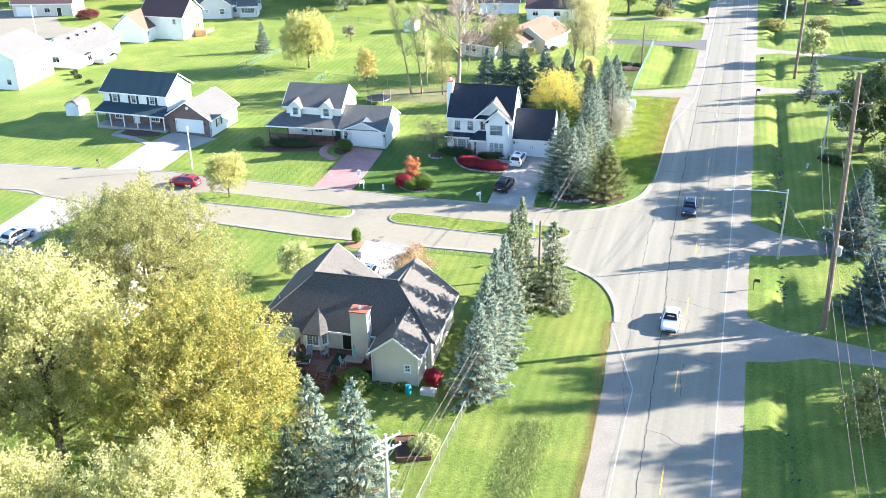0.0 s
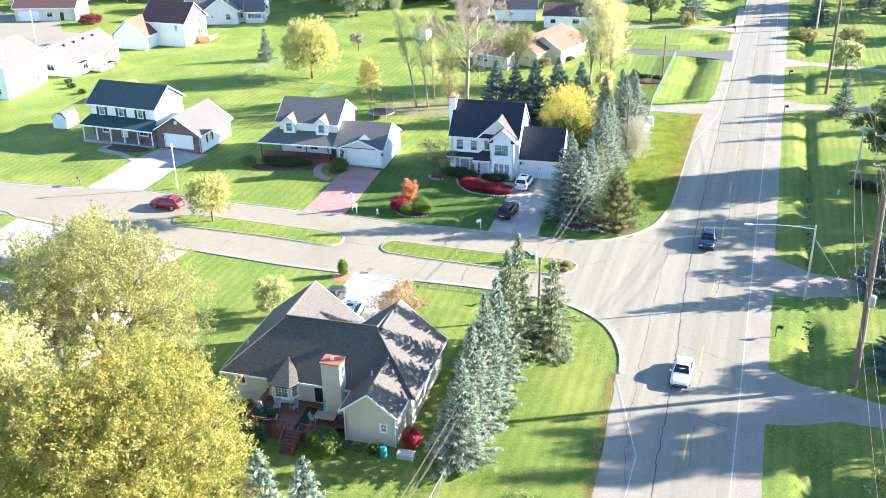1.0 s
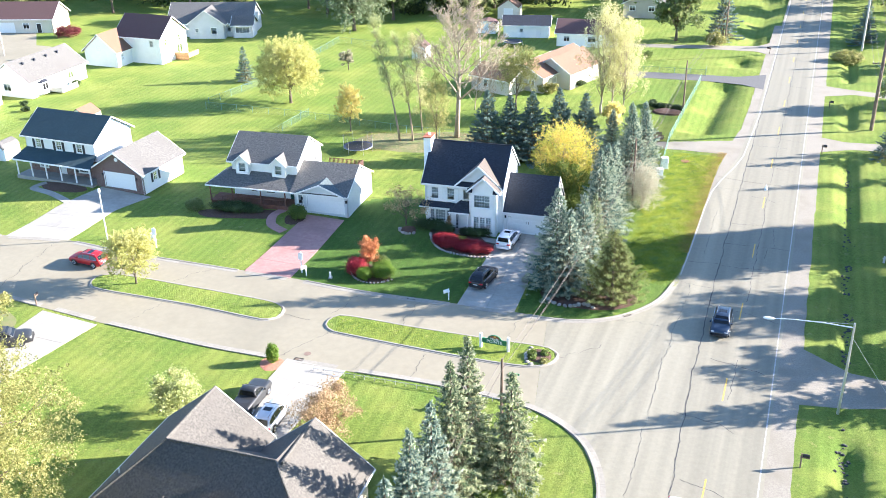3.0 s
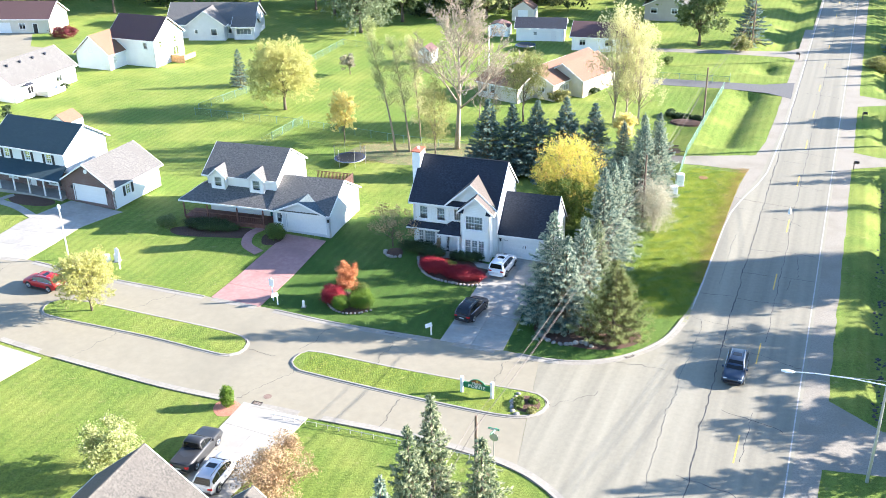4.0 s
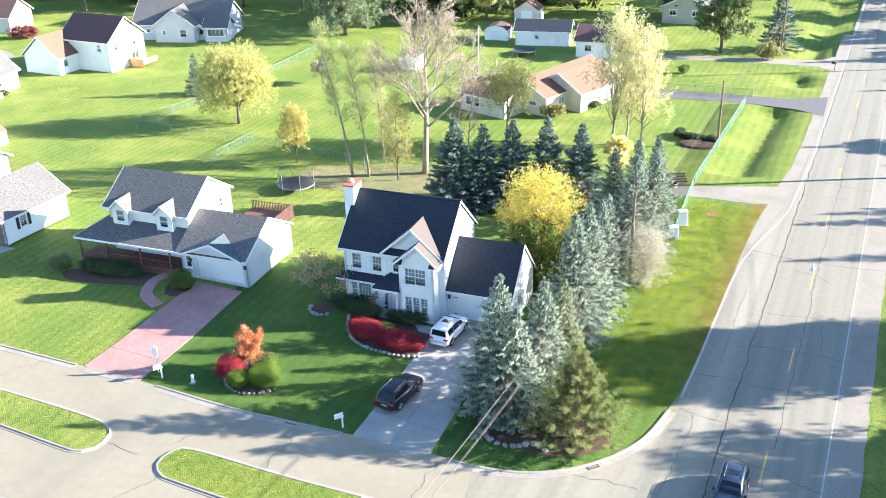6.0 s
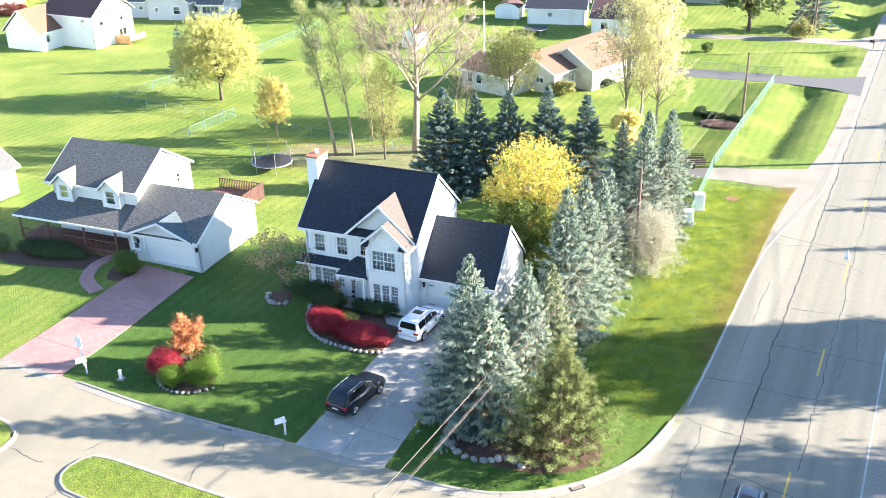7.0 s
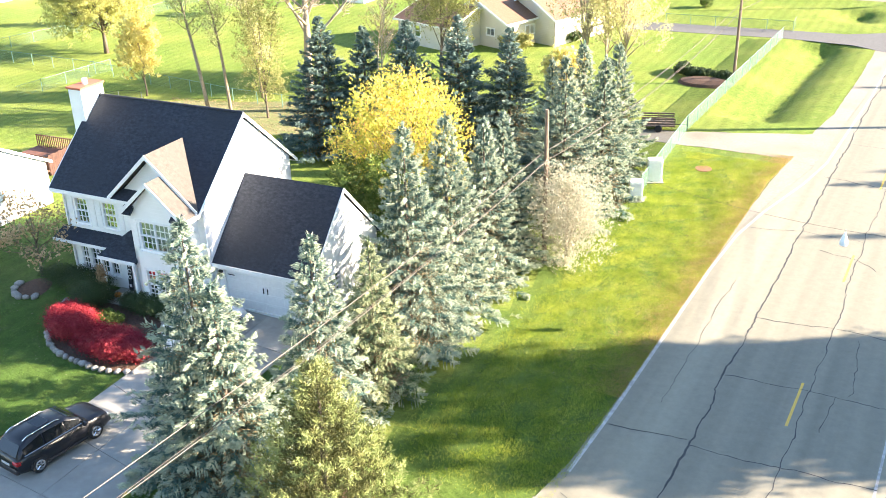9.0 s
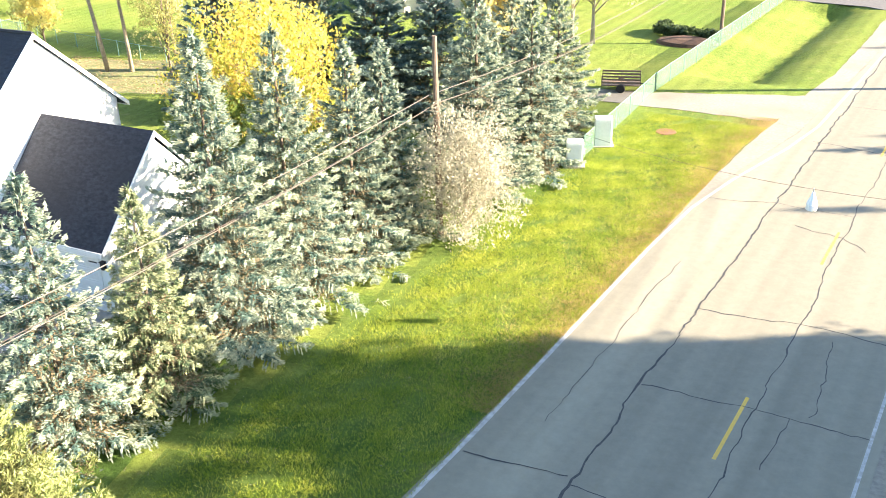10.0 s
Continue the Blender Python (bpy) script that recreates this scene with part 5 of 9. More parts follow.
def spruce_crown(seed, H, R, mat, tips, whorls=0.60, boughs=12, size=0.17, low=0.25, ragged=0.17, per=22):
    """Tiers of drooping boughs that turn up at the ends, each a flat frond of twigs set with needle sprays."""
    rng = np.random.default_rng(seed)
    rows = []
    z = low
    while z < H - 0.15:
        f = 1 - z / H
        reach = R * f ** 0.97 * rng.uniform(0.86, 1.10) + 0.04
        n = max(4, int(boughs * (0.40 + 0.75 * f)))
        spin = rng.random() * math.tau
        for k in range(n):
            L = reach * (rng.uniform(1 - 1.6 * ragged, 1.0) if rng.random() < 0.72 else rng.uniform(1.0, 1.0 + ragged))
            rows.append((z + rng.normal(0, 0.10), spin + math.tau * (k + rng.uniform(-0.3, 0.3)) / n, L, rng.uniform(-0.34, -0.08) * (0.35 + f) + 0.75 * (1 - f) ** 2.5))
        z += whorls * (0.50 + 0.65 * f) * rng.uniform(0.8, 1.2)
    cen, alo, acr, tip = [], [], [], []
    for z, phi, L, slope in rows:
        d = np.array([math.cos(phi), math.sin(phi), 0.0])
        side = np.array([-math.sin(phi), math.cos(phi), 0.0])
        twigs = max(3, int(L / 0.125))
        t = (np.arange(twigs) + rng.random(twigs)) / twigs * 0.86 + 0.14
        s = rng.choice((-1.0, 1.0), twigs)
        s[np.arange(twigs) % 2 == 0] *= -1
        reach = (0.30 * L * (1.0 - t) ** 0.7 + 0.22) * rng.uniform(0.7, 1.2, twigs)
        u = (np.arange(per) + 0.5) / per
        T = np.repeat(t, per)
        U = np.tile(u, twigs)
        S = np.repeat(s, per)
        W = np.repeat(reach, per)
        zz = z + slope * L * T + 0.24 * L * T * T - 0.10 * W * U + rng.normal(0, 0.055, len(T))
        p = d * (L * T + 0.72 * W * U)[:, None] + side * (S * 0.72 * W * U)[:, None]
        p[:, 2] = zz
        a = d * rng.uniform(0.5, 1.1, (len(T), 1)) + side * (S * rng.uniform(0.2, 1.0, len(T)))[:, None]
        a[:, 2] += rng.uniform(-0.55, 0.75, len(T))
        a = unit(a)
        face = d * 0.8 + np.array([0, 0, 0.7]) + side * (0.35 * S)[:, None] + rng.normal(0, 0.20, a.shape)
        b = unit(np.cross(a, face))
        size_k = size * 0.48 * rng.uniform(0.6, 1.3, (len(T), 1))
        cen.append(p)
        alo.append(a * size_k)
        acr.append(b * size_k * rng.uniform(0.32, 0.52, (len(T), 1)))
        # Pale new growth outside; the darker inner tone also carries shade between the boughs.
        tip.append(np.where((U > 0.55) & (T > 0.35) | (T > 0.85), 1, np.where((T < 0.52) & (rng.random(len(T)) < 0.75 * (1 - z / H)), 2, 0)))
    n = 40
    p = np.zeros((n, 3))
    p[:, 2] = H - 0.75 + 0.75 * rng.random(n)
    a = unit(rng.normal(0, 0.5, (n, 3)) + np.array([0, 0, 1.0]))
    cen.append(p + a * 0.05)
    alo.append(a * 0.17)
    acr.append(unit(np.cross(a, rng.normal(size=(n, 3)))) * 0.05)
    tip.append((rng.random(n) < 0.5).astype(int))
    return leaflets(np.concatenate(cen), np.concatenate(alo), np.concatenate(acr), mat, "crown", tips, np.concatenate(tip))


def pine_crown(seed, H, R, mat, tips):
    """Upswept branches ending in bottle-brush tufts, in loose tiers that narrow to a pointed top."""
    rng = np.random.default_rng(seed)
    tuft, axis, outer = [], [], []
    z = 0.2
    while z < H - 0.3:
        f = 1 - z / H
        n = max(4, int(15 * (0.35 + 0.8 * f)))
        spin = rng.random() * math.tau
        for k in range(n):
            L = R * (0.08 + 0.98 * f) * rng.uniform(0.66, 1.12)
            phi = spin + math.tau * (k + rng.uniform(-0.4, 0.4)) / n
            d = np.array([math.cos(phi), math.sin(phi), 0.0])
            e = np.array([-math.sin(phi), math.cos(phi), 0.0])
            m = max(3, int(L / 0.13))
            for i in range(m):
                t = 0.25 + 0.75 * (i + rng.random()) / m
                w = rng.normal(0, 0.10 + 0.12 * L * (1.05 - t))
                tuft.append(d * L * t + e * w + np.array([0, 0, z + L * (0.05 * t + 0.28 * t * t) + rng.normal(0, 0.09)]))
                axis.append(d * 0.55 + e * np.sign(w) * 0.25 + np.array([0, 0, rng.uniform(0.4, 1.1)]))
                outer.append(t > 0.72 and rng.random() < 0.8)
        z += 0.64 * (0.6 + 0.6 * f) * rng.uniform(0.85, 1.15)
    for i in range(10):
        tuft.append(np.array([rng.normal(0, 0.08), rng.normal(0, 0.08), H - 0.9 + 0.09 * i]))
        axis.append(np.array([0, 0, 1.0]))
        outer.append(True)
    tuft, axis = np.array(tuft), np.array(axis)
    per = 26
    c, ax = np.repeat(tuft, per, 0), np.repeat(axis, per, 0)
    c = c + rng.normal(0, 0.075, c.shape)
    w = unit(ax + rng.normal(0, 0.75, c.shape))
    l = rng.uniform(0.065, 0.115, (len(c), 1))
    b = unit(np.cross(w, rng.normal(size=c.shape))) * 0.018
    return cards(c + w * l, w * l, b, mat, "crown", tips, np.repeat(np.array(outer), per))


def leaf_cloud(seed, lobes, n, leaf, mat, clump=0.45, per=36, thin=0.0):
    """Leaves in clumps over the shells of overlapping lobes (centre, radii)."""
    rng = np.random.default_rng(seed)
    weights = np.array([l[1][0] * l[1][2] for l in lobes])
    weights = weights / weights.sum()
    count = max(1, n // per)
    pick = rng.choice(len(lobes), count, p=weights)
    c = np.array([l[0] for l in lobes])[pick]
    r = np.array([l[1] for l in lobes])[pick]
    d = unit(rng.normal(size=(count, 3)) + np.array([0, 0, 0.25]))
    centres = c + d * r * (0.55 + 0.5 * rng.random((count, 1)) ** 0.6)
    pos = np.repeat(centres, per, 0) + rng.normal(size=(count * per, 3)) * clump * np.array([1, 1, 0.75])
    out = unit(np.repeat(d, per, 0) * 0.9 + rng.normal(size=pos.shape) * 0.6 + np.array([0, 0, 0.35]))
    a = unit(np.cross(out, rng.normal(size=pos.shape)))
    b = np.cross(out, a)
    s = leaf * rng.uniform(0.6, 1.25, (len(pos), 1))
    return leaflets(pos, a * s * 0.62, b * s * 0.42, mat, "crown")


def plume_cloud(seed, lobes, n, leaf, mat, length=1.2, per=34, rise=0.5):
    """Leaves in tapering sprays that point outwards and up from the shells of overlapping lobes."""
    rng = np.random.default_rng(seed)
    weights = np.array([l[1][0] * l[1][2] for l in lobes])
    weights = weights / weights.sum()
    count = max(1, n // per)
    pick = rng.choice(len(lobes), count, p=weights)
    c, r = np.array([l[0] for l in lobes])[pick], np.array([l[1] for l in lobes])[pick]
    d = unit(rng.normal(size=(count, 3)) + np.array([0, 0, 0.3]))
    base = c + d * r * (0.45 + 0.62 * rng.random((count, 1)) ** 0.55)
    axis = unit(0.8 * d + np.array([0, 0, rise]) + 0.4 * rng.normal(size=(count, 3)))
    reach = length * rng.uniform(0.55, 1.35, (count, 1))
    base, axis, reach, d = (np.repeat(v, per, 0) for v in (base, axis, reach, d))
    u = rng.random((count * per, 1))
    pos = base + axis * reach * u + rng.normal(size=base.shape) * reach * (0.22 * (1 - u) + 0.05)
    a = unit(0.7 * axis + 0.8 * rng.normal(size=pos.shape))
    b = unit(np.cross(a, d + 0.7 * rng.normal(size=pos.shape)))
    k = leaf * rng.uniform(0.6, 1.25, (len(pos), 1))
    return leaflets(pos, a * k * 0.6, b * k * 0.42, mat, "crown")


def limbs(shape, rng, base, tips, r0, sides=6, bend=0.3):
    for tip in tips:
        b, t = Vector(base), Vector(tip)
        mid = b.lerp(t, 0.5) + Vector((rng.uniform(-bend, bend), rng.uniform(-bend, bend), rng.uniform(0, bend)))
        shape.tube([b, mid, t], [r0, r0 * 0.62, r0 * 0.18], sides)


def broadleaf(seed, H, R, mat, n, leaf, z0=0.3, bark=None, trunk=0.3, lobes_n=12, squash=1.0, clump=0.45, tall=1.0, rough=9, plume=0.0, rise=0.5):
    """Trunk mesh and crown mesh of a broad-leaved tree."""
    rng = random.Random(seed)
    lobes = [((0, 0, H * (z0 + (1 - z0) * 0.52)), (R * 0.52, R * 0.52, H * (1 - z0) * 0.44))]
    for i in range(lobes_n):
        phi = math.tau * (i * 0.618 + rng.uniform(-0.05, 0.05))
        u = (i + 0.5) / lobes_n
        zc = H * (z0 + (1 - z0) * (0.16 + 0.70 * u))
        rr = R * 0.66 * math.sqrt(max(0.06, 1 - ((u - 0.36) / 0.72) ** 2)) * rng.uniform(0.8, 1.1)
        s = R * rng.uniform(0.30, 0.44) * squash
        lobes.append(((rr * math.cos(phi), rr * math.sin(phi), zc), (s, s, s * 0.92 * tall)))
    wood = Shape()
    fork = H * max(z0 * 0.85, 0.12)
    wood.tube([(0, 0, -0.2), (0.03 * H * rng.uniform(-0.3, 0.3), 0, fork * 0.6), (0, 0, fork), (0, 0, H * 0.8)], [trunk * 1.25, trunk, trunk * 0.8, trunk * 0.15], 8)
    for c, r in lobes[1:]:
        limbs(wood, rng, (0, 0, rng.uniform(fork * 0.8, min(c[2], fork + (H - fork) * 0.45))), [c], trunk * 0.42, 5, R * 0.08)
        for k in range(3):
            limbs(wood, rng, Vector(c) * 0.8 + Vector((0, 0, fork * 0.2)), [Vector(c) + Vector((rng.uniform(-1, 1) * r[0], rng.uniform(-1, 1) * r[1], rng.uniform(-0.2, 1) * r[2]))], trunk * 0.14, 4, 0.2)
    if plume:
        return wood.mesh("trunk", bark or BARK, True), plume_cloud(seed, lobes, n, leaf, mat, plume, 60 if n > 80000 else 34, rise)
    sprays = []
    for c, r in lobes:
        for k in range(rough):
            u = rng.uniform(-0.55, 1.0)
            phi = rng.uniform(0, math.tau)
            q = math.sqrt(1 - u * u)
            out = rng.uniform(0.45, 1.34)
            s = rng.uniform(0.16, 0.36)
            sprays.append(((c[0] + r[0] * out * q * math.cos(phi), c[1] + r[1] * out * q * math.sin(phi), c[2] + r[2] * out * u), (r[0] * s, r[1] * s, r[2] * s * 0.8)))
    return wood.mesh("trunk", bark or BARK, True), leaf_cloud(seed, sprays, n, leaf, mat, clump * 0.75)


def plant(x, y, trunk_mesh, crown_mesh, label, category="tree", name="tree", group="", turn=0.0, size=1.0, tall=1.0, lean=0.0, z=None):
    ob = thing(name, Matrix.Translation((x, y, height(x, y) - 0.03 if z is None else z)) @ pose(0, 0, 0, lean, 0, turn) @ Matrix.Diagonal((size, size, size * tall, 1)), label, category, group)
    if trunk_mesh:
        part("trunk", trunk_mesh, None, ob)
    part("crown", crown_mesh, None, ob)
    return ob


def stem(H, r, mat=None):
    return Shape().tube([(0, 0, -0.1), (0, 0, H * 0.5), (0, 0, H * 0.97)], [r, r * 0.65, 0.02], 7).mesh("trunk", mat or BARK, True)


BLUE_TALL = (stem(12, 0.14), spruce_crown(1, 12.0, 3.8, SPRUCE, SPRUCE_TIP))
BLUE_BROAD = (stem(12, 0.16), spruce_crown(2, 12.0, 4.4, SPRUCE, SPRUCE_TIP))
BLUE_SMALL = (stem(8.5, 0.14), spruce_crown(3, 8.5, 2.8, SPRUCE, SPRUCE_TIP, 0.52, 11, 0.15))
GREEN_TALL = (stem(12, 0.2), spruce_crown(4, 12.0, 3.4, SPRUCE_G, SPRUCE_GTIP))
GREEN_SMALL = (stem(8.5, 0.14), spruce_crown(5, 8.5, 2.7, SPRUCE_G, SPRUCE_GTIP, 0.52, 11, 0.15))
DARK_TALL = (stem(10, 0.18), spruce_crown(6, 10.0, 4.0, SPRUCE_D, SPRUCE_DTIP, 0.56, 12, 0.24, per=13))
FAR_SPRUCE = (stem(10, 0.18), spruce_crown(9, 10.0, 3.5, SPRUCE_D, SPRUCE_DTIP, 0.6, 9, 0.40, per=4))
BLUE_OLD = (stem(12, 0.16), spruce_crown(7, 12.0, 4.1, SPRUCE, SPRUCE_TIP, 0.58, 12, 0.21, 0.5, 0.22, 15))

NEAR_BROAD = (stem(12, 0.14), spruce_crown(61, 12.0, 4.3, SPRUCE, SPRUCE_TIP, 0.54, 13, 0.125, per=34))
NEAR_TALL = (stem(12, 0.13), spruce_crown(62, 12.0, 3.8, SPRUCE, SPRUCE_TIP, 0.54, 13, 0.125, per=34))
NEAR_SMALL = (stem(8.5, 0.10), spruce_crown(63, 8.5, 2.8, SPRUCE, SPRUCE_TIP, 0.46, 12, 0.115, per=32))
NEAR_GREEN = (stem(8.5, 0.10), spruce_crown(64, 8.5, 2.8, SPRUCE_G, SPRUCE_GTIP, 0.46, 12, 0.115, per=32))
BLUE_LABEL = "dense blue spruce with silvery needles in layered boughs"
row = "spruce row beside the road"
plant(16.6, 129.6, *NEAR_BROAD, "broad blue spruce beside the concrete driveway", name="spruce_tree", group=row, turn=20, size=0.97)
plant(17.9, 128.8, *BLUE_SMALL, "slim young blue spruce beside a larger one", name="spruce_tree", group=row, turn=70, size=1.12)
plant(19.5, 134.2, *NEAR_SMALL, "slim blue spruce in front of the garage", name="spruce_tree", group=row, turn=120, size=1.08)
plant(20.9, 137.3, *NEAR_GREEN, "green spruce with browning lower boughs", name="spruce_tree", group=row, turn=200, size=0.91)
plant(21.5, 141.2, *NEAR_TALL, BLUE_LABEL, name="spruce_tree", group=row, turn=10, size=0.98)
plant(22.5, 144.9, *NEAR_TALL, BLUE_LABEL, name="spruce_tree", group=row, turn=95, size=0.93)
plant(23.5, 149.2, *BLUE_TALL, BLUE_LABEL, name="spruce_tree", group=row, turn=190, size=0.80)
plant(24.0, 152.0, *BLUE_OLD, BLUE_LABEL, name="spruce_tree", group=row, turn=260, size=0.77)
back_row = "spruces behind the corner house"
for k, (x, y, hh) in enumerate(((6.8, 168.9, 9.8), (10.0, 169.4, 9.1), (13.2, 169.9, 9.5), (17.0, 170.5, 9.8), (20.8, 171.0, 9.0))):
    plant(x, y, *DARK_TALL, "dark blue-green spruce in a row behind the house", name="spruce_tree", group=back_row, turn=70 * k, size=hh / 9.4)
for k, (x, y, hh) in enumerate(((26.9, 165.3, 9.6), (29.0, 168.2, 8.9), (24.5, 167.5, 8.0), (26.6, 158.6, 10.2), (28.6, 162.4, 9.4))):
    plant(x, y, *(BLUE_BROAD if k % 2 else BLUE_OLD), "tall blue spruce with spreading outer boughs", name="spruce_tree", group=back_row, turn=50 * k, size=hh / 12, tall=1.05)
ranch_row = "spruces beside the cream house"
plant(13.0, 96.7, *GREEN_SMALL, "dark green spruce at the street corner", name="spruce_tree", group=ranch_row, turn=40, size=1.15)
plant(9.6, 97.6, *GREEN_TALL, "tall green spruce behind a utility pole", name="spruce_tree", group=ranch_row, turn=130, size=0.88, tall=1.16)
plant(8.6, 94.6, *GREEN_TALL, "tall green spruce in a tight row", name="spruce_tree", group=ranch_row, turn=220, size=0.86, tall=1.16)
plant(7.6, 90.6, *BLUE_TALL, "silvery blue spruce in a tight row", name="spruce_tree", group=ranch_row, turn=310, size=0.80, tall=1.16)
plant(6.6, 86.8, *BLUE_TALL, "silvery blue spruce in a tight row", name="spruce_tree", group=ranch_row, turn=25, size=0.80, tall=1.19)
plant(5.6, 82.6, *BLUE_OLD, "silvery blue spruce with bare lower trunk", name="spruce_tree", group=ranch_row, turn=160, size=0.76, tall=1.2)
plant(5.0, 78.6, *BLUE_OLD, "grey-green spruce thinning towards its foot", name="spruce_tree", group=ranch_row, turn=280, size=0.72, tall=1.18)
plant(-8.4, 65.5, *BLUE_SMALL, "pale blue spruce in the back garden", name="spruce_tree", group="garden spruces", turn=15, size=1.26)
plant(-4.6, 62.8, *BLUE_SMALL, "pale blue spruce in the back garden", name="spruce_tree", group="garden spruces", turn=150, size=1.42)
plant(-9.6, 61.4, *GREEN_SMALL, "shorter green spruce in the back garden", name="spruce_tree", group="garden spruces", turn=250, size=1.05)
plant(50.7, 110.6, *DARK_TALL, "dark spruce on the lawn beside the power line", name="spruce_tree", turn=80, size=1.03)
plant(46.3, 93.9, *DARK_TALL, "small dark spruce beside the gravel drive", name="spruce_tree", turn=180, size=0.82)
plant(64.4, 172.5, *FAR_SPRUCE, "thin dark spruce beside a lane", name="spruce_tree", turn=300, size=0.74)
plant(-41.1, 208.8, *FAR_SPRUCE, "small dark spruce on an open lawn", name="spruce_tree", turn=33, size=0.66)
plant(22.5, 126.9, stem(8.0, 0.2), pine_crown(8, 8.2, 3.9, PINE, PINE_TIP), "bushy yellow-green pine at the street corner", name="pine_tree")

big_a = broadleaf(11, 18.0, 8.6, OLIVE, 120000, 0.135, 0.14, trunk=0.42, lobes_n=20, plume=1.3, rise=0.35)
big_b = broadleaf(12, 16.0, 8.8, GOLDEN, 125000, 0.15, 0.08, trunk=0.42, lobes_n=22, plume=1.25, rise=0.45)
big_c = broadleaf(13, 18.0, 6.8, PALE, 85000, 0.158, 0.12, trunk=0.40, lobes_n=18, tall=1.15, plume=1.5, rise=0.85)
plant(-27.2, 86.0, *big_a, "large olive-green tree turning yellow beside a house", turn=30)
plant(-17.2, 66.0, *big_b, "large spreading tree with golden autumn leaves", turn=100)
plant(-30.6, 68.5, *big_c, "tall tree with silvery pale green leaves", turn=10, size=1.06)
plant(-38.0, 60.0, *big_c, "tall tree with silvery pale green leaves", turn=140, size=1.02)
plant(-16.2, 51.0, *big_c, "tall tree with silvery pale green leaves", turn=230, size=0.80)
plant(-25.6, 50.0, *big_c, "tall tree with silvery pale green leaves", turn=310, size=0.78)
plant(-38.0, 78.0, *big_a, "large olive-green tree turning yellow", turn=200, size=0.80)
plant(-29.7, 126.9, *broadleaf(16, 6.3, 2.9, HONEY, 24000, 0.12, 0.26, trunk=0.11, lobes_n=20, plume=0.65, rise=0.4), "small yellow-green maple on the grass island")
plant(-29.1, 195.4, *broadleaf(17, 10.9, 5.3, HONEY, 56000, 0.15, 0.20, trunk=0.24, lobes_n=26, squash=1.05, plume=0.9, rise=0.35), "round yellow-green tree on an open lawn")
plant(-15.7, 180.6, *broadleaf(18, 7.4, 2.1, YELLOW, 14000, 0.14, 0.20, trunk=0.09, lobes_n=18, tall=1.5, plume=0.55, rise=0.7), "slender bright yellow tree by the fence")
plant(-23.1, 217.4, *broadleaf(19, 3.6, 1.8, SILVER, 1800, 0.22, 0.35, trunk=0.09, clump=0.25), "small pale weeping tree on the lawn")
plant(17.7, 153.7, *broadleaf(20, 9.9, 4.5, MAPLE, 19000, 0.14, 0.22, trunk=0.20, lobes_n=30, squash=0.74, plume=1.5, rise=0.8, bark=BIRCHBARK), "golden yellow maple tipped with orange beside the garage")
plant(17.4, 150.6, *broadleaf(29, 6.4, 3.5, LEAF, 26000, 0.13, 0.05, trunk=0.12, plume=0.8, rise=0.5), "green leafy tree below a yellow maple")
plant(24.6, 171.6, *broadleaf(21, 8.2, 1.5, YELLOW, 2600, 0.28, 0.55, trunk=0.08, clump=0.28), "thin yellow tree among dark spruces")
plant(27.7, 152.1, *broadleaf(22, 6.0, 2.0, BLEACHED, 17000, 0.09, 0.0, trunk=0.10, lobes_n=22, squash=0.72, tall=1.3, plume=1.5, rise=-0.3, bark=PALEBARK), "bleached silvery shrub tree beside a utility pole")
plant(10.2, 191.8, *broadleaf(23, 11.0, 3.4, OLIVE, 15000, 0.13, 0.32, trunk=0.13, lobes_n=14, plume=1.2, rise=0.7), "thin olive-leaved tree in front of a low house")
plant(-1.4, 176.0, *broadleaf(26, 11.0, 2.4, OLIVE, 9000, 0.12, 0.08, BARK, 0.10, 16, 0.9, tall=1.3, plume=1.1, rise=0.8), "thin olive-green tree behind the house")
plant(63.6, 144.6, *broadleaf(27, 13.2, 5.5, FARLEAF, 16000, 0.34, 0.1, trunk=0.35, clump=0.5, tall=1.4), "drooping dark green willow on the lawn")
plant(72.5, 197.6, *broadleaf(28, 6.4, 3.3, LIME, 4200, 0.32, 0.2, trunk=0.15), "small yellow-green tree beside a lane")
plant(-3.0, 101.0, *broadleaf(30, 4.5, 3.3, RUSSET, 12000, 0.12, 0.12, trunk=0.10, clump=0.32), "thin russet-leaved tree in front of the cream house")
plant(-16.0, 102.4, *broadleaf(31, 4.1, 2.5, LIME, 12000, 0.14, 0.12, trunk=0.10, clump=0.3), "low yellow-green tree on the front lawn")
plant(-41.4, 115.6, *broadleaf(32, 5.3, 3.2, OLIVE, 5200, 0.24, 0.2, trunk=0.12, clump=0.35), "olive-yellow garden tree beside a driveway")
plant(-1.8, 144.4, *broadleaf(33, 5.0, 3.0, RUSSET, 1500, 0.15, 0.2, BARK, 0.09, 14, clump=0.4), "nearly bare small tree ringed with stones")
plant(39.3, 73.7, *broadleaf(34, 5.3, 2.2, OLIVE, 4200, 0.26, 0.05, trunk=0.1), "bushy tree beside the ditch")


plant(24.2, 191.6, *broadleaf(24, 18.5, 3.8, AIRY, 11000, 0.15, 0.14, PALEBARK, 0.20, 26, 0.8, 0.75, 1.5, plume=1.6, rise=0.9), "tall airy cottonwood with pale yellow leaves")
plant(26.0, 192.6, *broadleaf(36, 17.2, 3.4, AIRY, 8500, 0.15, 0.12, PALEBARK, 0.17, 24, 0.8, 0.75, 1.5, plume=1.6, rise=0.9), "tall airy cottonwood with pale yellow leaves")
plant(27.8, 191.7, *broadleaf(25, 15.8, 3.4, AIRY, 8500, 0.15, 0.12, PALEBARK, 0.17, 24, 0.8, 0.75, 1.5, plume=1.6, rise=0.9), "airy cottonwood with pale yellow leaves")


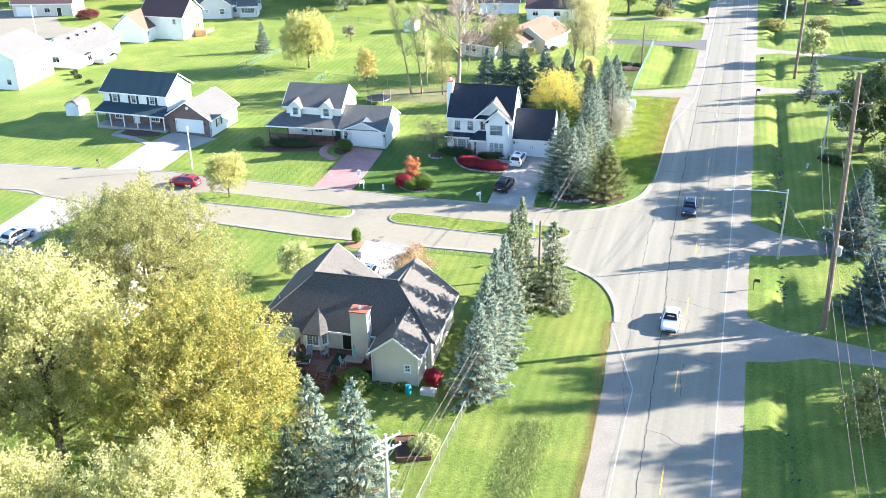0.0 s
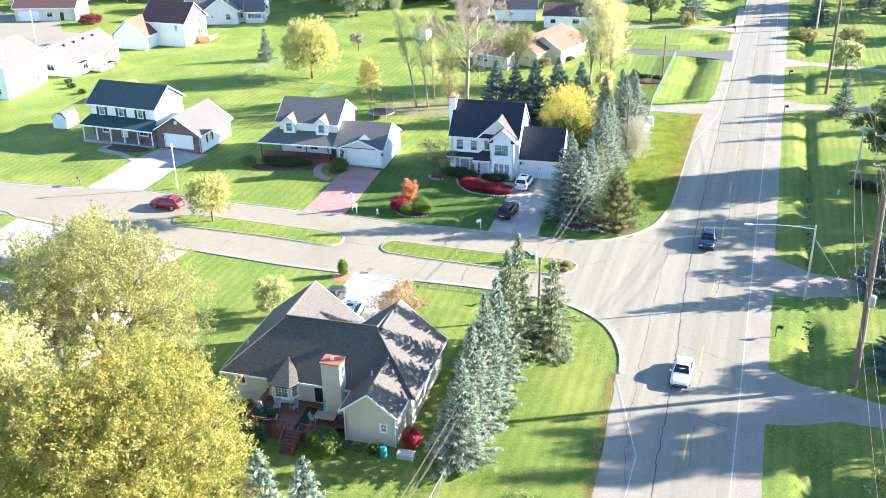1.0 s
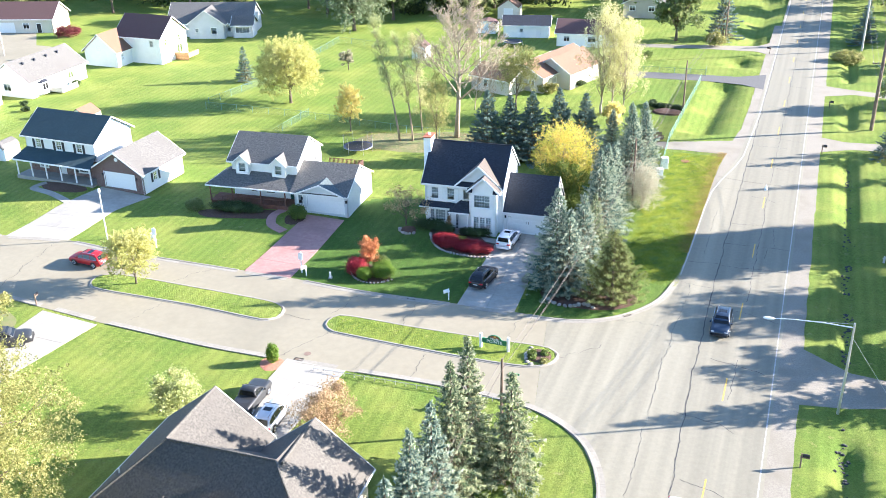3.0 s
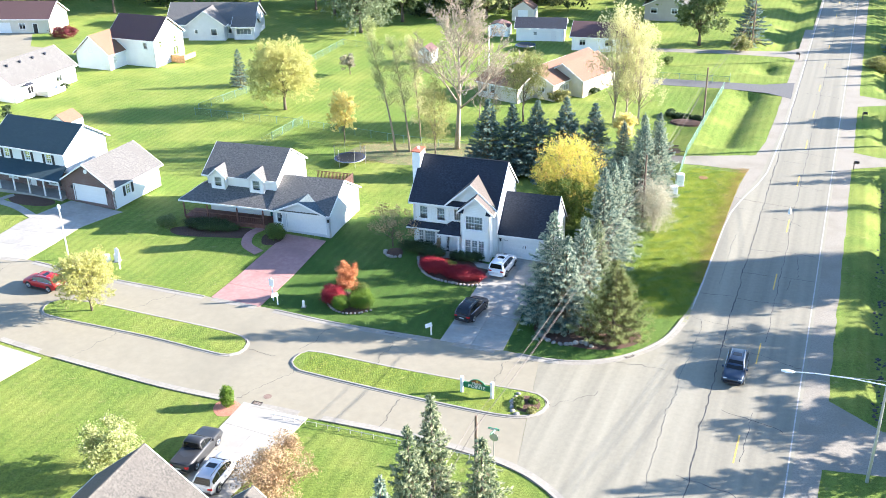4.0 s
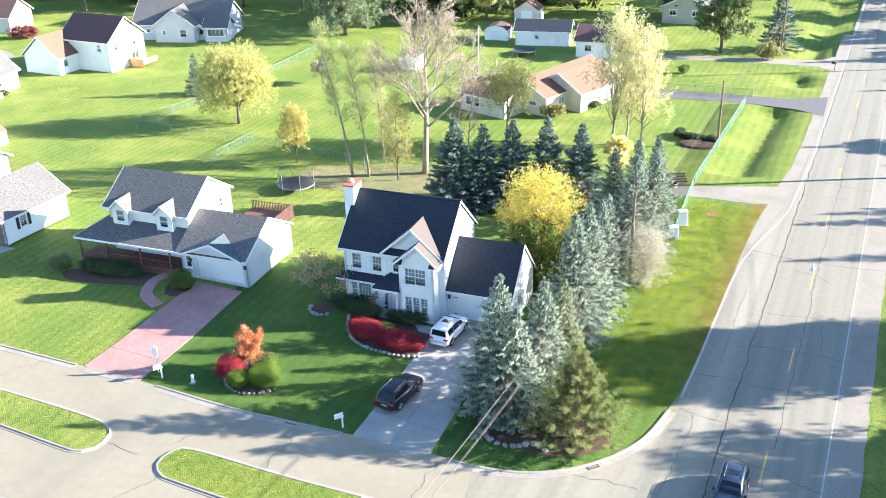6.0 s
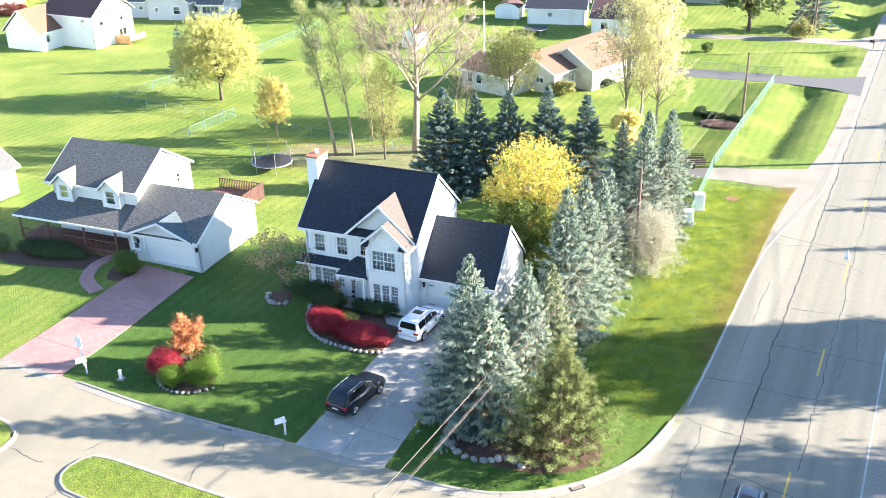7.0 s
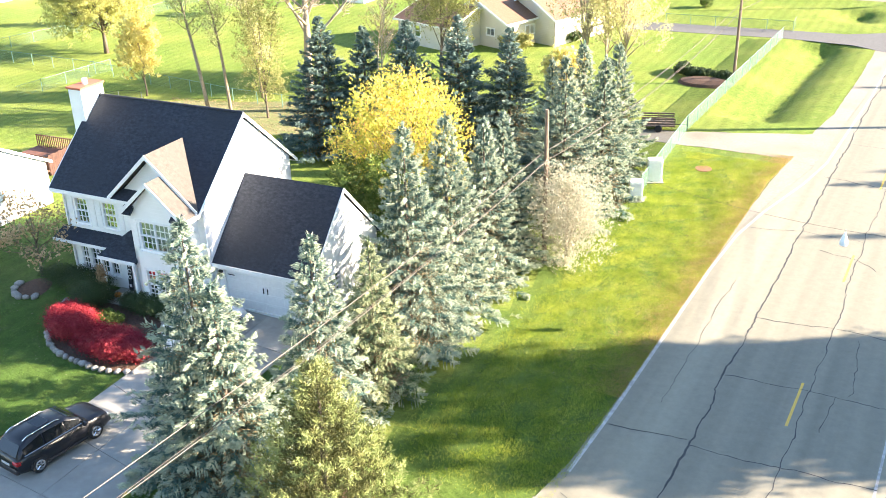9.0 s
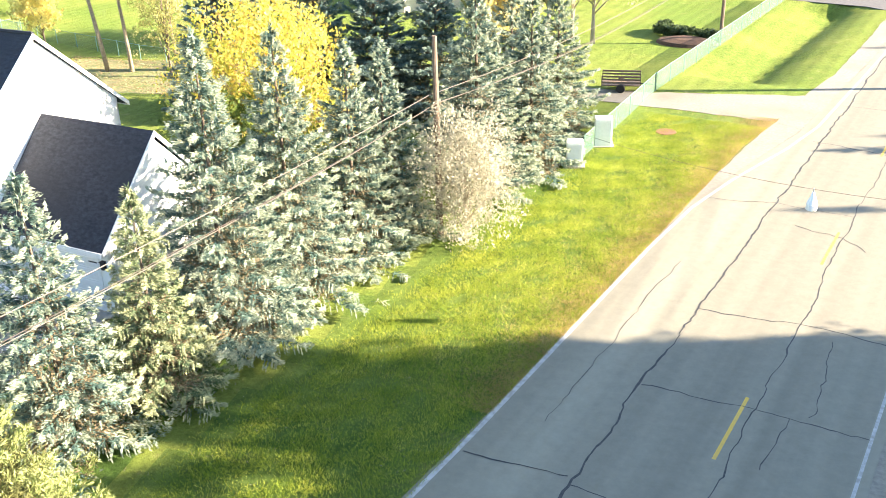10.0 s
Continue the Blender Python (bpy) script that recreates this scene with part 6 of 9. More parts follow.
def spreading_tree(seed, H, reach, leaves, mat, bark, r0=0.30):
    """A broad tree that has nearly shed: ascending limbs off a tall stem, side branches and fine twigs, a few leaves left."""
    rng = random.Random(seed)
    wood, ends = Shape(), []

    def along(pts, u):
        u *= len(pts) - 1
        i = min(int(u), len(pts) - 2)
        return pts[i].lerp(pts[i + 1], u - i)

    def branch(p, d, length, r, order):
        pts, q = [p], p
        for k in range(3 if order < 3 else 2):
            d = (d + Vector((rng.uniform(-1, 1), rng.uniform(-1, 1), rng.uniform(-0.4, 1.1))) * 0.16).normalized()
            q = q + d * length / (3 if order < 3 else 2)
            pts.append(q)
        wood.tube(pts, [max(r * (1 - 0.72 * k / (len(pts) - 1)), 0.024) for k in range(len(pts))], (7, 5, 4, 3)[order - 1])
        if order == 4:
            ends.append(q)
            return
        for k in range((10, 7, 5)[order - 1]):
            u = 0.28 + 0.72 * (k + rng.random()) / (10, 7, 5)[order - 1]
            side = Vector((rng.gauss(0, 1), rng.gauss(0, 1), rng.gauss(0.25, 0.6))).normalized()
            branch(along(pts, u), (d * 0.75 + side * 0.85).normalized(), length * rng.uniform(0.30, 0.50) * (1.2 - 0.45 * u), r * 0.42, order + 1)
    stem_pts = [Vector((0.5 * math.sin(2.2 * u), 0.3 * math.sin(3.1 * u + 1), H * 0.80 * u - 0.1)) for u in (0, 0.2, 0.4, 0.6, 0.8, 1.0)]
    wood.tube(stem_pts, [r0 * 1.2, r0, r0 * 0.82, r0 * 0.6, r0 * 0.4, r0 * 0.16], 9)
    for k in range(15):
        u = 0.34 + 0.66 * (k + 0.5 * rng.random()) / 15
        phi = math.tau * k * 0.382 + rng.uniform(-0.4, 0.4)
        tilt = rng.uniform(0.75, 1.15) * (1.15 - 0.75 * u)
        d = Vector((math.cos(phi) * tilt, math.sin(phi) * tilt, 0.62)).normalized()
        branch(along(stem_pts, u), d, reach * (1.12 - 0.62 * u) * rng.uniform(0.8, 1.1), r0 * 0.42 * (1.2 - 0.7 * u), 1)
    rngn = np.random.default_rng(seed)
    e = np.array([tuple(v) for v in ends])
    pos = e[rngn.integers(0, len(e), leaves)] + rngn.normal(size=(leaves, 3)) * 0.25
    a = unit(rngn.normal(size=pos.shape)) * 0.09
    b = unit(np.cross(a, rngn.normal(size=pos.shape))) * 0.055
    return wood.mesh("trunk", bark, True), cards(pos, a, b, mat, "crown")


def slender_tree(seed, H, lean, leaves, mat, bark, r0=0.13, first=0.35, reach=2.0, branches=26):
    """One thin leaning stem with short rising side branches and a haze of leaves."""
    rng = random.Random(seed)
    wood, ends = Shape(), []
    at = lambda u: Vector((lean * H * u ** 1.3, 0.25 * math.sin(5 * u + seed), H * u))
    wood.tube([at(i / 8) - Vector((0, 0, 0.15 * (i == 0))) for i in range(9)], [r0 * (1 - 0.88 * i / 8) for i in range(9)], 7)
    for k in range(branches):
        u = first + (0.98 - first) * (k + rng.random()) / branches
        phi, L = rng.uniform(0, math.tau), reach * (1.15 - 0.8 * u) * rng.uniform(0.6, 1.3) + 0.4
        d = Vector((math.cos(phi), math.sin(phi), rng.uniform(0.7, 1.5))).normalized()
        e = at(u) + d * L
        wood.tube([at(u), at(u) + d * L * 0.5 + Vector((0, 0, -0.06 * L)), e], [0.045, 0.03, 0.014], 4)
        for j in range(4):
            v = rng.uniform(0.35, 1.0)
            t = at(u) + d * L * v + Vector((rng.uniform(-0.5, 0.5), rng.uniform(-0.5, 0.5), rng.uniform(0.1, 0.7))) * 0.9
            wood.tube([at(u) + d * L * v * 0.9, t], [0.018, 0.010], 4)
            ends.append(t)
    rngn = np.random.default_rng(seed)
    e = np.array([tuple(v) for v in ends])
    pos = e[rngn.integers(0, len(e), leaves)] + rngn.normal(size=(leaves, 3)) * 0.28
    a = unit(rngn.normal(size=pos.shape)) * 0.085
    b = unit(np.cross(a, rngn.normal(size=pos.shape))) * 0.05
    return wood.mesh("trunk", bark, True), cards(pos, a, b, mat, "crown")


plant(1.4, 178.4, *spreading_tree(41, 21.5, 10.0, 2600, SILVER, PALEBARK, 0.36), "large almost bare tree with pale branches")
plant(-7.2, 176.7, *slender_tree(42, 18.5, -0.20, 5200, LIME, BIRCHBARK, 0.19), "slender leaning birch, nearly leafless")
plant(-5.2, 176.9, *slender_tree(43, 16.0, -0.13, 4200, LIME, BIRCHBARK, 0.17), "slender birch, nearly leafless")
plant(-4.4, 181.5, *slender_tree(45, 15.0, -0.06, 5200, AIRY, BIRCHBARK, 0.13, 0.15), "slender birch with a few pale leaves")
plant(5.6, 186.5, *slender_tree(46, 9.5, 0.10, 500, RUSSET, PALEBARK, 0.11, 0.15, 2.6), "small nearly bare tree with upright pale branches")
plant(3.2, 193.0, *slender_tree(47, 8.0, 0.14, 500, RUSSET, PALEBARK, 0.10, 0.15, 2.4), "small nearly bare tree with upright pale branches")

# trees over the road to the east, whose shade falls across it, and the far woods
shade = broadleaf(51, 15.0, 6.0, FARLEAF, 12000, 0.43, 0.15, trunk=0.4, lobes_n=14, clump=0.6)
for k, (x, y, s) in enumerate(((71, 147.5, 0.92), (70, 132.0, 0.95), (80, 149.6, 0.95), (58, 119.2, 0.62), (66, 90.0, 0.92), (72, 77.3, 1.2), (64, 65.7, 1.05), (76, 96.1, 0.7), (84, 124.2, 0.9), (92, 139.8, 1.1), (95, 115.1, 1.0), (60, 52.3, 1.0), (80, 61.9, 1.0), (61.5, 98.5, 0.72))):
    plant(x, y, *shade, "dark green leafy tree on the far side of the road", turn=67 * k, size=s, tall={0: 1.32, 2: 1.32, 4: 1.42}.get(k, 1.0))
for k, (x, y, hh, tall) in enumerate(((84.2, 168.0, 10.0, 1.5), (92.2, 181.0, 11.0, 1.45), (95.0, 203.5, 10.5, 1.57), (96.2, 196.2, 9.0, 1.55), (106.0, 230.3, 9.0, 1.78), (107.0, 225.0, 9.5, 1.63), (80, 242.5, 9.0, 1.0), (95, 253.7, 10.0, 1.0))):
    plant(x, y, *FAR_SPRUCE, "dark spruce across the road", name="spruce_tree", group="spruces across the road", turn=40 * k, size=hh / 10, tall=tall)
far_tree = broadleaf(52, 14.0, 6.0, FARLEAF, 6000, 0.55, 0.18, trunk=0.35, lobes_n=12, clump=0.7)
far_lime = broadleaf(53, 13.0, 5.5, LIME, 6000, 0.5, 0.18, trunk=0.35, lobes_n=12, clump=0.7)
for k, (x, y, s) in enumerate(((-21, 262, 1.0), (-38, 268, 0.9), (-44, 274, 0.8), (-58, 275, 0.8), (-8, 268, 1.1), (2, 276, 1.0), (42.1, 243.3, 0.85), (33, 268, 1.0), (22, 290, 1.0), (-75, 276, 0.9), (-92, 268, 0.9),
                                (96, 262, 1.0), (110, 250, 1.1), (92, 280, 1.0), (118, 230, 1.0), (56, 290, 0.8), (10, 300, 1.1), (-15, 300, 1.1), (-110, 262, 0.9), (104, 205, 0.9), (-66, 285, 1.0), (-50, 292, 1.0), (-30, 300, 1.0), (-60, 262, 0.8), (-34, 284, 0.95), (-18, 286, 1.0), (-4, 290, 1.0), (14, 284, 1.0), (26, 300, 1.0), (44, 278, 0.9), (-84, 284, 0.95))):
    plant(x, y, *(far_lime if k in (4, 14) else far_tree), "leafy tree at the edge of the far lawns", group="far trees", turn=53 * k, size=s)
plant(52.2, 246.0, *FAR_SPRUCE, "dark pine by a far driveway", name="spruce_tree", size=1.2)
plant(-28.2, 251.0, *broadleaf(54, 15.5, 7.2, GREYLEAF, 26000, 0.30, 0.10, trunk=0.4, lobes_n=20, plume=1.5, rise=0.1), "big grey-green spreading tree at the edge of the lawns", turn=40)
plant(-2.6, 266.5, *broadleaf(55, 14.0, 5.6, LIME, 16000, 0.30, 0.10, trunk=0.35, lobes_n=16, plume=1.4, rise=0.3), "fresh yellow-green tree in front of dark woods")
woods = np.random.default_rng(60)
wl = [((float(a), float(b), 5.5 + float(c)), (6.5, 6.5, 5.5 + float(c))) for a, b, c in zip(woods.uniform(-330, 330, 260), woods.uniform(300, 480, 260), woods.uniform(0, 3, 260))]
tagged(part("far_woods", leaf_cloud(61, wl, 60000, 1.5, FARLEAF, 1.6, 30), None), "distant belt of dull green woodland", "woods", kind="stuff")
for seed, x0, x1, y0, y1, n in ((62, -25, 16, 268, 296, 34), (63, -135, -74, 273, 300, 44), (64, 96, 170, 262, 300, 34)):
    wl = [((float(a), float(b), 4.0 + float(c)), (5.0, 5.0, 4.4 + float(c))) for a, b, c in zip(woods.uniform(x0, x1, n), woods.uniform(y0, y1, n), woods.uniform(0, 3, n))]
    tagged(part("wood_edge", leaf_cloud(seed, wl, 16000, 0.7, WOODLEAF, 0.9, 30), None), "dark edge of a small wood behind the lawns", "woods", kind="stuff")


def shrub(seed, x, y, rx, ry, h, mat, n, leaf, label, name="shrub", turn=0.0, group="", lumps=5, z=None):
    """A leafy mound made of a few lobes, on a short woody stem."""
    rng = random.Random(seed)
    lobes = [((0, 0, h * 0.5), (rx * 0.85, ry * 0.85, h * 0.48))]
    for i in range(lumps):
        phi = math.tau * i / lumps + rng.uniform(-0.3, 0.3)
        s = rng.uniform(0.40, 0.55)
        lobes.append(((rx * 0.52 * math.cos(phi), ry * 0.52 * math.sin(phi), h * rng.uniform(0.42, 0.60)), (rx * s, ry * s, h * rng.uniform(0.34, 0.42))))
    wood = Shape()
    for c, r in lobes:
        limbs(wood, rng, (0, 0, -0.05), [c], 0.03, 5, 0.05)
    return plant(x, y, wood.mesh("stem", BARK), leaf_cloud(seed, lobes, n, leaf, mat, min(rx, ry) * 0.12, 24), label, "shrub", name, group, turn, z=z)


shrub(101, 3.7, 139.0, 1.9, 1.2, 1.4, RED, 30000, 0.065, "scarlet burning bush in the stone-edged bed", turn=-30)
shrub(102, 7.0, 137.6, 2.5, 1.15, 1.2, RED, 32000, 0.065, "scarlet burning bush in the stone-edged bed", turn=-10)
shrub(103, 3.3, 141.6, 1.25, 1.15, 1.45, YEW, 18000, 0.05, "clipped round dark evergreen by the porch")
shrub(104, 1.2, 143.3, 2.5, 1.0, 1.35, YEW, 22000, 0.05, "low dark evergreen hedge under the window", turn=-11)
shrub(105, 6.9, 141.4, 2.2, 0.85, 1.1, YEW, 22000, 0.05, "low dark evergreen hedge below the bay", turn=-11)
shrub(106, 5.0, 140.2, 1.0, 0.6, 0.6, LEAF, 4160, 0.0952, "low leafy green perennials by the path")
plant(-4.5, 132.6, *broadleaf(111, 3.6, 1.15, ORANGE, 9000, 0.11, 0.12, trunk=0.05, lobes_n=12, clump=0.22, tall=1.4, rough=8), "small orange-red maple in a stone-edged bed", name="small_maple")
shrub(112, -5.6, 131.2, 1.25, 1.15, 1.9, RED, 22000, 0.062, "round scarlet bush in a stone-edged bed")
shrub(113, -2.5, 130.6, 1.35, 1.25, 1.7, BOX, 30000, 0.045, "clipped bright green box bush")
shrub(114, -4.5, 129.9, 0.95, 0.85, 1.35, BOX, 18000, 0.045, "clipped bright green box bush")
shrub(115, -3.0, 132.6, 1.0, 0.9, 1.5, LEAF, 6760, 0.0884, "green bush behind the box bushes")
shrub(121, -15.6, 144.6, 1.2, 1.1, 1.9, LEAF, 9880, 0.0952, "round clipped green bush beside the rose driveway")
shrub(122, -24.4, 147.0, 3.9, 1.25, 1.25, YEW, 30000, 0.07, "low dark hedge in front of the porch", turn=-10)
shrub(123, -29.9, 147.6, 1.3, 1.2, 1.5, FARLEAF, 4680, 0.0884, "straggling grey-green bush by the porch")
shrub(131, -10.2, 112.0, 0.62, 0.62, 2.2, BOX, 8320, 0.0748, "clipped cone-shaped evergreen in red mulch", "cone_shrub")
shrub(141, 14.4, 114.9, 0.5, 0.9, 0.6, LEAF, 2340, 0.0816, "leafy perennials edging the island bed")
shrub(142, 15.6, 115.3, 0.45, 0.45, 0.5, LEAF, 1560, 0.0816, "small green perennial in the island bed")
shrub(143, 15.5, 113.9, 0.4, 0.5, 0.5, OLIVE, 1560, 0.0816, "yellowing perennial in the island bed")
shrub(151, -12.8, 82.6, 1.3, 1.0, 1.9, YEW, 6760, 0.109, "dark green shrub beside the deck")
shrub(152, -14.8, 84.4, 1.2, 0.9, 1.3, LEAF, 5720, 0.109, "green shrub under the kitchen wall")
shrub(153, -6.8, 79.2, 1.5, 1.2, 2.3, LEAF, 9360, 0.116, "leafy green shrub beside the deck stairs")
shrub(154, 0.6, 80.3, 0.85, 0.8, 1.8, RED, 6760, 0.102, "bright red bush at the house corner")
shrub(155, -2.3, 79.3, 0.7, 0.5, 1.0, LEAF, 3120, 0.0952, "green climbing plant against the wall")
shrub(156, 0.2, 70.2, 1.3, 1.3, 1.3, LIME, 6760, 0.122, "yellowing bush in a timber garden box")
shrub(157, -13.5, 80.2, 1.6, 1.3, 2.2, YEW, 6760, 0.122, "dark shrub below the deck")
hedge = "clipped dark evergreen hedge round a mulched bed"
shrub(158, 34.4, 195.0, 1.9, 0.75, 1.0, YEW, 5200, 0.13, hedge, "hedge", -14, "bed hedges")
shrub(159, 33.0, 196.6, 0.75, 1.5, 1.0, YEW, 4200, 0.13, hedge, "hedge", -14, "bed hedges")
shrub(160, 36.9, 194.4, 1.1, 0.7, 0.9, YEW, 3200, 0.13, hedge, "hedge", -14, "bed hedges")
shrub(161, 57.8, 139.6, 2.6, 1.0, 1.3, YEW, 5120, 0.136, "dark low hedge on the lawn", turn=-45)
shrub(162, 49.5, 239.0, 2.2, 1.6, 3.0, OLIVE, 3520, 0.204, "rough bushes at the foot of a utility pole")
shrub(163, 35.0, 228.5, 0.9, 0.9, 1.6, LEAF, 1440, 0.15, "small rounded green bush")
shrub(164, 15.5, 203.4, 2.0, 1.2, 1.9, OLIVE, 3520, 0.163, "olive-green bush against the low house")
shrub(165, 20.5, 207.8, 1.9, 0.9, 1.3, YEW, 2560, 0.15, "clipped dark hedge by the entrance")
shrub(166, 73.0, 228.0, 3.0, 2.0, 2.6, OLIVE, 3520, 0.238, "rough bushes across the road")
shrub(167, 81.0, 221.0, 2.6, 2.6, 4.0, OLIVE, 3520, 0.238, "rough bushes across the road")
for k, (x, y) in enumerate(((-72.5, 205.0), (-76, 191.5), (-74.0, 188.2), (-70.5, 184.5))):
    shrub(170 + k, x, y, 0.8, 0.7, 0.9, YEW, 700, 0.2, "small dark foundation bush")
shrub(181, -92, 243, 3.2, 2.0, 2.6, MAROON, 3520, 0.204, "dark red hedge across the turning circle")


# ---- houses further off ----
def plain_house(x, y, a, w, d, wall_h, ridge, roof, mat, label, axis="x", front=(), right=(), z=0.05, over=0.4, category="house"):
    h = thing("house", pose(x, y, z, 0, 0, a), label, category)
    shell(h, 0, 0, w, d, wall_h, mat, front=front, right=right, gable=(axis, wall_h + (ridge - wall_h) * 0.93))
    part("roof", roof_faces(gable_roof(-over, -over, w + over, d + over, wall_h - 0.1, ridge, axis), 0.5), roof, h)
    gable_trim(h, -over, -over, w + over, d + over, wall_h - 0.1, ridge, axis)
    return h


FW = dict(panes=(1, 2), bars=(1, 1), blind=0.4, sill=False)
FW2 = dict(panes=(2, 1), bars=(1, 1), blind=0.4, sill=False)
a_main = plain_house(-71.5, 222.5, -15, 10.5, 9.0, 5.2, 8.8, BROWN_ROOF, WHITE_SIDING, "white two-storey house with brown roof and attached garage", "x", right=[("window", 1.5, 3.4, 0.9, 1.3, FW), ("window", 5.5, 0.9, 1.8, 1.9, FW2), ("window", 6, 3.4, 0.9, 1.3, FW)], front=[("window", 8.0, 3.4, 0.9, 1.2, FW)])


def annex(house, x0, y0, x1, y1, wall_h, ridge, roof, mat, axis, front=(), right=(), label=""):
    shell(house, x0, y0, x1, y1, wall_h, mat, front=front, right=right, gable=(axis, wall_h + (ridge - wall_h) * 0.93))
    part("annex_roof", roof_faces(gable_roof(x0 - 0.4, y0 - 0.4, x1 + 0.4, y1 + 0.4, wall_h - 0.1, ridge, axis), 0.5), roof, house, label)
    gable_trim(house, x0 - 0.4, y0 - 0.4, x1 + 0.4, y1 + 0.4, wall_h - 0.1, ridge, axis)


annex(a_main, -4.4, -4.6, 3.4, 3.0, 3.0, 6.4, PEACH_ROOF, WHITE_SIDING, "y", front=[("window", 3.2, 3.1, 0.8, 0.9, FW)], right=[("window", 1.2, 1.2, 0.8, 1.1, FW)])
b_house = plain_house(-68.5, 243.5, 3, 18.5, 10.0, 3.0, 6.6, GREY_ROOF, GREY_SIDING, "long pale single-storey house with grey roof", "x", front=[("window", 2.5, 1.4, 0.8, 0.7, FW), ("window", 8.5, 1.2, 0.7, 0.9, FW), ("window", 12.5, 1.0, 1.4, 1.4, FW2)])
annex(b_house, 5.0, -2.0, 13.0, 6.0, 3.2, 6.2, GREY_ROOF, GREY_SIDING, "y", front=[("window", 1.5, 1.4, 0.7, 0.8, FW), ("window", 5.0, 1.0, 1.3, 1.4, FW)])
annex(b_house, 14.6, -1.2, 19.0, 3.0, 2.8, 4.4, GREY_ROOF, GREY_SIDING, "x", front=[("window", 0.6, 1.0, 3.2, 1.3, dict(panes=(4, 1), bars=(1, 1), blind=0, sill=False))])
c_house = plain_house(-85.2, 197.8, -15, 9.0, 15.0, 3.0, 6.2, GREY_ROOF, WHITE_SIDING, "white single-storey house with sunlit pale roof", "y", right=[("window", 2.0, 0.8, 1.2, 1.5, FW), ("door", 5.4, 0.1, 1.8, 2.0, dict(mat=TRIM)), ("window", 10.0, 1.0, 1.4, 1.3, FW2)], front=[("window", 3.0, 1.0, 1.6, 1.3, FW2)])
plain_house(-93.3, 182.4, -9.8, 11.0, 12.1, 6.0, 9.0, GREY_ROOF, WHITE_SIDING, "white two-storey gabled house with pale roof", "y", front=[("window", 4.2, 0.9, 1.7, 1.4, FW2), ("window", 8.6, 0.9, 1.0, 1.1, FW), ("window", 2.0, 3.7, 0.9, 1.2, FW), ("window", 6.4, 3.7, 0.9, 1.2, FW)], right=[("window", 2.6, 3.6, 1.0, 1.1, FW2), ("window", 8.0, 3.6, 0.8, 1.1, FW), ("window", 8.4, 0.9, 1.4, 1.2, FW2)])
bay = Shape().loft([[(9.0, 1.6, z), (9.9, 2.1, z), (9.9, 3.7, z), (9.0, 4.2, z)] for z in (0.3, 2.5)])
part("bay_window", bay, WHITE_SIDING, c_house)
part("bay_roof", Shape().loft([[(9.0, 1.4, 2.5), (10.1, 2.0, 2.5), (10.1, 3.8, 2.5), (9.0, 4.4, 2.5)], [(9.0, 2.4, 3.0), (9.2, 2.6, 3.0), (9.2, 3.2, 3.0), (9.0, 3.4, 3.0)]]), DARK_ROOF, c_house, "dark shingled bay roof")
part("bay_glass", Shape().box(9.901, 2.3, 1.1, 9.93, 2.85, 2.2).box(9.901, 2.95, 1.1, 9.93, 3.5, 2.2), CARGLASS, c_house)
for u in (2.5, 5.5, 8.5, 11.5):
    part("roof_vent", Shape().box(5.6, u, 5.35, 5.95, u + 0.3, 5.75), DARK_ROOF, c_house)
plain_house(-112.0, 246.0, 2, 15.0, 9.0, 3.2, 6.2, BROWN_ROOF, CREAM_SIDING, "cream house with a wide double garage", "x", front=[("garage", 1.0, 0.0, 4.9, 2.2), ("window", 8.0, 0.9, 1.4, 1.3, FW2), ("door", 11.2, 0.0, 1.0, 2.05, dict(mat=BLACK))])
low = plain_house(7.2, 207.5, -32, 8.6, 17.0, 2.9, 5.0, PEACH_ROOF, CREAM_SIDING, "low cream house with terracotta-brown roof", "y", front=[("window", 1.0, 1.0, 1.4, 1.1, FW2), ("window", 5.6, 1.2, 1.2, 0.8, FW2)], right=[("window", 3.0, 1.0, 1.5, 1.1, FW2), ("door", 8.0, 0.0, 1.0, 2.05, dict(mat=BLACK))])
annex(low, -3.6, -4.6, 4.6, 3.4, 2.7, 4.2, PEACH_ROOF, CREAM_SIDING, "x", front=[("window", 1.0, 0.9, 1.0, 1.3, FW), ("window", 2.6, 0.9, 1.0, 1.3, FW)], right=[("window", 2.0, 0.4, 0.8, 0.6, FW)])
annex(low, 3.6, 4.6, 11.4, 15.0, 2.9, 5.3, PEACH_ROOF, CREAM_SIDING, "y", front=[("window", 2.2, 1.0, 1.3, 1.1, FW2)])
plain_house(5.6, 245.4, -2, 9.8, 6.0, 2.7, 4.2, DARK_ROOF, WHITE_SIDING, "white outbuilding with dark brown roof", front=[("window", 3.5, 1.2, 0.8, 0.7, FW), ("door", 7.2, 0.0, 0.9, 2.0, dict(mat=TRIM))], category="outbuilding")
plain_house(17.0, 238.0, -8, 12.0, 8.0, 2.8, 4.9, BROWN_ROOF, WHITE_SIDING, "low white house with red-brown roof", front=[("window", 1.5, 1.0, 1.2, 1.1, FW2), ("window", 6.5, 1.0, 1.6, 1.2, FW2)])
plain_house(32.5, 266.0, -10, 9.0, 10.0, 3.4, 5.6, GREY_ROOF, TAN_SIDING, "taupe house with grey gable roof", "y", front=[("window", 1.4, 1.6, 1.3, 1.1, FW2), ("window", 5.8, 1.6, 1.3, 1.1, FW2)])
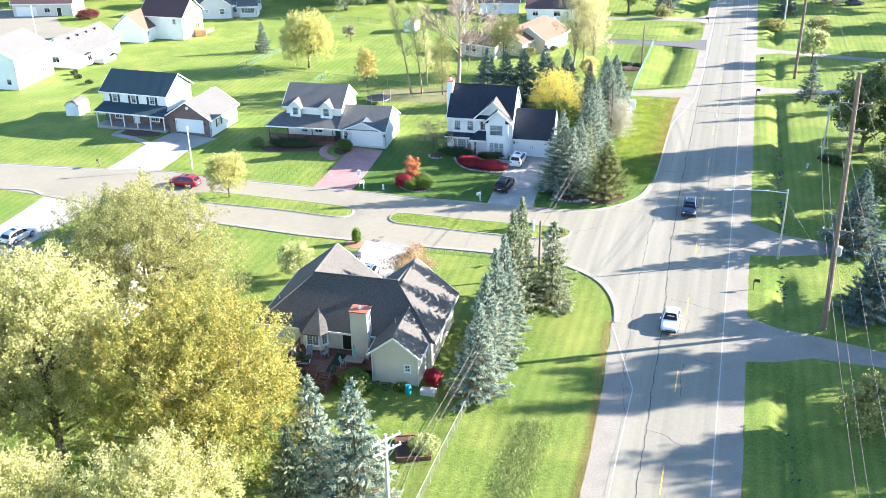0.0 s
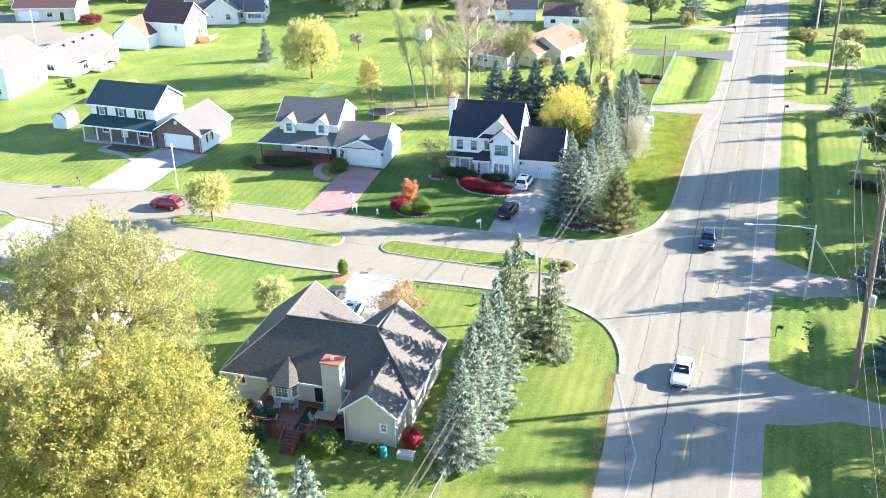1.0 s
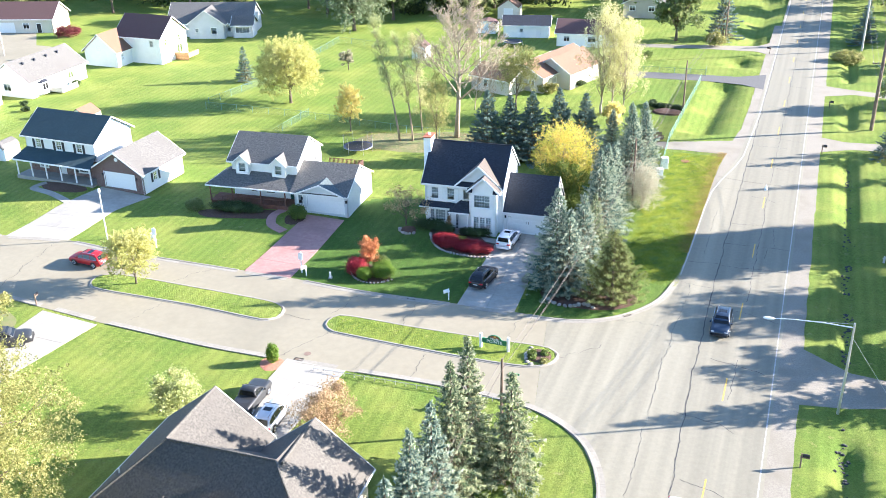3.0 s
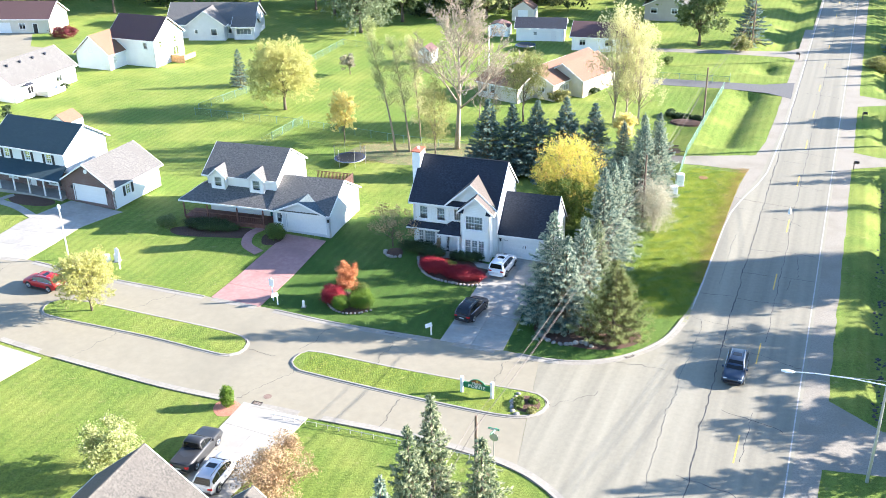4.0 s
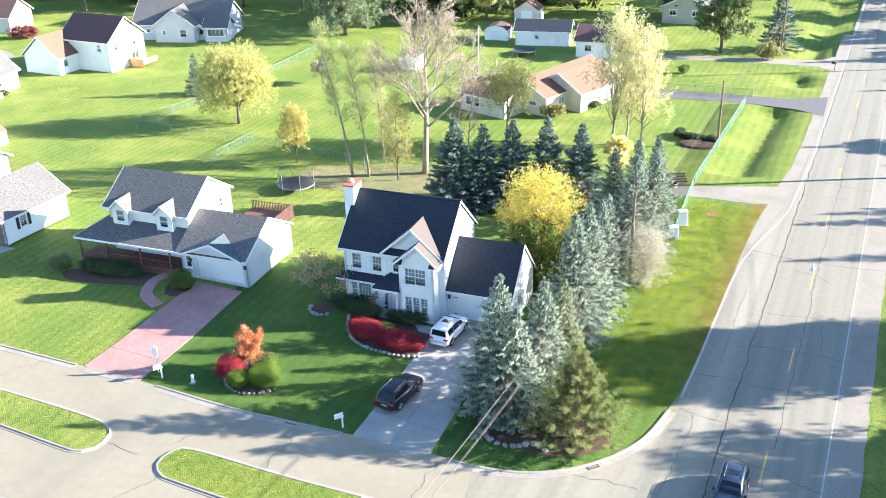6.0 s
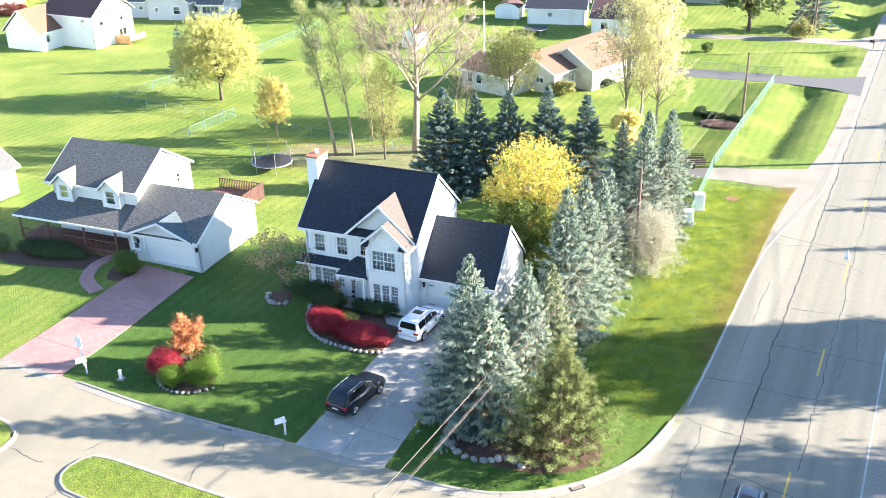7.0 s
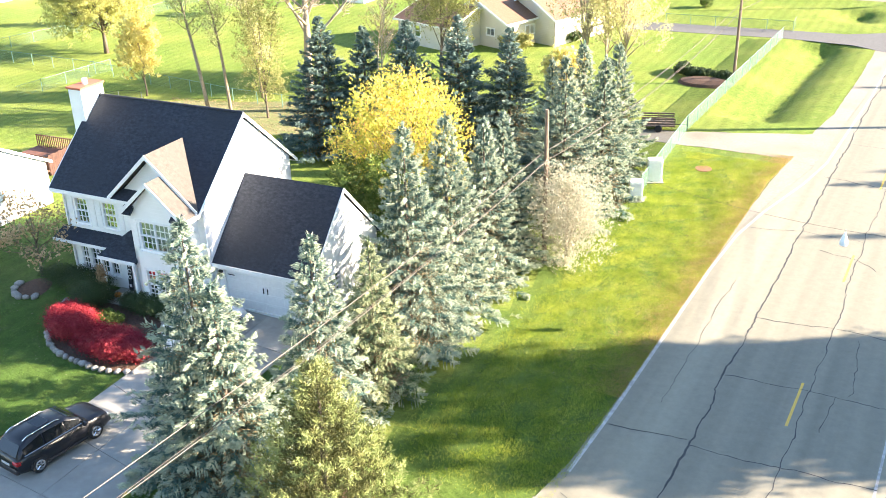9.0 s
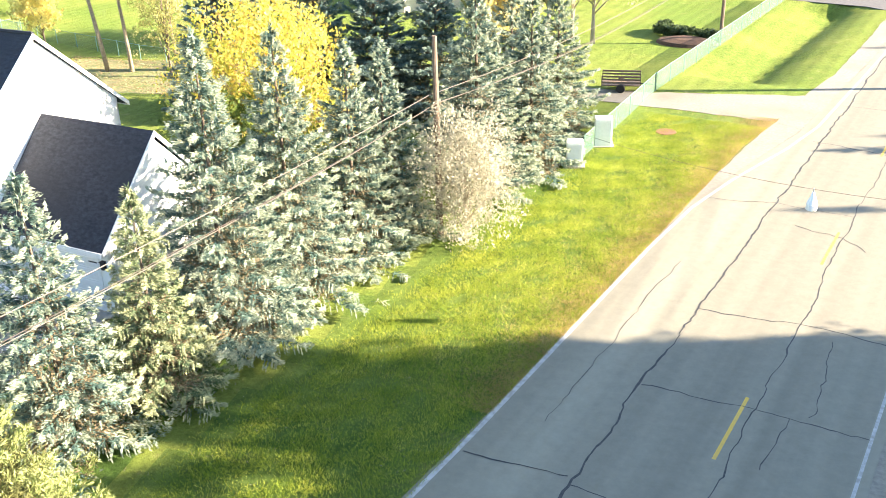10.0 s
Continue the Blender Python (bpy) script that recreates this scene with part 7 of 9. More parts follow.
plain_house(-47.5, 94.0, -12, 15.0, 9.5, 3.0, 6.0, GREY_ROOF, WHITE_SIDING, "white single-storey house half hidden by trees", front=[("window", 3.0, 1.0, 1.4, 1.2, FW2)], right=[("window", 3.0, 0.9, 1.2, 1.3, FW)])


def shed(x, y, a, w, d, hgt, roof, mat, label, gambrel=True):
    s = thing("shed", pose(x, y, height(x, y), 0, 0, a), label, "shed")
    top = [(0, hgt), (w * 0.16, hgt + 0.55), (w * 0.5, hgt + 0.9), (w * 0.84, hgt + 0.55), (w, hgt)] if gambrel else [(0, hgt), (w * 0.5, hgt + 0.35 * w), (w, hgt)]
    for name, yy in (("front_wall", 0.0), ("back_wall", d - 0.08)):
        ring = [(0, 0)] + top + [(w, 0)]
        part(name, Shape().loft([[(u, yy, v) for u, v in ring], [(u, yy + 0.08, v) for u, v in ring]]), mat, s)
    for xx in (0, w - 0.08):
        part("side_wall", Shape().box(xx, 0.081, 0, xx + 0.08, d - 0.081, hgt), mat, s)
    for (u0, v0), (u1, v1) in zip(top, top[1:]):
        part("roof_panel", Shape().loft([[(u0, -0.15, v0 + 0.01), (u1, -0.15, v1 + 0.01), (u1, -0.15, v1 + 0.09), (u0, -0.15, v0 + 0.09)], [(u0, d + 0.15, v0 + 0.01), (u1, d + 0.15, v1 + 0.01), (u1, d + 0.15, v1 + 0.09), (u0, d + 0.15, v0 + 0.09)]]), roof, s)
    part("shed_door", Shape().box(w * 0.28, -0.05, 0.05, w * 0.72, -0.002, hgt * 0.95), TRIM, s)
    return s


shed(-67.2, 164.4, -12, 2.6, 3.4, 1.75, GREY_ROOF, WHITE_SIDING, "small white garden shed with grey barn roof")
shed(-62.3, 180.4, -12, 3.6, 3.6, 1.9, PEACH_ROOF, WHITE_SIDING, "small white shed with terracotta roof behind a house", False)
shed(-11.9, 226.4, -14, 2.8, 3.4, 2.2, BROWN_ROOF, WHITE_SIDING, "white garden shed with dark roof", False)
shed(-0.6, 249.2, -8, 4.4, 3.4, 1.9, BROWN_ROOF, WHITE_SIDING, "white barn-roofed shed on a far lawn")
shed(3.4, 264.0, -8, 5.0, 4.4, 2.6, PEACH_ROOF, CREAM_SIDING, "cream shed under trees", False)


# ---- vehicles ----
def wheel(parent, x, y, r, side):
    s = side
    tyre = part("wheel", Shape().loft([[(x + rr * math.cos(t), y + s * o, r + rr * math.sin(t)) for t in (math.tau * i / 16 for i in range(16))] for o, rr in ((-0.11, r * 0.92), (-0.08, r), (0.08, r), (0.11, r * 0.92))]), TYRE, parent)
    part("rim", Shape().loft([[(x + rr * math.cos(t), y + s * o, r + rr * math.sin(t)) for t in (math.tau * i / 12 for i in range(12))] for o, rr in ((0.10, r * 0.66), (0.118, r * 0.62), (0.10, r * 0.2))]), RIM, tyre)
    spokes = Shape()
    for k in range(5):
        t = math.tau * k / 5
        c, q = math.cos(t), math.sin(t)
        spokes.tube([(x + 0.1 * r * c, y + s * 0.117, r + 0.1 * r * q), (x + 0.62 * r * c, y + s * 0.119, r + 0.62 * r * q)], 0.028, 4)
    part("spoke", spokes, CHROME, tyre)


def car(name, m, paint, label, L=4.6, W=1.86, H=1.70, style="suv", roof=None, boxy=0.0):
    """A vehicle facing +x: rounded body, curved glasshouse with separate panes, wheels, lamps, bumpers, mirrors."""
    c = thing(name, m, label, "car")
    p = PAINT[paint]
    hl, hw = L / 2, W / 2
    low_car = style == "sedan"
    belt = H * (0.63 if not low_car else 0.63)
    hood = belt * (0.94 if not low_car else 0.89)
    gnd, r = (0.24, 0.37) if not low_car else (0.17, 0.33)
    prof = {"suv": [(0.50, 0.0), (0.32, 0.56), (0.14, 0.90), (-0.08, 0.99), (-0.42, 1.0), (-0.68 - 0.08 * boxy, 0.94 + 0.04 * boxy), (-0.80 - 0.11 * boxy, 0.74 + 0.16 * boxy), (-0.955, 0.0)],
            "sedan": [(0.42, 0.0), (0.22, 0.58), (0.04, 0.93), (-0.14, 1.0), (-0.34, 0.96), (-0.52, 0.72), (-0.74, 0.0)],
            "pickup": [(0.40, 0.0), (0.24, 0.60), (0.10, 0.94), (0.0, 1.0), (-0.12, 0.98), (-0.20, 0.80), (-0.22, 0.0)]}[style]
    prof = [(x * hl, f) for x, f in prof]
    rise = H - belt

    def roof_at(x):
        for (xa, fa), (xb, fb) in zip(prof, prof[1:]):
            if xa >= x >= xb:
                return fa + (fb - fa) * (xa - x) / (xa - xb)
        return 0.0

    def side_at(x, f, out=0.0):
        """The glasshouse's side at a place along the car and a share of its height."""
        return (x, (hw * (0.93 - (0.25 - 0.06 * boxy) * f) + out), belt + rise * f)
    wid = lambda x: 1.0 - (0.17 - 0.06 * boxy) * max(0.0, (abs(x) / hl - 0.66) / 0.34) ** 2

    def ring(x, lo, tp):
        k = hw * wid(x)
        half = [(0.80, lo), (0.93, lo + 0.05), (0.985, lo + 0.20), (1.0, (lo + tp) * 0.52), (0.985, tp - 0.22), (0.955, tp - 0.08), (0.88, tp - 0.015), (0.60, tp + 0.012), (0.0, tp + 0.02)]
        return [(x, -k * a, z) for a, z in half] + [(x, k * a, z) for a, z in reversed(half[:-1])]
    tail = belt if style == "suv" else belt * 0.97
    secs = [(-hl, gnd + 0.24, tail * 0.74), (-hl + 0.05, gnd + 0.14, tail * 0.90), (-hl + 0.16, gnd + 0.06, tail * 0.98), (-hl + 0.5, gnd, tail), (-hl * 0.4, gnd, belt), (0, gnd, belt), (prof[0][0] - 0.05, gnd, belt),
            (prof[0][0] + 0.18, gnd, hood + 0.03), (hl * 0.72, gnd, hood), (hl - 0.32, gnd + 0.02, hood * 0.95), (hl - 0.12, gnd + 0.06, hood * 0.86), (hl - 0.03, gnd + 0.12, hood * 0.72), (hl, gnd + 0.18, hood * 0.56)]
    part("body", Shape().loft([ring(*q) for q in secs]), p, c, smooth=True)
    cabin = []
    for x, f in prof:
        f = max(f, 0.02)
        pts = [side_at(x, 0.0), side_at(x, f * 0.55), side_at(x, f * 0.88), (x, hw * (0.66 - 0.08 * f), belt + rise * f * 0.985), (x, 0.0, belt + rise * f)]
        cabin.append([(a, -b, z) for a, b, z in pts] + [(a, b, z) for a, b, z in reversed(pts[:-1])])
    part("cabin", Shape().loft(cabin), PAINT[roof] if roof else p, c, smooth=True)

    def pane(label, pts, lift):
        q = [Vector(v) for v in pts]
        mid_q = sum(q, Vector()) / len(q)
        n = (q[1] - q[0]).cross(q[2] - q[0]).normalized()
        if n.dot(mid_q - Vector((0, 0, belt))) < 0:
            n = -n
        part(label, Shape().loft([[v - n * 0.02 for v in q], [v + n * lift for v in q]]), CARGLASS, c)
    x0, x1 = prof[0][0], prof[2][0]
    pane("windscreen", [(x0 - 0.06, -hw * 0.80, belt + 0.05), (x0 - 0.06, hw * 0.80, belt + 0.05), (x1 + 0.08, hw * 0.62, belt + rise * 0.86), (x1 + 0.08, -hw * 0.62, belt + rise * 0.86)], 0.03)
    xr, fr = prof[-2]
    pane("rear_window", [(prof[-1][0] - 0.0, -hw * 0.74, belt + 0.06), (prof[-1][0] - 0.0, hw * 0.74, belt + 0.06), (xr - 0.02, hw * 0.62, belt + rise * fr * 0.92), (xr - 0.02, -hw * 0.62, belt + rise * fr * 0.92)], 0.02)
    cuts = {"suv": (0.36, 0.04, -0.40, -0.84), "sedan": (0.32, -0.06, -0.56), "pickup": (0.32, 0.02, -0.18)}[style]
    for s in (-1, 1):
        for u0, u1 in zip(cuts, cuts[1:]):
            xa, xb = u0 * hl - 0.035, u1 * hl + 0.035
            fa, fb = roof_at(xa) * 0.80, roof_at(xb) * 0.80
            pts = [side_at(xa, 0.08), side_at(xb, 0.08), side_at(xb, max(fb, 0.12)), side_at(xa, max(fa, 0.12))]
            pane("side_window", [(a, s * b, z) for a, b, z in pts], 0.014)
        part("window_trim", Shape().tube([(u * hl, s * hw * 0.945, belt + 0.035) for u in (cuts[0], cuts[-1])], 0.016, 5), CHROME, c)
        part("mirror", Shape().bevel_box(x0 - 0.34, s * (hw + 0.10) - 0.09, belt - 0.02, x0 - 0.18, s * (hw + 0.10) + 0.09, belt + 0.15, 0.04), p, c)
        for xx in (hl * 0.61, -hl * 0.60):
            wheel(c, xx, s * (hw - 0.10), r, s)
            part("wheel_arch", Shape().loft([[(xx + rr * math.cos(t), s * (hw - 0.03 + o), r + rr * math.sin(t)) for t in (math.pi * k / 12 for k in range(13))] for rr, o in ((r * 1.20, 0.0), (r * 1.20, 0.034), (r * 1.04, 0.034))], caps=False), BLACK, c)
        part("sill", Shape().bevel_box(-hl * 0.42, s * (hw - 0.02) - 0.03, gnd + 0.02, hl * 0.42, s * (hw - 0.02) + 0.03, gnd + 0.14, 0.02), BLACK, c)
        part("headlight", Shape().bevel_box(hl - 0.36, s * hw * 0.66 - 0.17, hood * 0.70, hl - 0.045, s * hw * 0.66 + 0.15, hood * 0.82, 0.04), LAMPGLASS, c)
        part("tail_light", Shape().bevel_box(-hl - 0.006, s * hw * 0.70 - 0.20, tail * 0.74, -hl + 0.20, s * hw * 0.70 + 0.17, tail * 0.88, 0.04), TAILLAMP, c)
        if style == "suv":
            part("roof_rail", Shape().tube([(0.02 * hl, s * hw * 0.60, H - 0.06), (-0.05 * hl, s * hw * 0.60, H + 0.02), (-0.66 * hl, s * hw * 0.60, H + 0.01), (-0.74 * hl, s * hw * 0.60, H - 0.07)], 0.024, 6), CHROME, c)
    part("bumper", Shape().bevel_box(-hl - 0.04, -hw * 0.80, gnd + 0.10, -hl + 0.16, hw * 0.80, gnd + 0.34, 0.06), BLACK if style == "suv" and not boxy else p, c)
    part("bumper", Shape().bevel_box(hl - 0.14, -hw * 0.76, gnd + 0.08, hl + 0.03, hw * 0.76, gnd + 0.28, 0.06), BLACK, c)
    part("grille", Shape().bevel_box(hl - 0.10, -hw * 0.46, hood * 0.58, hl + 0.008, hw * 0.46, hood * 0.68, 0.02), BLACK, c)
    part("number_plate", Shape().box(-hl - 0.022, -0.26, tail * 0.60, -hl + 0.03, 0.26, tail * 0.70), LAMPGLASS, c)
    if style == "pickup":
        part("load_bed", Shape().box(-hl + 0.12, -hw * 0.78, tail + 0.024, prof[-1][0] - 0.1, hw * 0.78, tail + 0.034), BLACK, c)
    if style == "suv":
        part("sunroof", Shape().bevel_box(-hl * 0.36, -hw * 0.40, H - 0.03, -hl * 0.12, hw * 0.40, H + 0.012, 0.01), CARGLASS, c)
    return c


def on(x, y, turn, lift=0.05):
    return pose(x, y, height(x, y) + lift, 0, 0, turn)


car("black_suv", on(8.75, 130.1, 70), "black", "glossy black SUV parked on the concrete driveway", 4.6, 1.86, 1.68)
car("white_suv", on(11.1, 139.6, 74), "white", "boxy white SUV parked in front of the garage", 4.5, 1.84, 1.78, boxy=1.0)
car("red_suv", on(-37.2, 131.5, 163, 0.03), "red", "dark red SUV on the side street", 4.6, 1.86, 1.65)
car("white_sedan", Matrix.Translation((*road_xy(9.0, -1.5), 0.034)) @ pose(0, 0, 0, 0, 0, -104.9), "white", "white saloon car on the main road", 4.75, 1.84, 1.46, "sedan")
car("blue_suv", Matrix.Translation((*road_xy(39.6, -1.55), 0.034)) @ pose(0, 0, 0, 0, 0, -104.9), "steel blue", "dark steel-blue SUV on the main road", 4.6, 1.86, 1.70)
car("silver_suv", on(-7.8, 102.6, 80), "silver", "silver SUV parked in front of the cream house", 4.6, 1.86, 1.70)
car("pickup_truck", on(-10.4, 105.2, 80), "dark grey", "dark pickup truck parked beside an SUV", 5.4, 1.95, 1.80, "pickup")
car("pickup_truck", on(-37.8, 113.3, 20), "dark grey", "dark pickup truck on a white driveway", 5.4, 1.95, 1.80, "pickup")
car("silver_suv", on(-53.6, 113.0, 70), "silver", "silver SUV parked beside the lawn", 4.7, 1.86, 1.72)
car("dark_car", on(100.0, 252.0, 10), "steel blue", "dark car parked on a far lawn", 4.6, 1.84, 1.5, "sedan")


# ---- poles, wires, lamps ----
def wire(name, a, b, sag, r, mat, label, group="overhead cables"):
    a, b = Vector(a), Vector(b)
    pts = [a.lerp(b, t) - Vector((0, 0, 4 * sag * t * (1 - t))) for t in (i / 24 for i in range(25))]
    return tagged(part(name, Shape().tube(pts, r, 5), mat), label, "cable", group)


def utility_pole(x, y, h, label, arms=(), r=0.16, mat=None, lean=(0, 0), turn=-15, insulators=True):
    p = thing("utility_pole", pose(x, y, height(x, y), 0, 0, 0), label, "utility pole")
    mat = mat or POLEWOOD
    part("pole", Shape().tube([(0, 0, -0.3), (lean[0] * 0.5, lean[1] * 0.5, h * 0.5), (lean[0], lean[1], h)], [r, r * 0.85, r * 0.66], 10), mat, p)
    for z, w in arms:
        m = Matrix.Translation((lean[0] * z / h, lean[1] * z / h, z)) @ pose(0, 0, 0, 0, 0, turn)
        arm = part("crossarm", Shape().box(-w / 2, -0.18, -0.06, w / 2, -0.07, 0.06, m), mat, p)
        for u in (-0.46, -0.22, 0.22, 0.46):
            part("insulator", Shape().tube([m @ Vector((u * w, -0.125, 0.06)), m @ Vector((u * w, -0.125, 0.2)), m @ Vector((u * w, -0.125, 0.28))], [0.04, 0.07, 0.03], 8), GALV, arm)
        part("brace", Shape().tube([m @ Vector((-w * 0.3, -0.13, -0.05)), m @ Vector((0, -0.15, -0.75))], 0.025, 4).tube([m @ Vector((w * 0.3, -0.13, -0.05)), m @ Vector((0, -0.15, -0.75))], 0.025, 4), GALV, arm)
    return p


POLE_LINE = [(-7.4, 31.0, 6.6), (-0.2, 60.4, 6.5), (12.0, 102.8, 6.6), (26.3, 152.2, 6.5), (37.75, 193.7, 6.9), (52.0, 241.6, 7.4)]
utility_pole(-2.1, 61.6, 8.1, "bleached pale utility pole with twin crossarms in the garden", [(7.7, 2.6), (6.7, 2.6)], 0.17, PALEPOLE, turn=40)
utility_pole(12.0, 102.8, 7.2, "short wooden utility pole among spruces")
utility_pole(26.4, 152.3, 9.3, "slim brown utility pole behind a spruce row")
utility_pole(37.75, 193.7, 8.6, "brown utility pole beside a mesh fence")
utility_pole(52.0, 241.8, 11.0, "brown utility pole beside a far drive", [(10.4, 1.8)])
for k, (off, lift, r, mat, sag) in enumerate(((-0.16, 0.25, 0.018, WIRE, 0.75), (0.12, -0.12, 0.014, DARKWIRE, 0.95), (0.22, -0.05, 0.015, WIRE, 1.05))):
    for a, b in zip(POLE_LINE, POLE_LINE[1:]):
        wire("overhead_cable", (a[0] + off, a[1], a[2] + lift), (b[0] + off, b[1], b[2] + lift), sag, r, mat, "slack overhead cable between the wooden poles")
big = utility_pole(40.9, 91.0, 27.4, "very tall weathered utility pole with two sets of crossarms", [(24.4, 3.0), (21.8, 2.6), (11.4, 3.0)], 0.30, lean=(-0.9, 0.0), turn=-15)
part("transformer", Shape().tube([(-0.1, -0.55, 8.8), (-0.1, -0.55, 8.9), (-0.1, -0.55, 9.8), (-0.1, -0.55, 9.9)], [0.2, 0.28, 0.28, 0.2], 12), GALV, big)
utility_pole(65.5, 185.4, 26.0, "tall weathered utility pole beside a lane", [(23.5, 3.0), (10.5, 3.0)], 0.28, turn=-15)
utility_pole(57.1, 142.6, 8.3, "grey pole with a crossarm beside a hedge", [(8.0, 2.6)], 0.14, PALEPOLE)
utility_pole(78.0, 236.0, 16.0, "bleached pole across the road", [(14.5, 2.4)], 0.2, PALEPOLE)
for off in (-1.35, 1.35):
    for a, b in (((16.4, -3.5), (40.0, 91.0)), ((40.0, 91.0), (65.5, 185.4)), ((65.5, 185.4), (91, 280))):
        wire("overhead_cable", (a[0] + off, a[1], 24.6), (b[0] + off, b[1], 24.0), 1.6, 0.022, WIRE, "thin high-voltage cable on the tall poles", "high cables")
for off in (-1.3, -0.5, 1.3):
    for a, b in (((27, 38, 9.5), (40.5, 91.0, 11.6)), ((40.5, 91.0, 11.6), (57.1, 142.6, 8.3)), ((57.1, 142.6, 8.3), (65.5, 185.4, 10.7)), ((65.5, 185.4, 10.7), (78, 236, 14.7))):
        wire("overhead_cable", (a[0] + off, a[1], a[2]), (b[0] + off, b[1], b[2]), 0.9, 0.02, WIRE, "cable strung along the east side of the road", "roadside cables")
wire("service_cable", (26.5, 152.1, 7.6), (57.0, 142.7, 8.0), 2.3, 0.008, WIRE, "thin service cable across the road", "service cables")
splice = thing("hanging_lantern", pose(41.73, 147.4, 5.5), "small white bottle-shaped fitting hung over the road", "cable fitting")
part("body", Shape().tube([(0, 0, -0.80), (0, 0, -0.76), (0, 0, -0.55), (0, 0, -0.35), (0, 0, -0.18), (0, 0, -0.1)], [0.14, 0.20, 0.20, 0.13, 0.06, 0.05], 12), TRIM, splice)
part("hanger", Shape().tube([(0, 0, -0.1), (0, 0, 0.04)], 0.025, 6), GALV, splice)

lamp = thing("street_lamp", pose(40.75, 107.6, 0.0), "tall metal street lamp with a long arm over the road", "street lamp")
part("post", Shape().tube([(0, 0, -0.2), (0.05, 0, 4.5), (0.02, 0, 9.0)], [0.13, 0.11, 0.08], 10), GALV, lamp)
part("arm", Shape().tube([(0, 0, 8.55), (-2.2, 0.55, 8.62), (-4.6, 1.15, 8.52), (-6.1, 1.5, 8.35)], [0.05, 0.045, 0.04, 0.035], 7), TRIM, lamp)
part("stay", Shape().tube([(0, 0, 8.9), (-2.9, 0.7, 8.66)], 0.02, 5), GALV, lamp)
part("lamp_head", Shape().loft([[(x, y + w * math.cos(t), z + 0.55 * w * math.sin(t)) for t in (math.tau * i / 10 for i in range(10))] for x, y, z, w in ((-6.0, 1.47, 8.36, 0.06), (-6.2, 1.52, 8.34, 0.17), (-6.6, 1.62, 8.31, 0.20), (-6.9, 1.69, 8.30, 0.10))]), TRIM, lamp)
wire("guy_wire", (40.8, 107.6, 7.6), (46.0, 107.0, 0.0), 0.0, 0.012, GALV, "steel guy wire of the street lamp", "guy wires")

post_light = thing("lamp_post", on(-37.9, 138.2, 0, 0), "slim white garden lamp post", "lamp post")
part("post", Shape().tube([(0, 0, -0.1), (0, 0, 6.2)], [0.09, 0.07], 8), TRIM, post_light)
part("lamp_head", Shape().tube([(0, 0, 6.2), (0, 0, 6.3), (0, 0, 6.6), (0, 0, 6.75)], [0.10, 0.20, 0.16, 0.03], 10), TRIM, post_light)
far_post = thing("lamp_post", on(-98.0, 226.0, 0, 0), "slim white lamp post by the turning circle", "lamp post")
part("post", Shape().tube([(0, 0, -0.1), (0, 0, 6.4)], [0.10, 0.08], 8), TRIM, far_post)
part("lamp_head", Shape().tube([(0, 0, 6.4), (0, 0, 6.5), (0, 0, 6.8)], [0.10, 0.22, 0.04], 10), TRIM, far_post)


# ---- signs, letterboxes ----
GREEN_SIGN = plain("dark green sign board", (0.015, 0.16, 0.075), 0.5)
STREET_GREEN = plain("green street sign", (0.02, 0.26, 0.13), 0.5)


def lettering(text, m, size, mat, parent, label=""):
    cu = bpy.data.curves.new("lettering", "FONT")
    cu.body, cu.size, cu.align_x, cu.align_y, cu.extrude = text, size, "CENTER", "CENTER", 0.006
    tmp = bpy.data.objects.new("lettering_source", cu)
    scene.collection.objects.link(tmp)
    dg = bpy.context.evaluated_depsgraph_get()
    me = bpy.data.meshes.new_from_object(tmp.evaluated_get(dg))
    bpy.data.objects.remove(tmp)
    me.materials.clear()
    me.materials.append(mat)
    return part("lettering", me, None, parent, label, m)


sign = thing("entrance_sign", pose(9.37, 116.25, 0.05, 0, 0, -14.5), "green estate sign between two white posts on the grass island", "sign")
for x in (0.0, 2.76):
    part("post", Shape().bevel_box(x - 0.13, -0.13, -0.1, x + 0.13, 0.13, 1.62, 0.03), TRIM, sign)
part("board", Shape().loft([[(x, y, z) for x, z in ((0.14, 0.62), (2.62, 0.62), (2.62, 1.15), (2.12, 1.15), (1.98, 1.38), (1.68, 1.55), (1.38, 1.60), (1.08, 1.55), (0.78, 1.38), (0.64, 1.15), (0.14, 1.15))] for y in (-0.04, 0.04)]), GREEN_SIGN, sign)
face = Matrix.Translation((1.38, -0.045, 0)) @ pose(0, 0, 0, 90, 0, 0)
part("arch_panel", Shape().loft([[(1.38 + 0.52 * math.cos(t), y, 1.24 + 0.30 * math.sin(t)) for t in (math.pi * i / 10 for i in range(11))] for y in (-0.041, -0.05)]), plain("warm brown panel", (0.22, 0.09, 0.03), 0.6), sign)
lettering("POINTE", Matrix.Translation((0, 0, 0.84)) @ face, 0.46, TRIM, sign)
lettering("Maple", Matrix.Translation((0, -0.008, 1.18)) @ face, 0.34, TRIM, sign)
part("leaf_emblem", Shape().tube([(1.42, -0.05, 1.42), (1.42, -0.062, 1.42)], 0.12, 7), YELLOWPAINT, sign)

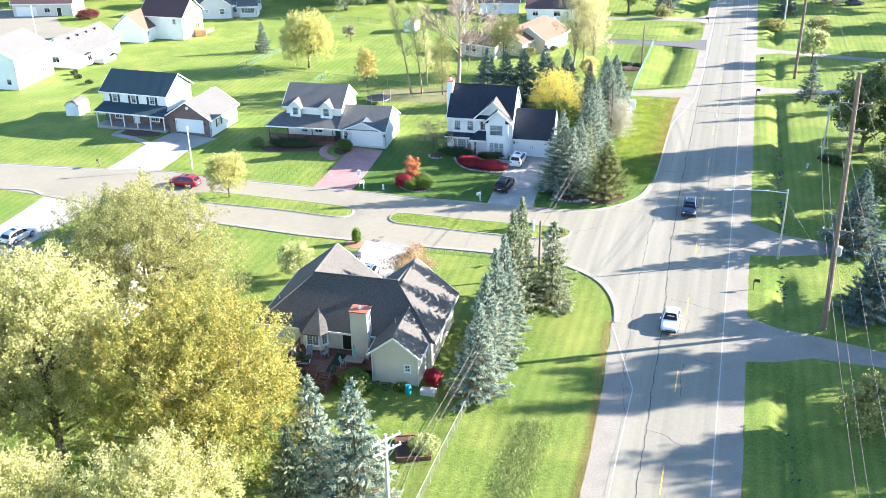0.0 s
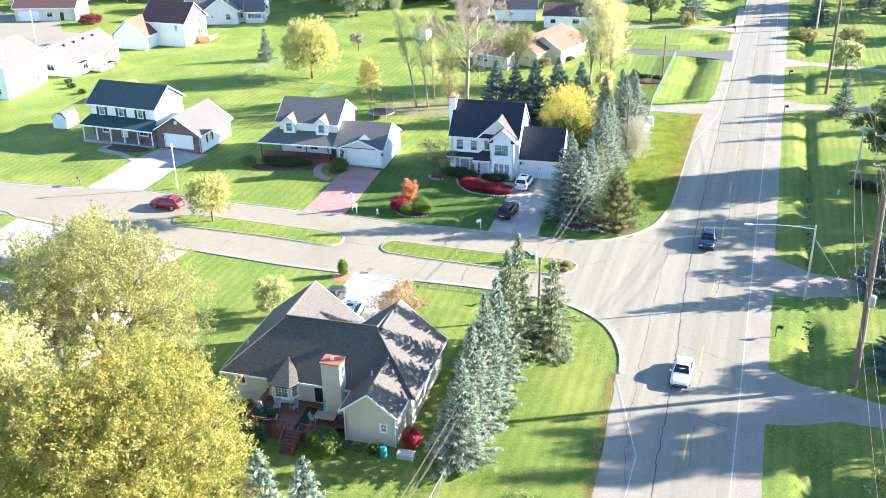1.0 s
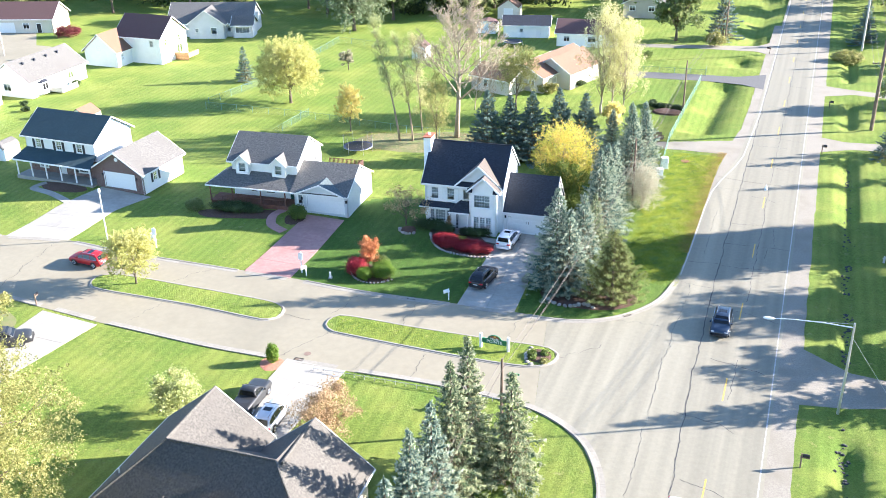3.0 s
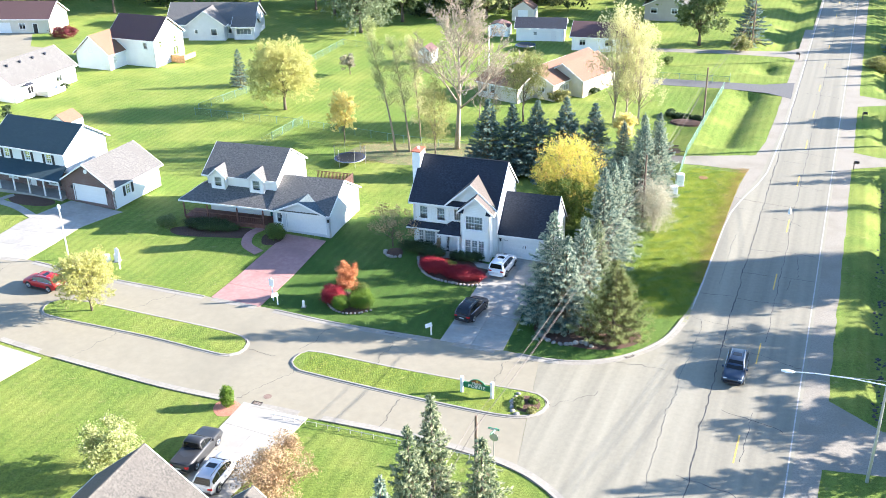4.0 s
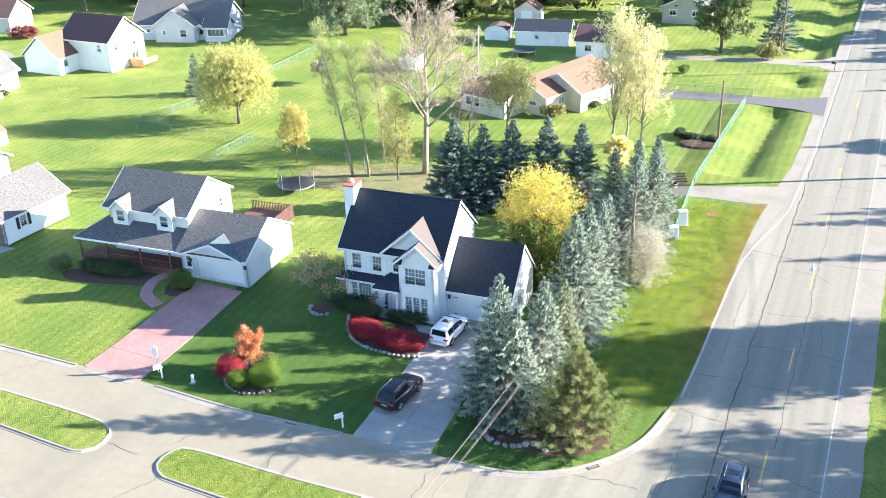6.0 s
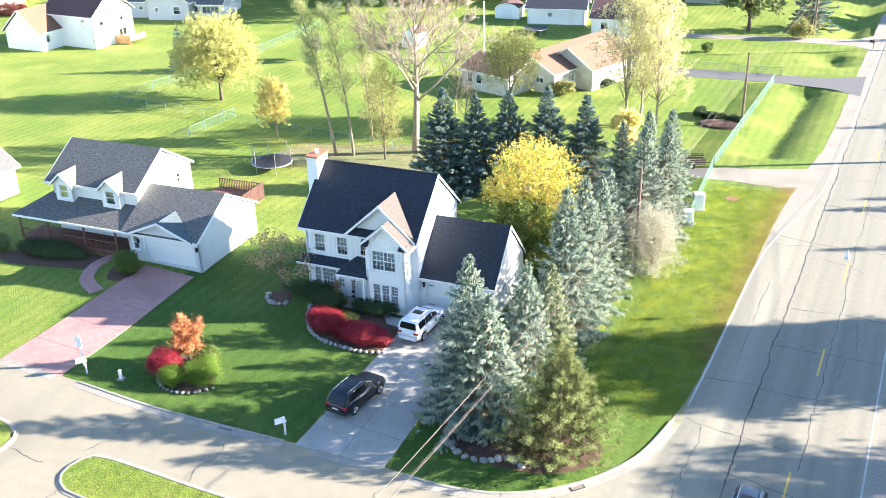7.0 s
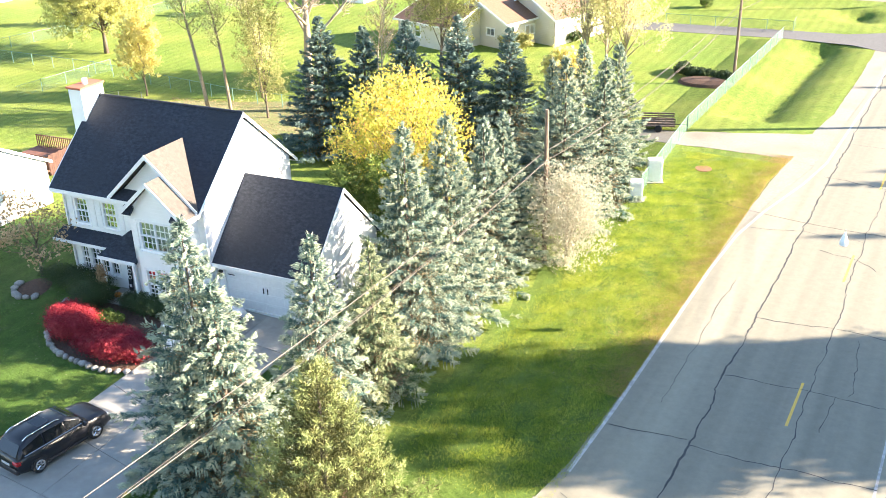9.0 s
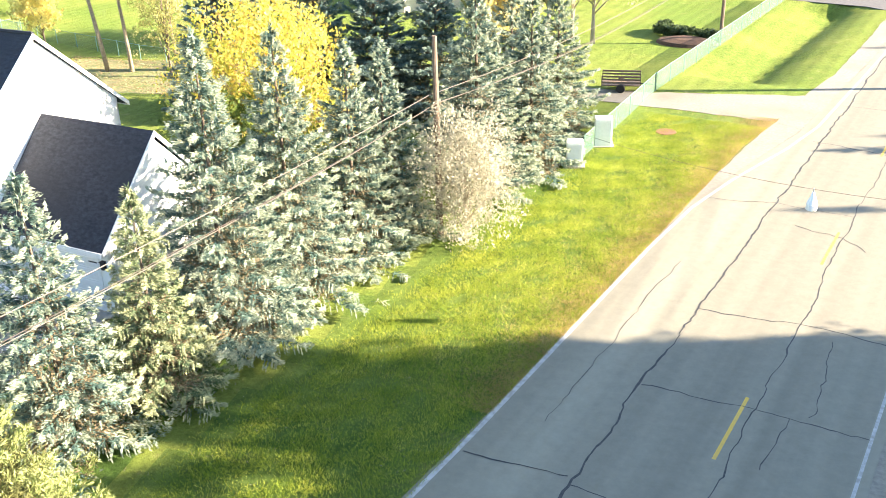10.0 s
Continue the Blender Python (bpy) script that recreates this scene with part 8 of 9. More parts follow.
st = thing("street_sign", pose(12.9, 107.2, 0.0, 0, 0, -15), "two green street name blades on a white-backed stop post", "sign")
part("post", Shape().tube([(0, 0, -0.1), (0, 0, 3.0)], 0.035, 6), GALV, st)
for a, z in ((0, 2.95), (75, 2.75)):
    m = Matrix.Translation((0, 0, z)) @ pose(0, 0, 0, 0, 0, a)
    blade = part("name_blade", Shape().box(-0.45, -0.012, -0.09, 0.45, 0.012, 0.09, m), STREET_GREEN, st)
    part("lettering_bar", Shape().box(-0.34, -0.018, -0.035, 0.34, -0.013, 0.035, m), TRIM, blade)
part("stop_sign_back", Shape().tube([(0, 0.03, 2.15), (0, 0.04, 2.15)], 0.38, 8), GALV, st)


def letterbox(x, y, turn, label, mat, post=TRIM, h=1.1):
    b = thing("letterbox", on(x, y, turn, 0), label, "letterbox")
    part("post", Shape().bevel_box(-0.06, -0.06, -0.1, 0.06, 0.06, h + 0.28, 0.02), post, b)
    part("bracket", Shape().box(-0.05, -0.62, h - 0.14, 0.05, 0.15, h - 0.02), post, b)
    part("box", Shape().loft([[(0.12 * math.cos(t), yy, h + 0.11 + (0.15 * math.sin(t) if math.sin(t) > 0 else -0.10)) for t in (math.tau * i / 10 for i in range(10))] for yy in (-0.60, -0.08)]), mat, b)
    return b


letterbox(5.3, 125.7, -50, "white letterbox on a white post by the driveway", TRIM)
letterbox(-11.2, 130.2, -50, "white letterbox at the foot of a rose driveway", TRIM)
letterbox(-52.5, 139.4, 0, "dark letterbox by the kerb", BLACK, POLEWOOD)
letterbox(-38.6, 121.4, 180, "dark letterbox on a wooden post by the drive", BLACK, POLEWOOD)
letterbox(35.9, 99.9, 75, "dark letterbox on a post by the gravel drive", BLACK, POLEWOOD)
letterbox(55.4, 174.3, 75, "dark letterbox by the road", BLACK, POLEWOOD)
letterbox(61.9, 196.5, 75, "dark letterbox by the road", BLACK, POLEWOOD)
letterbox(59.4, 233.0, -105, "dark letterbox by the road", BLACK, POLEWOOD)
realty = thing("yard_sign", on(-11.9, 131.0, -12, 0), "small white sign hung on a tall white post", "sign")
part("post", Shape().box(-0.05, -0.05, -0.1, 0.05, 0.05, 2.6), TRIM, realty)
part("board", Shape().box(-0.28, -0.09, 1.65, 0.28, -0.055, 2.5), TRIM, realty)
realty = thing("yard_sign", on(-31.0, 136.4, -12, 0), "small white sign on a tall white post", "sign")
part("post", Shape().box(-0.05, -0.05, -0.1, 0.05, 0.05, 2.6), TRIM, realty)
part("board", Shape().box(-0.28, -0.09, 1.65, 0.28, -0.055, 2.5), TRIM, realty)


def cabinet(x, y, turn, w, d, h, label, mat=None):
    c = thing("utility_cabinet", on(x, y, turn, 0), label, "utility box")
    part("body", Shape().bevel_box(-w / 2, -d / 2, 0.08, w / 2, d / 2, h, 0.04), mat or TRIM, c)
    part("plinth", Shape().box(-w / 2 - 0.12, -d / 2 - 0.12, -0.1, w / 2 + 0.12, d / 2 + 0.12, 0.079), CONCRETE, c)
    part("cabinet_door", Shape().box(-w / 2 + 0.06, -d / 2 - 0.02, 0.16, w / 2 - 0.06, -d / 2 - 0.001, h - 0.12), mat or TRIM, c)


cabinet(31.95, 166.7, 10, 1.0, 0.7, 1.7, "tall white utility cabinet beside a mesh fence")
cabinet(30.9, 163.0, 10, 0.9, 0.7, 1.45, "white utility cabinet beside a mesh fence")
cabinet(-33.2, 138.0, 0, 0.6, 0.5, 0.9, "low white utility box on the lawn")
cabinet(-32.1, 138.2, 0, 0.5, 0.5, 1.0, "low white utility box on the lawn")
cabinet(-8.4, 129.9, 0, 0.22, 0.22, 0.75, "small white marker post on the lawn")
cabinet(-16.6, 104.6, 0, 0.3, 0.3, 0.7, "small white box on the front lawn")
for x, y, r in ((35.3, 169.8, 0.6),):
    cover = thing("manhole_cover", on(x, y, 0, 0.01), "rusty round cover in the grass", "manhole cover")
    part("cover", Shape().tube([(0, 0, 0), (0, 0, 0.05)], r, 16), surface("rusty iron", (0.20, 0.08, 0.05), (0.30, 0.14, 0.09), 6, 0.9), cover)
man = thing("manhole_cover", pose(-7.3, 113.85, 0.028), "round iron manhole cover in the street", "manhole cover")
part("cover", Shape().tube([(0, 0, 0), (0, 0, 0.012)], 0.36, 16), surface("worn iron", (0.16, 0.11, 0.085), (0.24, 0.17, 0.13), 8, 0.7), man)
for x, y, turn in ((-7.9, 112.75, -14), (1.3, 125.75, -12), (23.9, 123.7, 35)):
    g = thing("storm_drain", pose(x, y, 0.035, 0, 0, turn), "iron storm drain grate at the kerb", "drain")
    part("grate_frame", rect_ring(-0.45, -0.25, 0.45, 0.25, 0.05, -0.02, 0.02), BLACK, g, m=pose(0, 0, 0, 90, 0, 0))
    for k in range(7):
        part("grate_bar", Shape().box(-0.38 + k * 0.125, -0.2, -0.02, -0.34 + k * 0.125, 0.2, 0.012), MULCH, g)


# ---- fences ----
def veil(name, col, open_part):
    m, nt, bsdf = material(name)
    bsdf.inputs["Base Color"].default_value = (*col, 1)
    bsdf.inputs["Roughness"].default_value = 0.6
    tr = nt.nodes.new("ShaderNodeBsdfTransparent")
    mix = nt.nodes.new("ShaderNodeMixShader")
    mix.inputs[0].default_value = open_part
    nt.links.new(bsdf.outputs[0], mix.inputs[1])
    nt.links.new(tr.outputs[0], mix.inputs[2])
    nt.links.new(mix.outputs[0], nt.nodes["Material Output"].inputs[0])
    return m


CHAIN = veil("fine green chain link", (0.08, 0.17, 0.13), 0.92)
CHAIN2 = veil("dense pale green chain link", (0.10, 0.20, 0.15), 0.70)
CHAIN3 = veil("dark chain link", (0.16, 0.16, 0.14), 0.90)


def mesh_fence(pts, label, h=1.2, mat=None, bay=3.0, rail=None):
    f = tagged(new("fence"), label, "fence")
    rail = rail or MESHFENCE
    for a, b in zip(pts, pts[1:]):
        a, b = Vector(a), Vector(b)
        k = max(1, round((b - a).length / bay))
        for i in range(k):
            p, q = a.lerp(b, i / k), a.lerp(b, (i + 1) / k)
            zp, zq = height(p.x, p.y), height(q.x, q.y)
            part("post", Shape().tube([(p.x, p.y, zp - 0.2), (p.x, p.y, zp + h + 0.06)], 0.035, 6), rail, f)
            part("rail", Shape().tube([(p.x, p.y, zp + h), (q.x, q.y, zq + h)], 0.022, 5), rail, f)
            d = Vector((-(q - p).y, (q - p).x)).normalized() * 0.006
            part("mesh_panel", Shape().loft([[(p.x + s * d.x, p.y + s * d.y, zp + 0.03), (q.x + s * d.x, q.y + s * d.y, zq + 0.03), (q.x + s * d.x, q.y + s * d.y, zq + h), (p.x + s * d.x, p.y + s * d.y, zp + h)] for s in (-1, 1)]), mat or CHAIN, f)
    return f


mesh_fence([(-43.3, 193.9), (-36.1, 209.2), (-29.5, 239.8)], "green chain-link fence along the lawns")
mesh_fence([(-43.0, 191.4), (-25.4, 187.3), (-6.7, 180.3), (4.0, 178.0)], "green chain-link fence behind the gardens")
mesh_fence([(-24.3, 188.5), (-27.6, 177.6)], "short run of chain-link fence between gardens")
mesh_fence([(-29.5, 239.8), (-17.5, 234.2)], "green chain-link fence at the far lawn")
mesh_fence([(31.2, 164.5), (33.9, 178.6), (43.2, 212.4)], "pale green chain-link fence beside the road", 1.25, CHAIN2)
mesh_fence([(30.5, 218.4), (44.5, 215.9), (45.0, 218.5)], "green chain-link fence along a dark drive", 1.2)
mesh_fence([(4.6, 79.0), (1.6, 68.6), (-1.2, 58.2)], "dark mesh fence along the back garden", 1.2, CHAIN3, 2.4, GALV)
mesh_fence([(-6.0, 110.9), (12.0, 107.0)], "low wire edging along the kerb", 0.35, CHAIN3, 1.0, GALV)


# ---- garden things ----
NETTING = veil("dark safety net", (0.05, 0.05, 0.055), 0.78)


def trampoline(x, y, r, label, net=True):
    t = thing("trampoline", on(x, y, 0, 0), label, "trampoline")
    circ = [(math.cos(math.tau * i / 24), math.sin(math.tau * i / 24)) for i in range(25)]
    part("mat", Shape().loft([[(r * 0.86 * c, r * 0.86 * s, z) for c, s in circ[:-1]] for z in (0.84, 0.86)]), BLACK, t)
    part("pad", Shape().loft([[(rr * c, rr * s, z) for c, s in circ[:-1]] for rr, z in ((r * 0.86, 0.87), (r, 0.90), (r, 0.86))], caps=False), plain("blue pad", (0.03, 0.05, 0.11), 0.7), t)
    part("frame_ring", Shape().tube([(r * c, r * s, 0.85) for c, s in circ], 0.03, 6), GALV, t)
    for i in range(6):
        c, s = math.cos(math.tau * i / 6), math.sin(math.tau * i / 6)
        part("leg", Shape().tube([(r * c, r * s, -0.05), (r * c, r * s, 2.6 if net else 0.85)], 0.025, 6), GALV, t)
    if net:
        part("net", Shape().loft([[(r * 0.97 * c, r * 0.97 * s, z) for c, s in circ[:-1]] for z in (0.92, 2.5)], caps=False), NETTING, t)
        part("net_rail", Shape().tube([(r * c, r * s, 2.6) for c, s in circ], 0.012, 4), BLACK, t)


trampoline(-12.8, 171.4, 2.2, "round trampoline with net poles behind the house")
trampoline(7.9, 238.4, 2.0, "round trampoline on a far lawn", False)

deck = thing("deck", pose(-17.53, 86.6, 0.2, 0, 0, -12), "red-stained timber deck with stairs behind the cream house", "deck")
for i in range(30):
    y0 = -4.1 + i * 0.148
    part("deck_board", Shape().box(4.6, y0, 0.86, 13.1 if y0 > -2.9 else 12.4, y0 + 0.14, 0.90), DECK, deck)
part("skirt", Shape().box(4.6, -4.14, -0.2, 12.4, -4.11, 0.859), DECK, deck)
part("skirt", Shape().box(4.57, -4.1, -0.2, 4.599, 0.35, 0.859), DECK, deck)
for x0, x1 in ((4.6, 8.3), (9.6, 12.4)):
    part("rail", Shape().box(x0, -4.14, 1.72, x1, -4.04, 1.78), DECK, deck)
    for k in range(int((x1 - x0) / 0.16)):
        part("baluster", Shape().box(x0 + 0.05 + k * 0.16, -4.11, 0.9, x0 + 0.09 + k * 0.16, -4.07, 1.72), DECK, deck)
part("rail", Shape().box(4.57, -4.04, 1.72, 4.67, 0.35, 1.78), DECK, deck)
for k in range(27):
    part("baluster", Shape().box(4.60, -3.95 + k * 0.16, 0.9, 4.64, -3.91 + k * 0.16, 1.72), DECK, deck)
for k in range(7):
    part("stair_tread", Shape().box(8.35, -4.4 - k * 0.28, 0.72 - k * 0.15, 9.55, -4.12 - k * 0.28, 0.77 - k * 0.15), DECK, deck)
for x in (8.3, 9.58):
    part("stringer", Shape().loft([[(x, -4.14, 0.4), (x, -6.2, -0.3), (x, -6.2, -0.1), (x, -4.14, 0.85)], [(x + 0.05, -4.14, 0.4), (x + 0.05, -6.2, -0.3), (x + 0.05, -6.2, -0.1), (x + 0.05, -4.14, 0.85)]]), DECK, deck)
    part("stair_rail", Shape().tube([(x, -4.14, 1.75), (x, -6.1, 0.8)], 0.05, 5), DECK, deck)
    part("stair_post", Shape().box(x - 0.04, -6.15, -0.2, x + 0.06, -6.05, 0.85), DECK, deck)


def to_world(lx, ly, lz=0.0):
    return deck.matrix_basis @ Vector((lx, ly, lz))


def deck_chair(lx, ly, turn):
    p = to_world(lx, ly, 0.9)
    c = thing("patio_chair", pose(p.x, p.y, p.z, 0, 0, turn - 12), "grey slung patio chair on the red deck", "chair", "patio chairs")
    part("seat", Shape().box(-0.27, -0.27, 0.38, 0.27, 0.27, 0.42), PATIO, c)
    part("backrest", Shape().loft([[(-0.27, 0.24, 0.42), (0.27, 0.24, 0.42), (0.27, 0.40, 1.0), (-0.27, 0.40, 1.0)], [(-0.27, 0.28, 0.42), (0.27, 0.28, 0.42), (0.27, 0.44, 1.0), (-0.27, 0.44, 1.0)]]), PATIO, c)
    for x in (-0.25, 0.25):
        for y in (-0.24, 0.24):
            part("leg", Shape().tube([(x, y, 0), (x, y, 0.40)], 0.02, 6), GALV, c)
        part("arm", Shape().tube([(x, -0.26, 0.4), (x, -0.26, 0.62), (x, 0.3, 0.62)], 0.02, 6), GALV, c)


PATIO = plain("grey sling fabric", (0.22, 0.24, 0.25), 0.8)
tagged(part("mat", Shape().bevel_box(8.75, -4.0, 0.903, 9.75, -0.5, 0.915, 0.003), plain("dark green matting", (0.012, 0.035, 0.014), 0.95), m=deck.matrix_basis.copy()), "long dark green mat across the red deck", "mat")
deck_chair(6.3, -1.6, 10)
deck_chair(7.8, -1.4, -25)
deck_chair(10.2, -2.6, 90)
deck_chair(5.2, -2.4, 60)
p = to_world(11.2, -2.3, 0.9)
table = thing("patio_table", pose(p.x, p.y, p.z, 0, 0, -12), "tan patio table with a furled turquoise parasol", "table")
part("tabletop", Shape().bevel_box(-0.95, -0.55, 0.70, 0.95, 0.55, 0.75, 0.02), plain("tan tabletop", (0.30, 0.22, 0.16), 0.6), table)
for x in (-0.85, 0.85):
    for y in (-0.45, 0.45):
        part("leg", Shape().box(x - 0.03, y - 0.03, 0, x + 0.03, y + 0.03, 0.70), BLACK, table)
part("parasol", Shape().tube([(0, 0.1, 1.0), (0, 0.1, 1.2), (0, 0.1, 2.1), (0, 0.1, 2.45)], [0.16, 0.19, 0.10, 0.02], 9), plain("turquoise canvas", (0.12, 0.40, 0.38), 0.8), table, "furled turquoise parasol")
part("parasol_pole", Shape().tube([(0, 0.1, 0.75), (0, 0.1, 1.0)], 0.025, 6), GALV, table)
p = to_world(6.4, -3.2, 0.9)
grill = thing("fire_bowl", pose(p.x, p.y, p.z), "dark square fire bowl on the deck", "fire bowl")
part("bowl", Shape().bevel_box(-0.5, -0.4, 0.05, 0.5, 0.4, 0.35, 0.05), BLACK, grill)
part("rim", rect_ring(-0.55, -0.45, 0.55, 0.45, 0.1, 0.36, 0.40), GALV, grill, m=pose(0, 0, 0.75, -90, 0, 0))

bin_ = thing("rain_barrel", on(-1.7, 78.9, 0, 0), "turquoise barrel by the gable wall", "barrel")
part("barrel", Shape().tube([(0, 0, 0), (0, 0, 0.15), (0, 0, 0.5), (0, 0, 0.85), (0, 0, 0.95)], [0.27, 0.30, 0.33, 0.30, 0.26], 14), plain("turquoise plastic", (0.03, 0.34, 0.42), 0.45), bin_)
part("hoop", Shape().tube([(0.33 * math.cos(t), 0.33 * math.sin(t), 0.62) for t in (math.tau * i / 14 for i in range(15))], 0.02, 5), BLACK, bin_)


def bicycle(x, y, turn, label):
    b = thing("bicycle", on(x, y, turn, 0), label, "bicycle", "bicycles")
    for xx in (-0.52, 0.52):
        part("wheel", Shape().tube([(xx + 0.33 * math.cos(t), 0, 0.34 + 0.33 * math.sin(t)) for t in (math.tau * i / 18 for i in range(19))], 0.024, 5), TYRE, b)
    part("bicycle_frame", Shape().tube([(-0.52, 0, 0.34), (-0.1, 0, 0.85), (0.38, 0, 0.85), (0.0, 0, 0.32), (-0.52, 0, 0.34)], 0.02, 5).tube([(0.52, 0, 0.34), (0.38, 0, 0.98)], 0.02, 5).tube([(-0.1, 0, 0.85), (0, 0, 0.32)], 0.018, 5), BLACK, b)
    part("handlebar", Shape().tube([(0.34, -0.28, 1.0), (0.4, 0, 1.0), (0.34, 0.28, 1.0)], 0.018, 5), GALV, b)
    part("saddle", Shape().bevel_box(-0.24, -0.07, 0.88, 0.02, 0.07, 0.94, 0.02), BLACK, b)


bicycle(-4.5, 79.6, -20, "black bicycle leaning by the cream wall")
bicycle(-3.3, 79.3, -14, "black bicycle leaning by the cream wall")

box_bed = thing("planter_box", pose(-2.1, 68.6, 0.0, 0, 0, 6), "low timber garden box with overgrown plants", "planter")
for name, q in (("board", (0, 0, 0, 3.0, 0.12, 0.45)), ("board", (0, 3.1, 0, 3.0, 3.22, 0.45)), ("board", (0, 0.121, 0, 0.12, 3.099, 0.45)), ("board", (2.88, 0.121, 0, 3.0, 3.099, 0.45))):
    part(name, Shape().box(*q), DECK, box_bed)
part("soil", Shape().box(0.121, 0.121, 0, 2.879, 3.099, 0.35), MULCH, box_bed)
chest = thing("garden_chest", on(0.2, 78.9, -12, 0), "pale grey low garden chest", "chest")
part("body", Shape().box(-0.7, -0.4, 0, 0.7, 0.4, 0.4), PALEPOLE, chest)
part("lid", Shape().bevel_box(-0.74, -0.44, 0.401, 0.74, 0.44, 0.47, 0.02), PALEPOLE, chest)

trailer = thing("utility_trailer", on(31.6, 178.6, 5, 0), "dark slatted utility trailer by the gravel lane", "trailer")
part("bed", Shape().box(-1.3, -0.8, 0.45, 1.3, 0.8, 0.52), POLEWOOD, trailer)
for y in (-0.8, 0.76):
    for z in (0.62, 0.82, 1.02):
        part("side_slat", Shape().box(-1.3, y, z, 1.3, y + 0.04, z + 0.12), POLEWOOD, trailer)
for x in (-1.3, 0, 1.26):
    for y in (-0.84, 0.8):
        part("stake", Shape().box(x, y, 0.45, x + 0.05, y + 0.04, 1.15), POLEWOOD, trailer)
for y in (-0.92, 0.92):
    part("wheel", Shape().loft([[(rr * math.cos(t), y + o, 0.3 + rr * math.sin(t)) for t in (math.tau * i / 14 for i in range(14))] for o, rr in ((-0.08, 0.26), (-0.05, 0.3), (0.05, 0.3), (0.08, 0.26))]), TYRE, trailer)
part("drawbar", Shape().tube([(1.3, 0, 0.45), (2.3, 0, 0.42)], 0.04, 6), BLACK, trailer)

pond = thing("timber_platform", on(35.2, 193.0, -12, 0), "dark low timber platform heaped with soil", "platform")
part("soil", Shape().loft([[(rx * math.cos(t), ry * math.sin(t), z) for t in (math.tau * i / 18 for i in range(18))] for rx, ry, z in ((2.6, 1.7, -0.05), (2.3, 1.5, 0.25), (1.2, 0.8, 0.45))]), MULCH, pond)
part("frame", rect_ring(-2.4, -1.2, 1.4, 1.2, 0.25, 0.5, 0.75), POLEWOOD, pond, m=pose(0, 0, 0.0, -90, 0, 0))

boo = thing("porch_board", corner_house.matrix_basis @ pose(4.32, 0.34, 0.02, -6, 0, 0), "tall black board with white letters leaning by the door", "sign board")
part("board", Shape().box(-0.14, -0.02, 0.0, 0.14, 0.02, 1.75), BLACK, boo)
for k, ch in enumerate("BOO"):
    lettering(ch, Matrix.Translation((0, -0.024, 1.50 - k * 0.36)) @ pose(0, 0, 0, 90, 0, 0), 0.36, TRIM, boo)
part("emblem_bar", Shape().box(-0.09, -0.03, 0.2, 0.09, -0.021, 0.38), TRIM, boo)
pumpkin = thing("pumpkin", corner_house.matrix_basis @ pose(4.15, -0.55, 0.0), "round orange pumpkin on the porch step", "pumpkin")
ribs = []
for k in range(7):
    th = math.pi * k / 6
    ribs.append([((0.19 * math.sin(th) + 0.01) * (1 + 0.07 * math.cos(8 * t)) * math.cos(t), (0.19 * math.sin(th) + 0.01) * (1 + 0.07 * math.cos(8 * t)) * math.sin(t), 0.15 - 0.15 * math.cos(th)) for t in (math.tau * i / 24 for i in range(24))])
part("body", Shape().loft(ribs), plain("pumpkin skin", (0.60, 0.20, 0.03), 0.5), pumpkin)
part("stalk", Shape().tube([(0, 0, 0.28), (0.02, 0, 0.38)], 0.025, 6), BARK, pumpkin)
stalks = thing("corn_shock", corner_house.matrix_basis @ pose(3.75, -1.05, 0.0), "bundle of dry corn stalks tied to the porch post", "decoration")
rs = np.random.default_rng(77)
cs = np.stack([rs.normal(0, 0.10, 260), rs.normal(0, 0.10, 260), rs.uniform(0.1, 2.1, 260)], 1)
al = unit(rs.normal(size=(260, 3)) * np.array([0.5, 0.5, 0.6]) + np.array([0, 0, 0.5])) * 0.26
part("dry_leaf", cards(cs, al, unit(np.cross(al, rs.normal(size=(260, 3)))) * 0.04, RUSSET, "dry_leaf"), None, stalks)

cedar_deck = thing("deck", pose(-61.2, 224.5, 0.0, 0, 0, -15), "orange cedar deck behind a white house", "deck")
part("deck_floor", Shape().box(0, 0, 0.5, 4.2, 3.6, 0.6), PINEWOOD, cedar_deck)
for q in ((0, -0.05, 0.6, 4.2, 0.0, 1.5), (4.2, -0.05, 0.6, 4.25, 3.6, 1.5), (0, -0.05, -0.05, 4.2, 0.0, 0.5)):
    part("railing", Shape().box(*q), PINEWOOD, cedar_deck)
back_deck = thing("deck", cape.matrix_basis @ pose(7.8, 11.9, -0.6), "red-brown timber deck with board fence behind the grey house", "deck")
part("deck_floor", Shape().box(0, -3.2, 0.5, 5.2, 3.2, 0.6), DECK, back_deck)
for k in range(26):
    part("picket", Shape().box(0.02 + k * 0.2, 3.15, 0.6, 0.11 + k * 0.2, 3.19, 1.5), DECK, back_deck)
part("handrail", Shape().box(0, 3.12, 1.501, 5.2, 3.22, 1.55), DECK, back_deck)
for k in range(20):
    part("fence_board", Shape().box(5.205, -0.8 + k * 0.2, 0.0, 5.235, -0.612 + k * 0.2, 1.72 + 0.02 * (k % 3)), FENCEWOOD, back_deck)
for k in range(17):
    part("fence_board", Shape().box(1.8 + k * 0.2, -0.84, 0.0, 1.988 + k * 0.2, -0.81, 1.62 + 0.02 * (k % 2)), FENCEWOOD, back_deck)
white_deck = thing("deck", pose(-75.6, 199.8, 0.0, 0, 0, -15), "grey-white timber deck with red seats behind a white house", "deck")
part("deck_floor", Shape().box(0, 0, 0.2, 3.4, 4.2, 0.35), PALEPOLE, white_deck)
for q in ((3.35, 0, 0.35, 3.4, 4.2, 1.2), (0, -0.05, 0.35, 3.4, 0.0, 1.2)):
    part("railing", Shape().box(*q), PALEPOLE, white_deck)
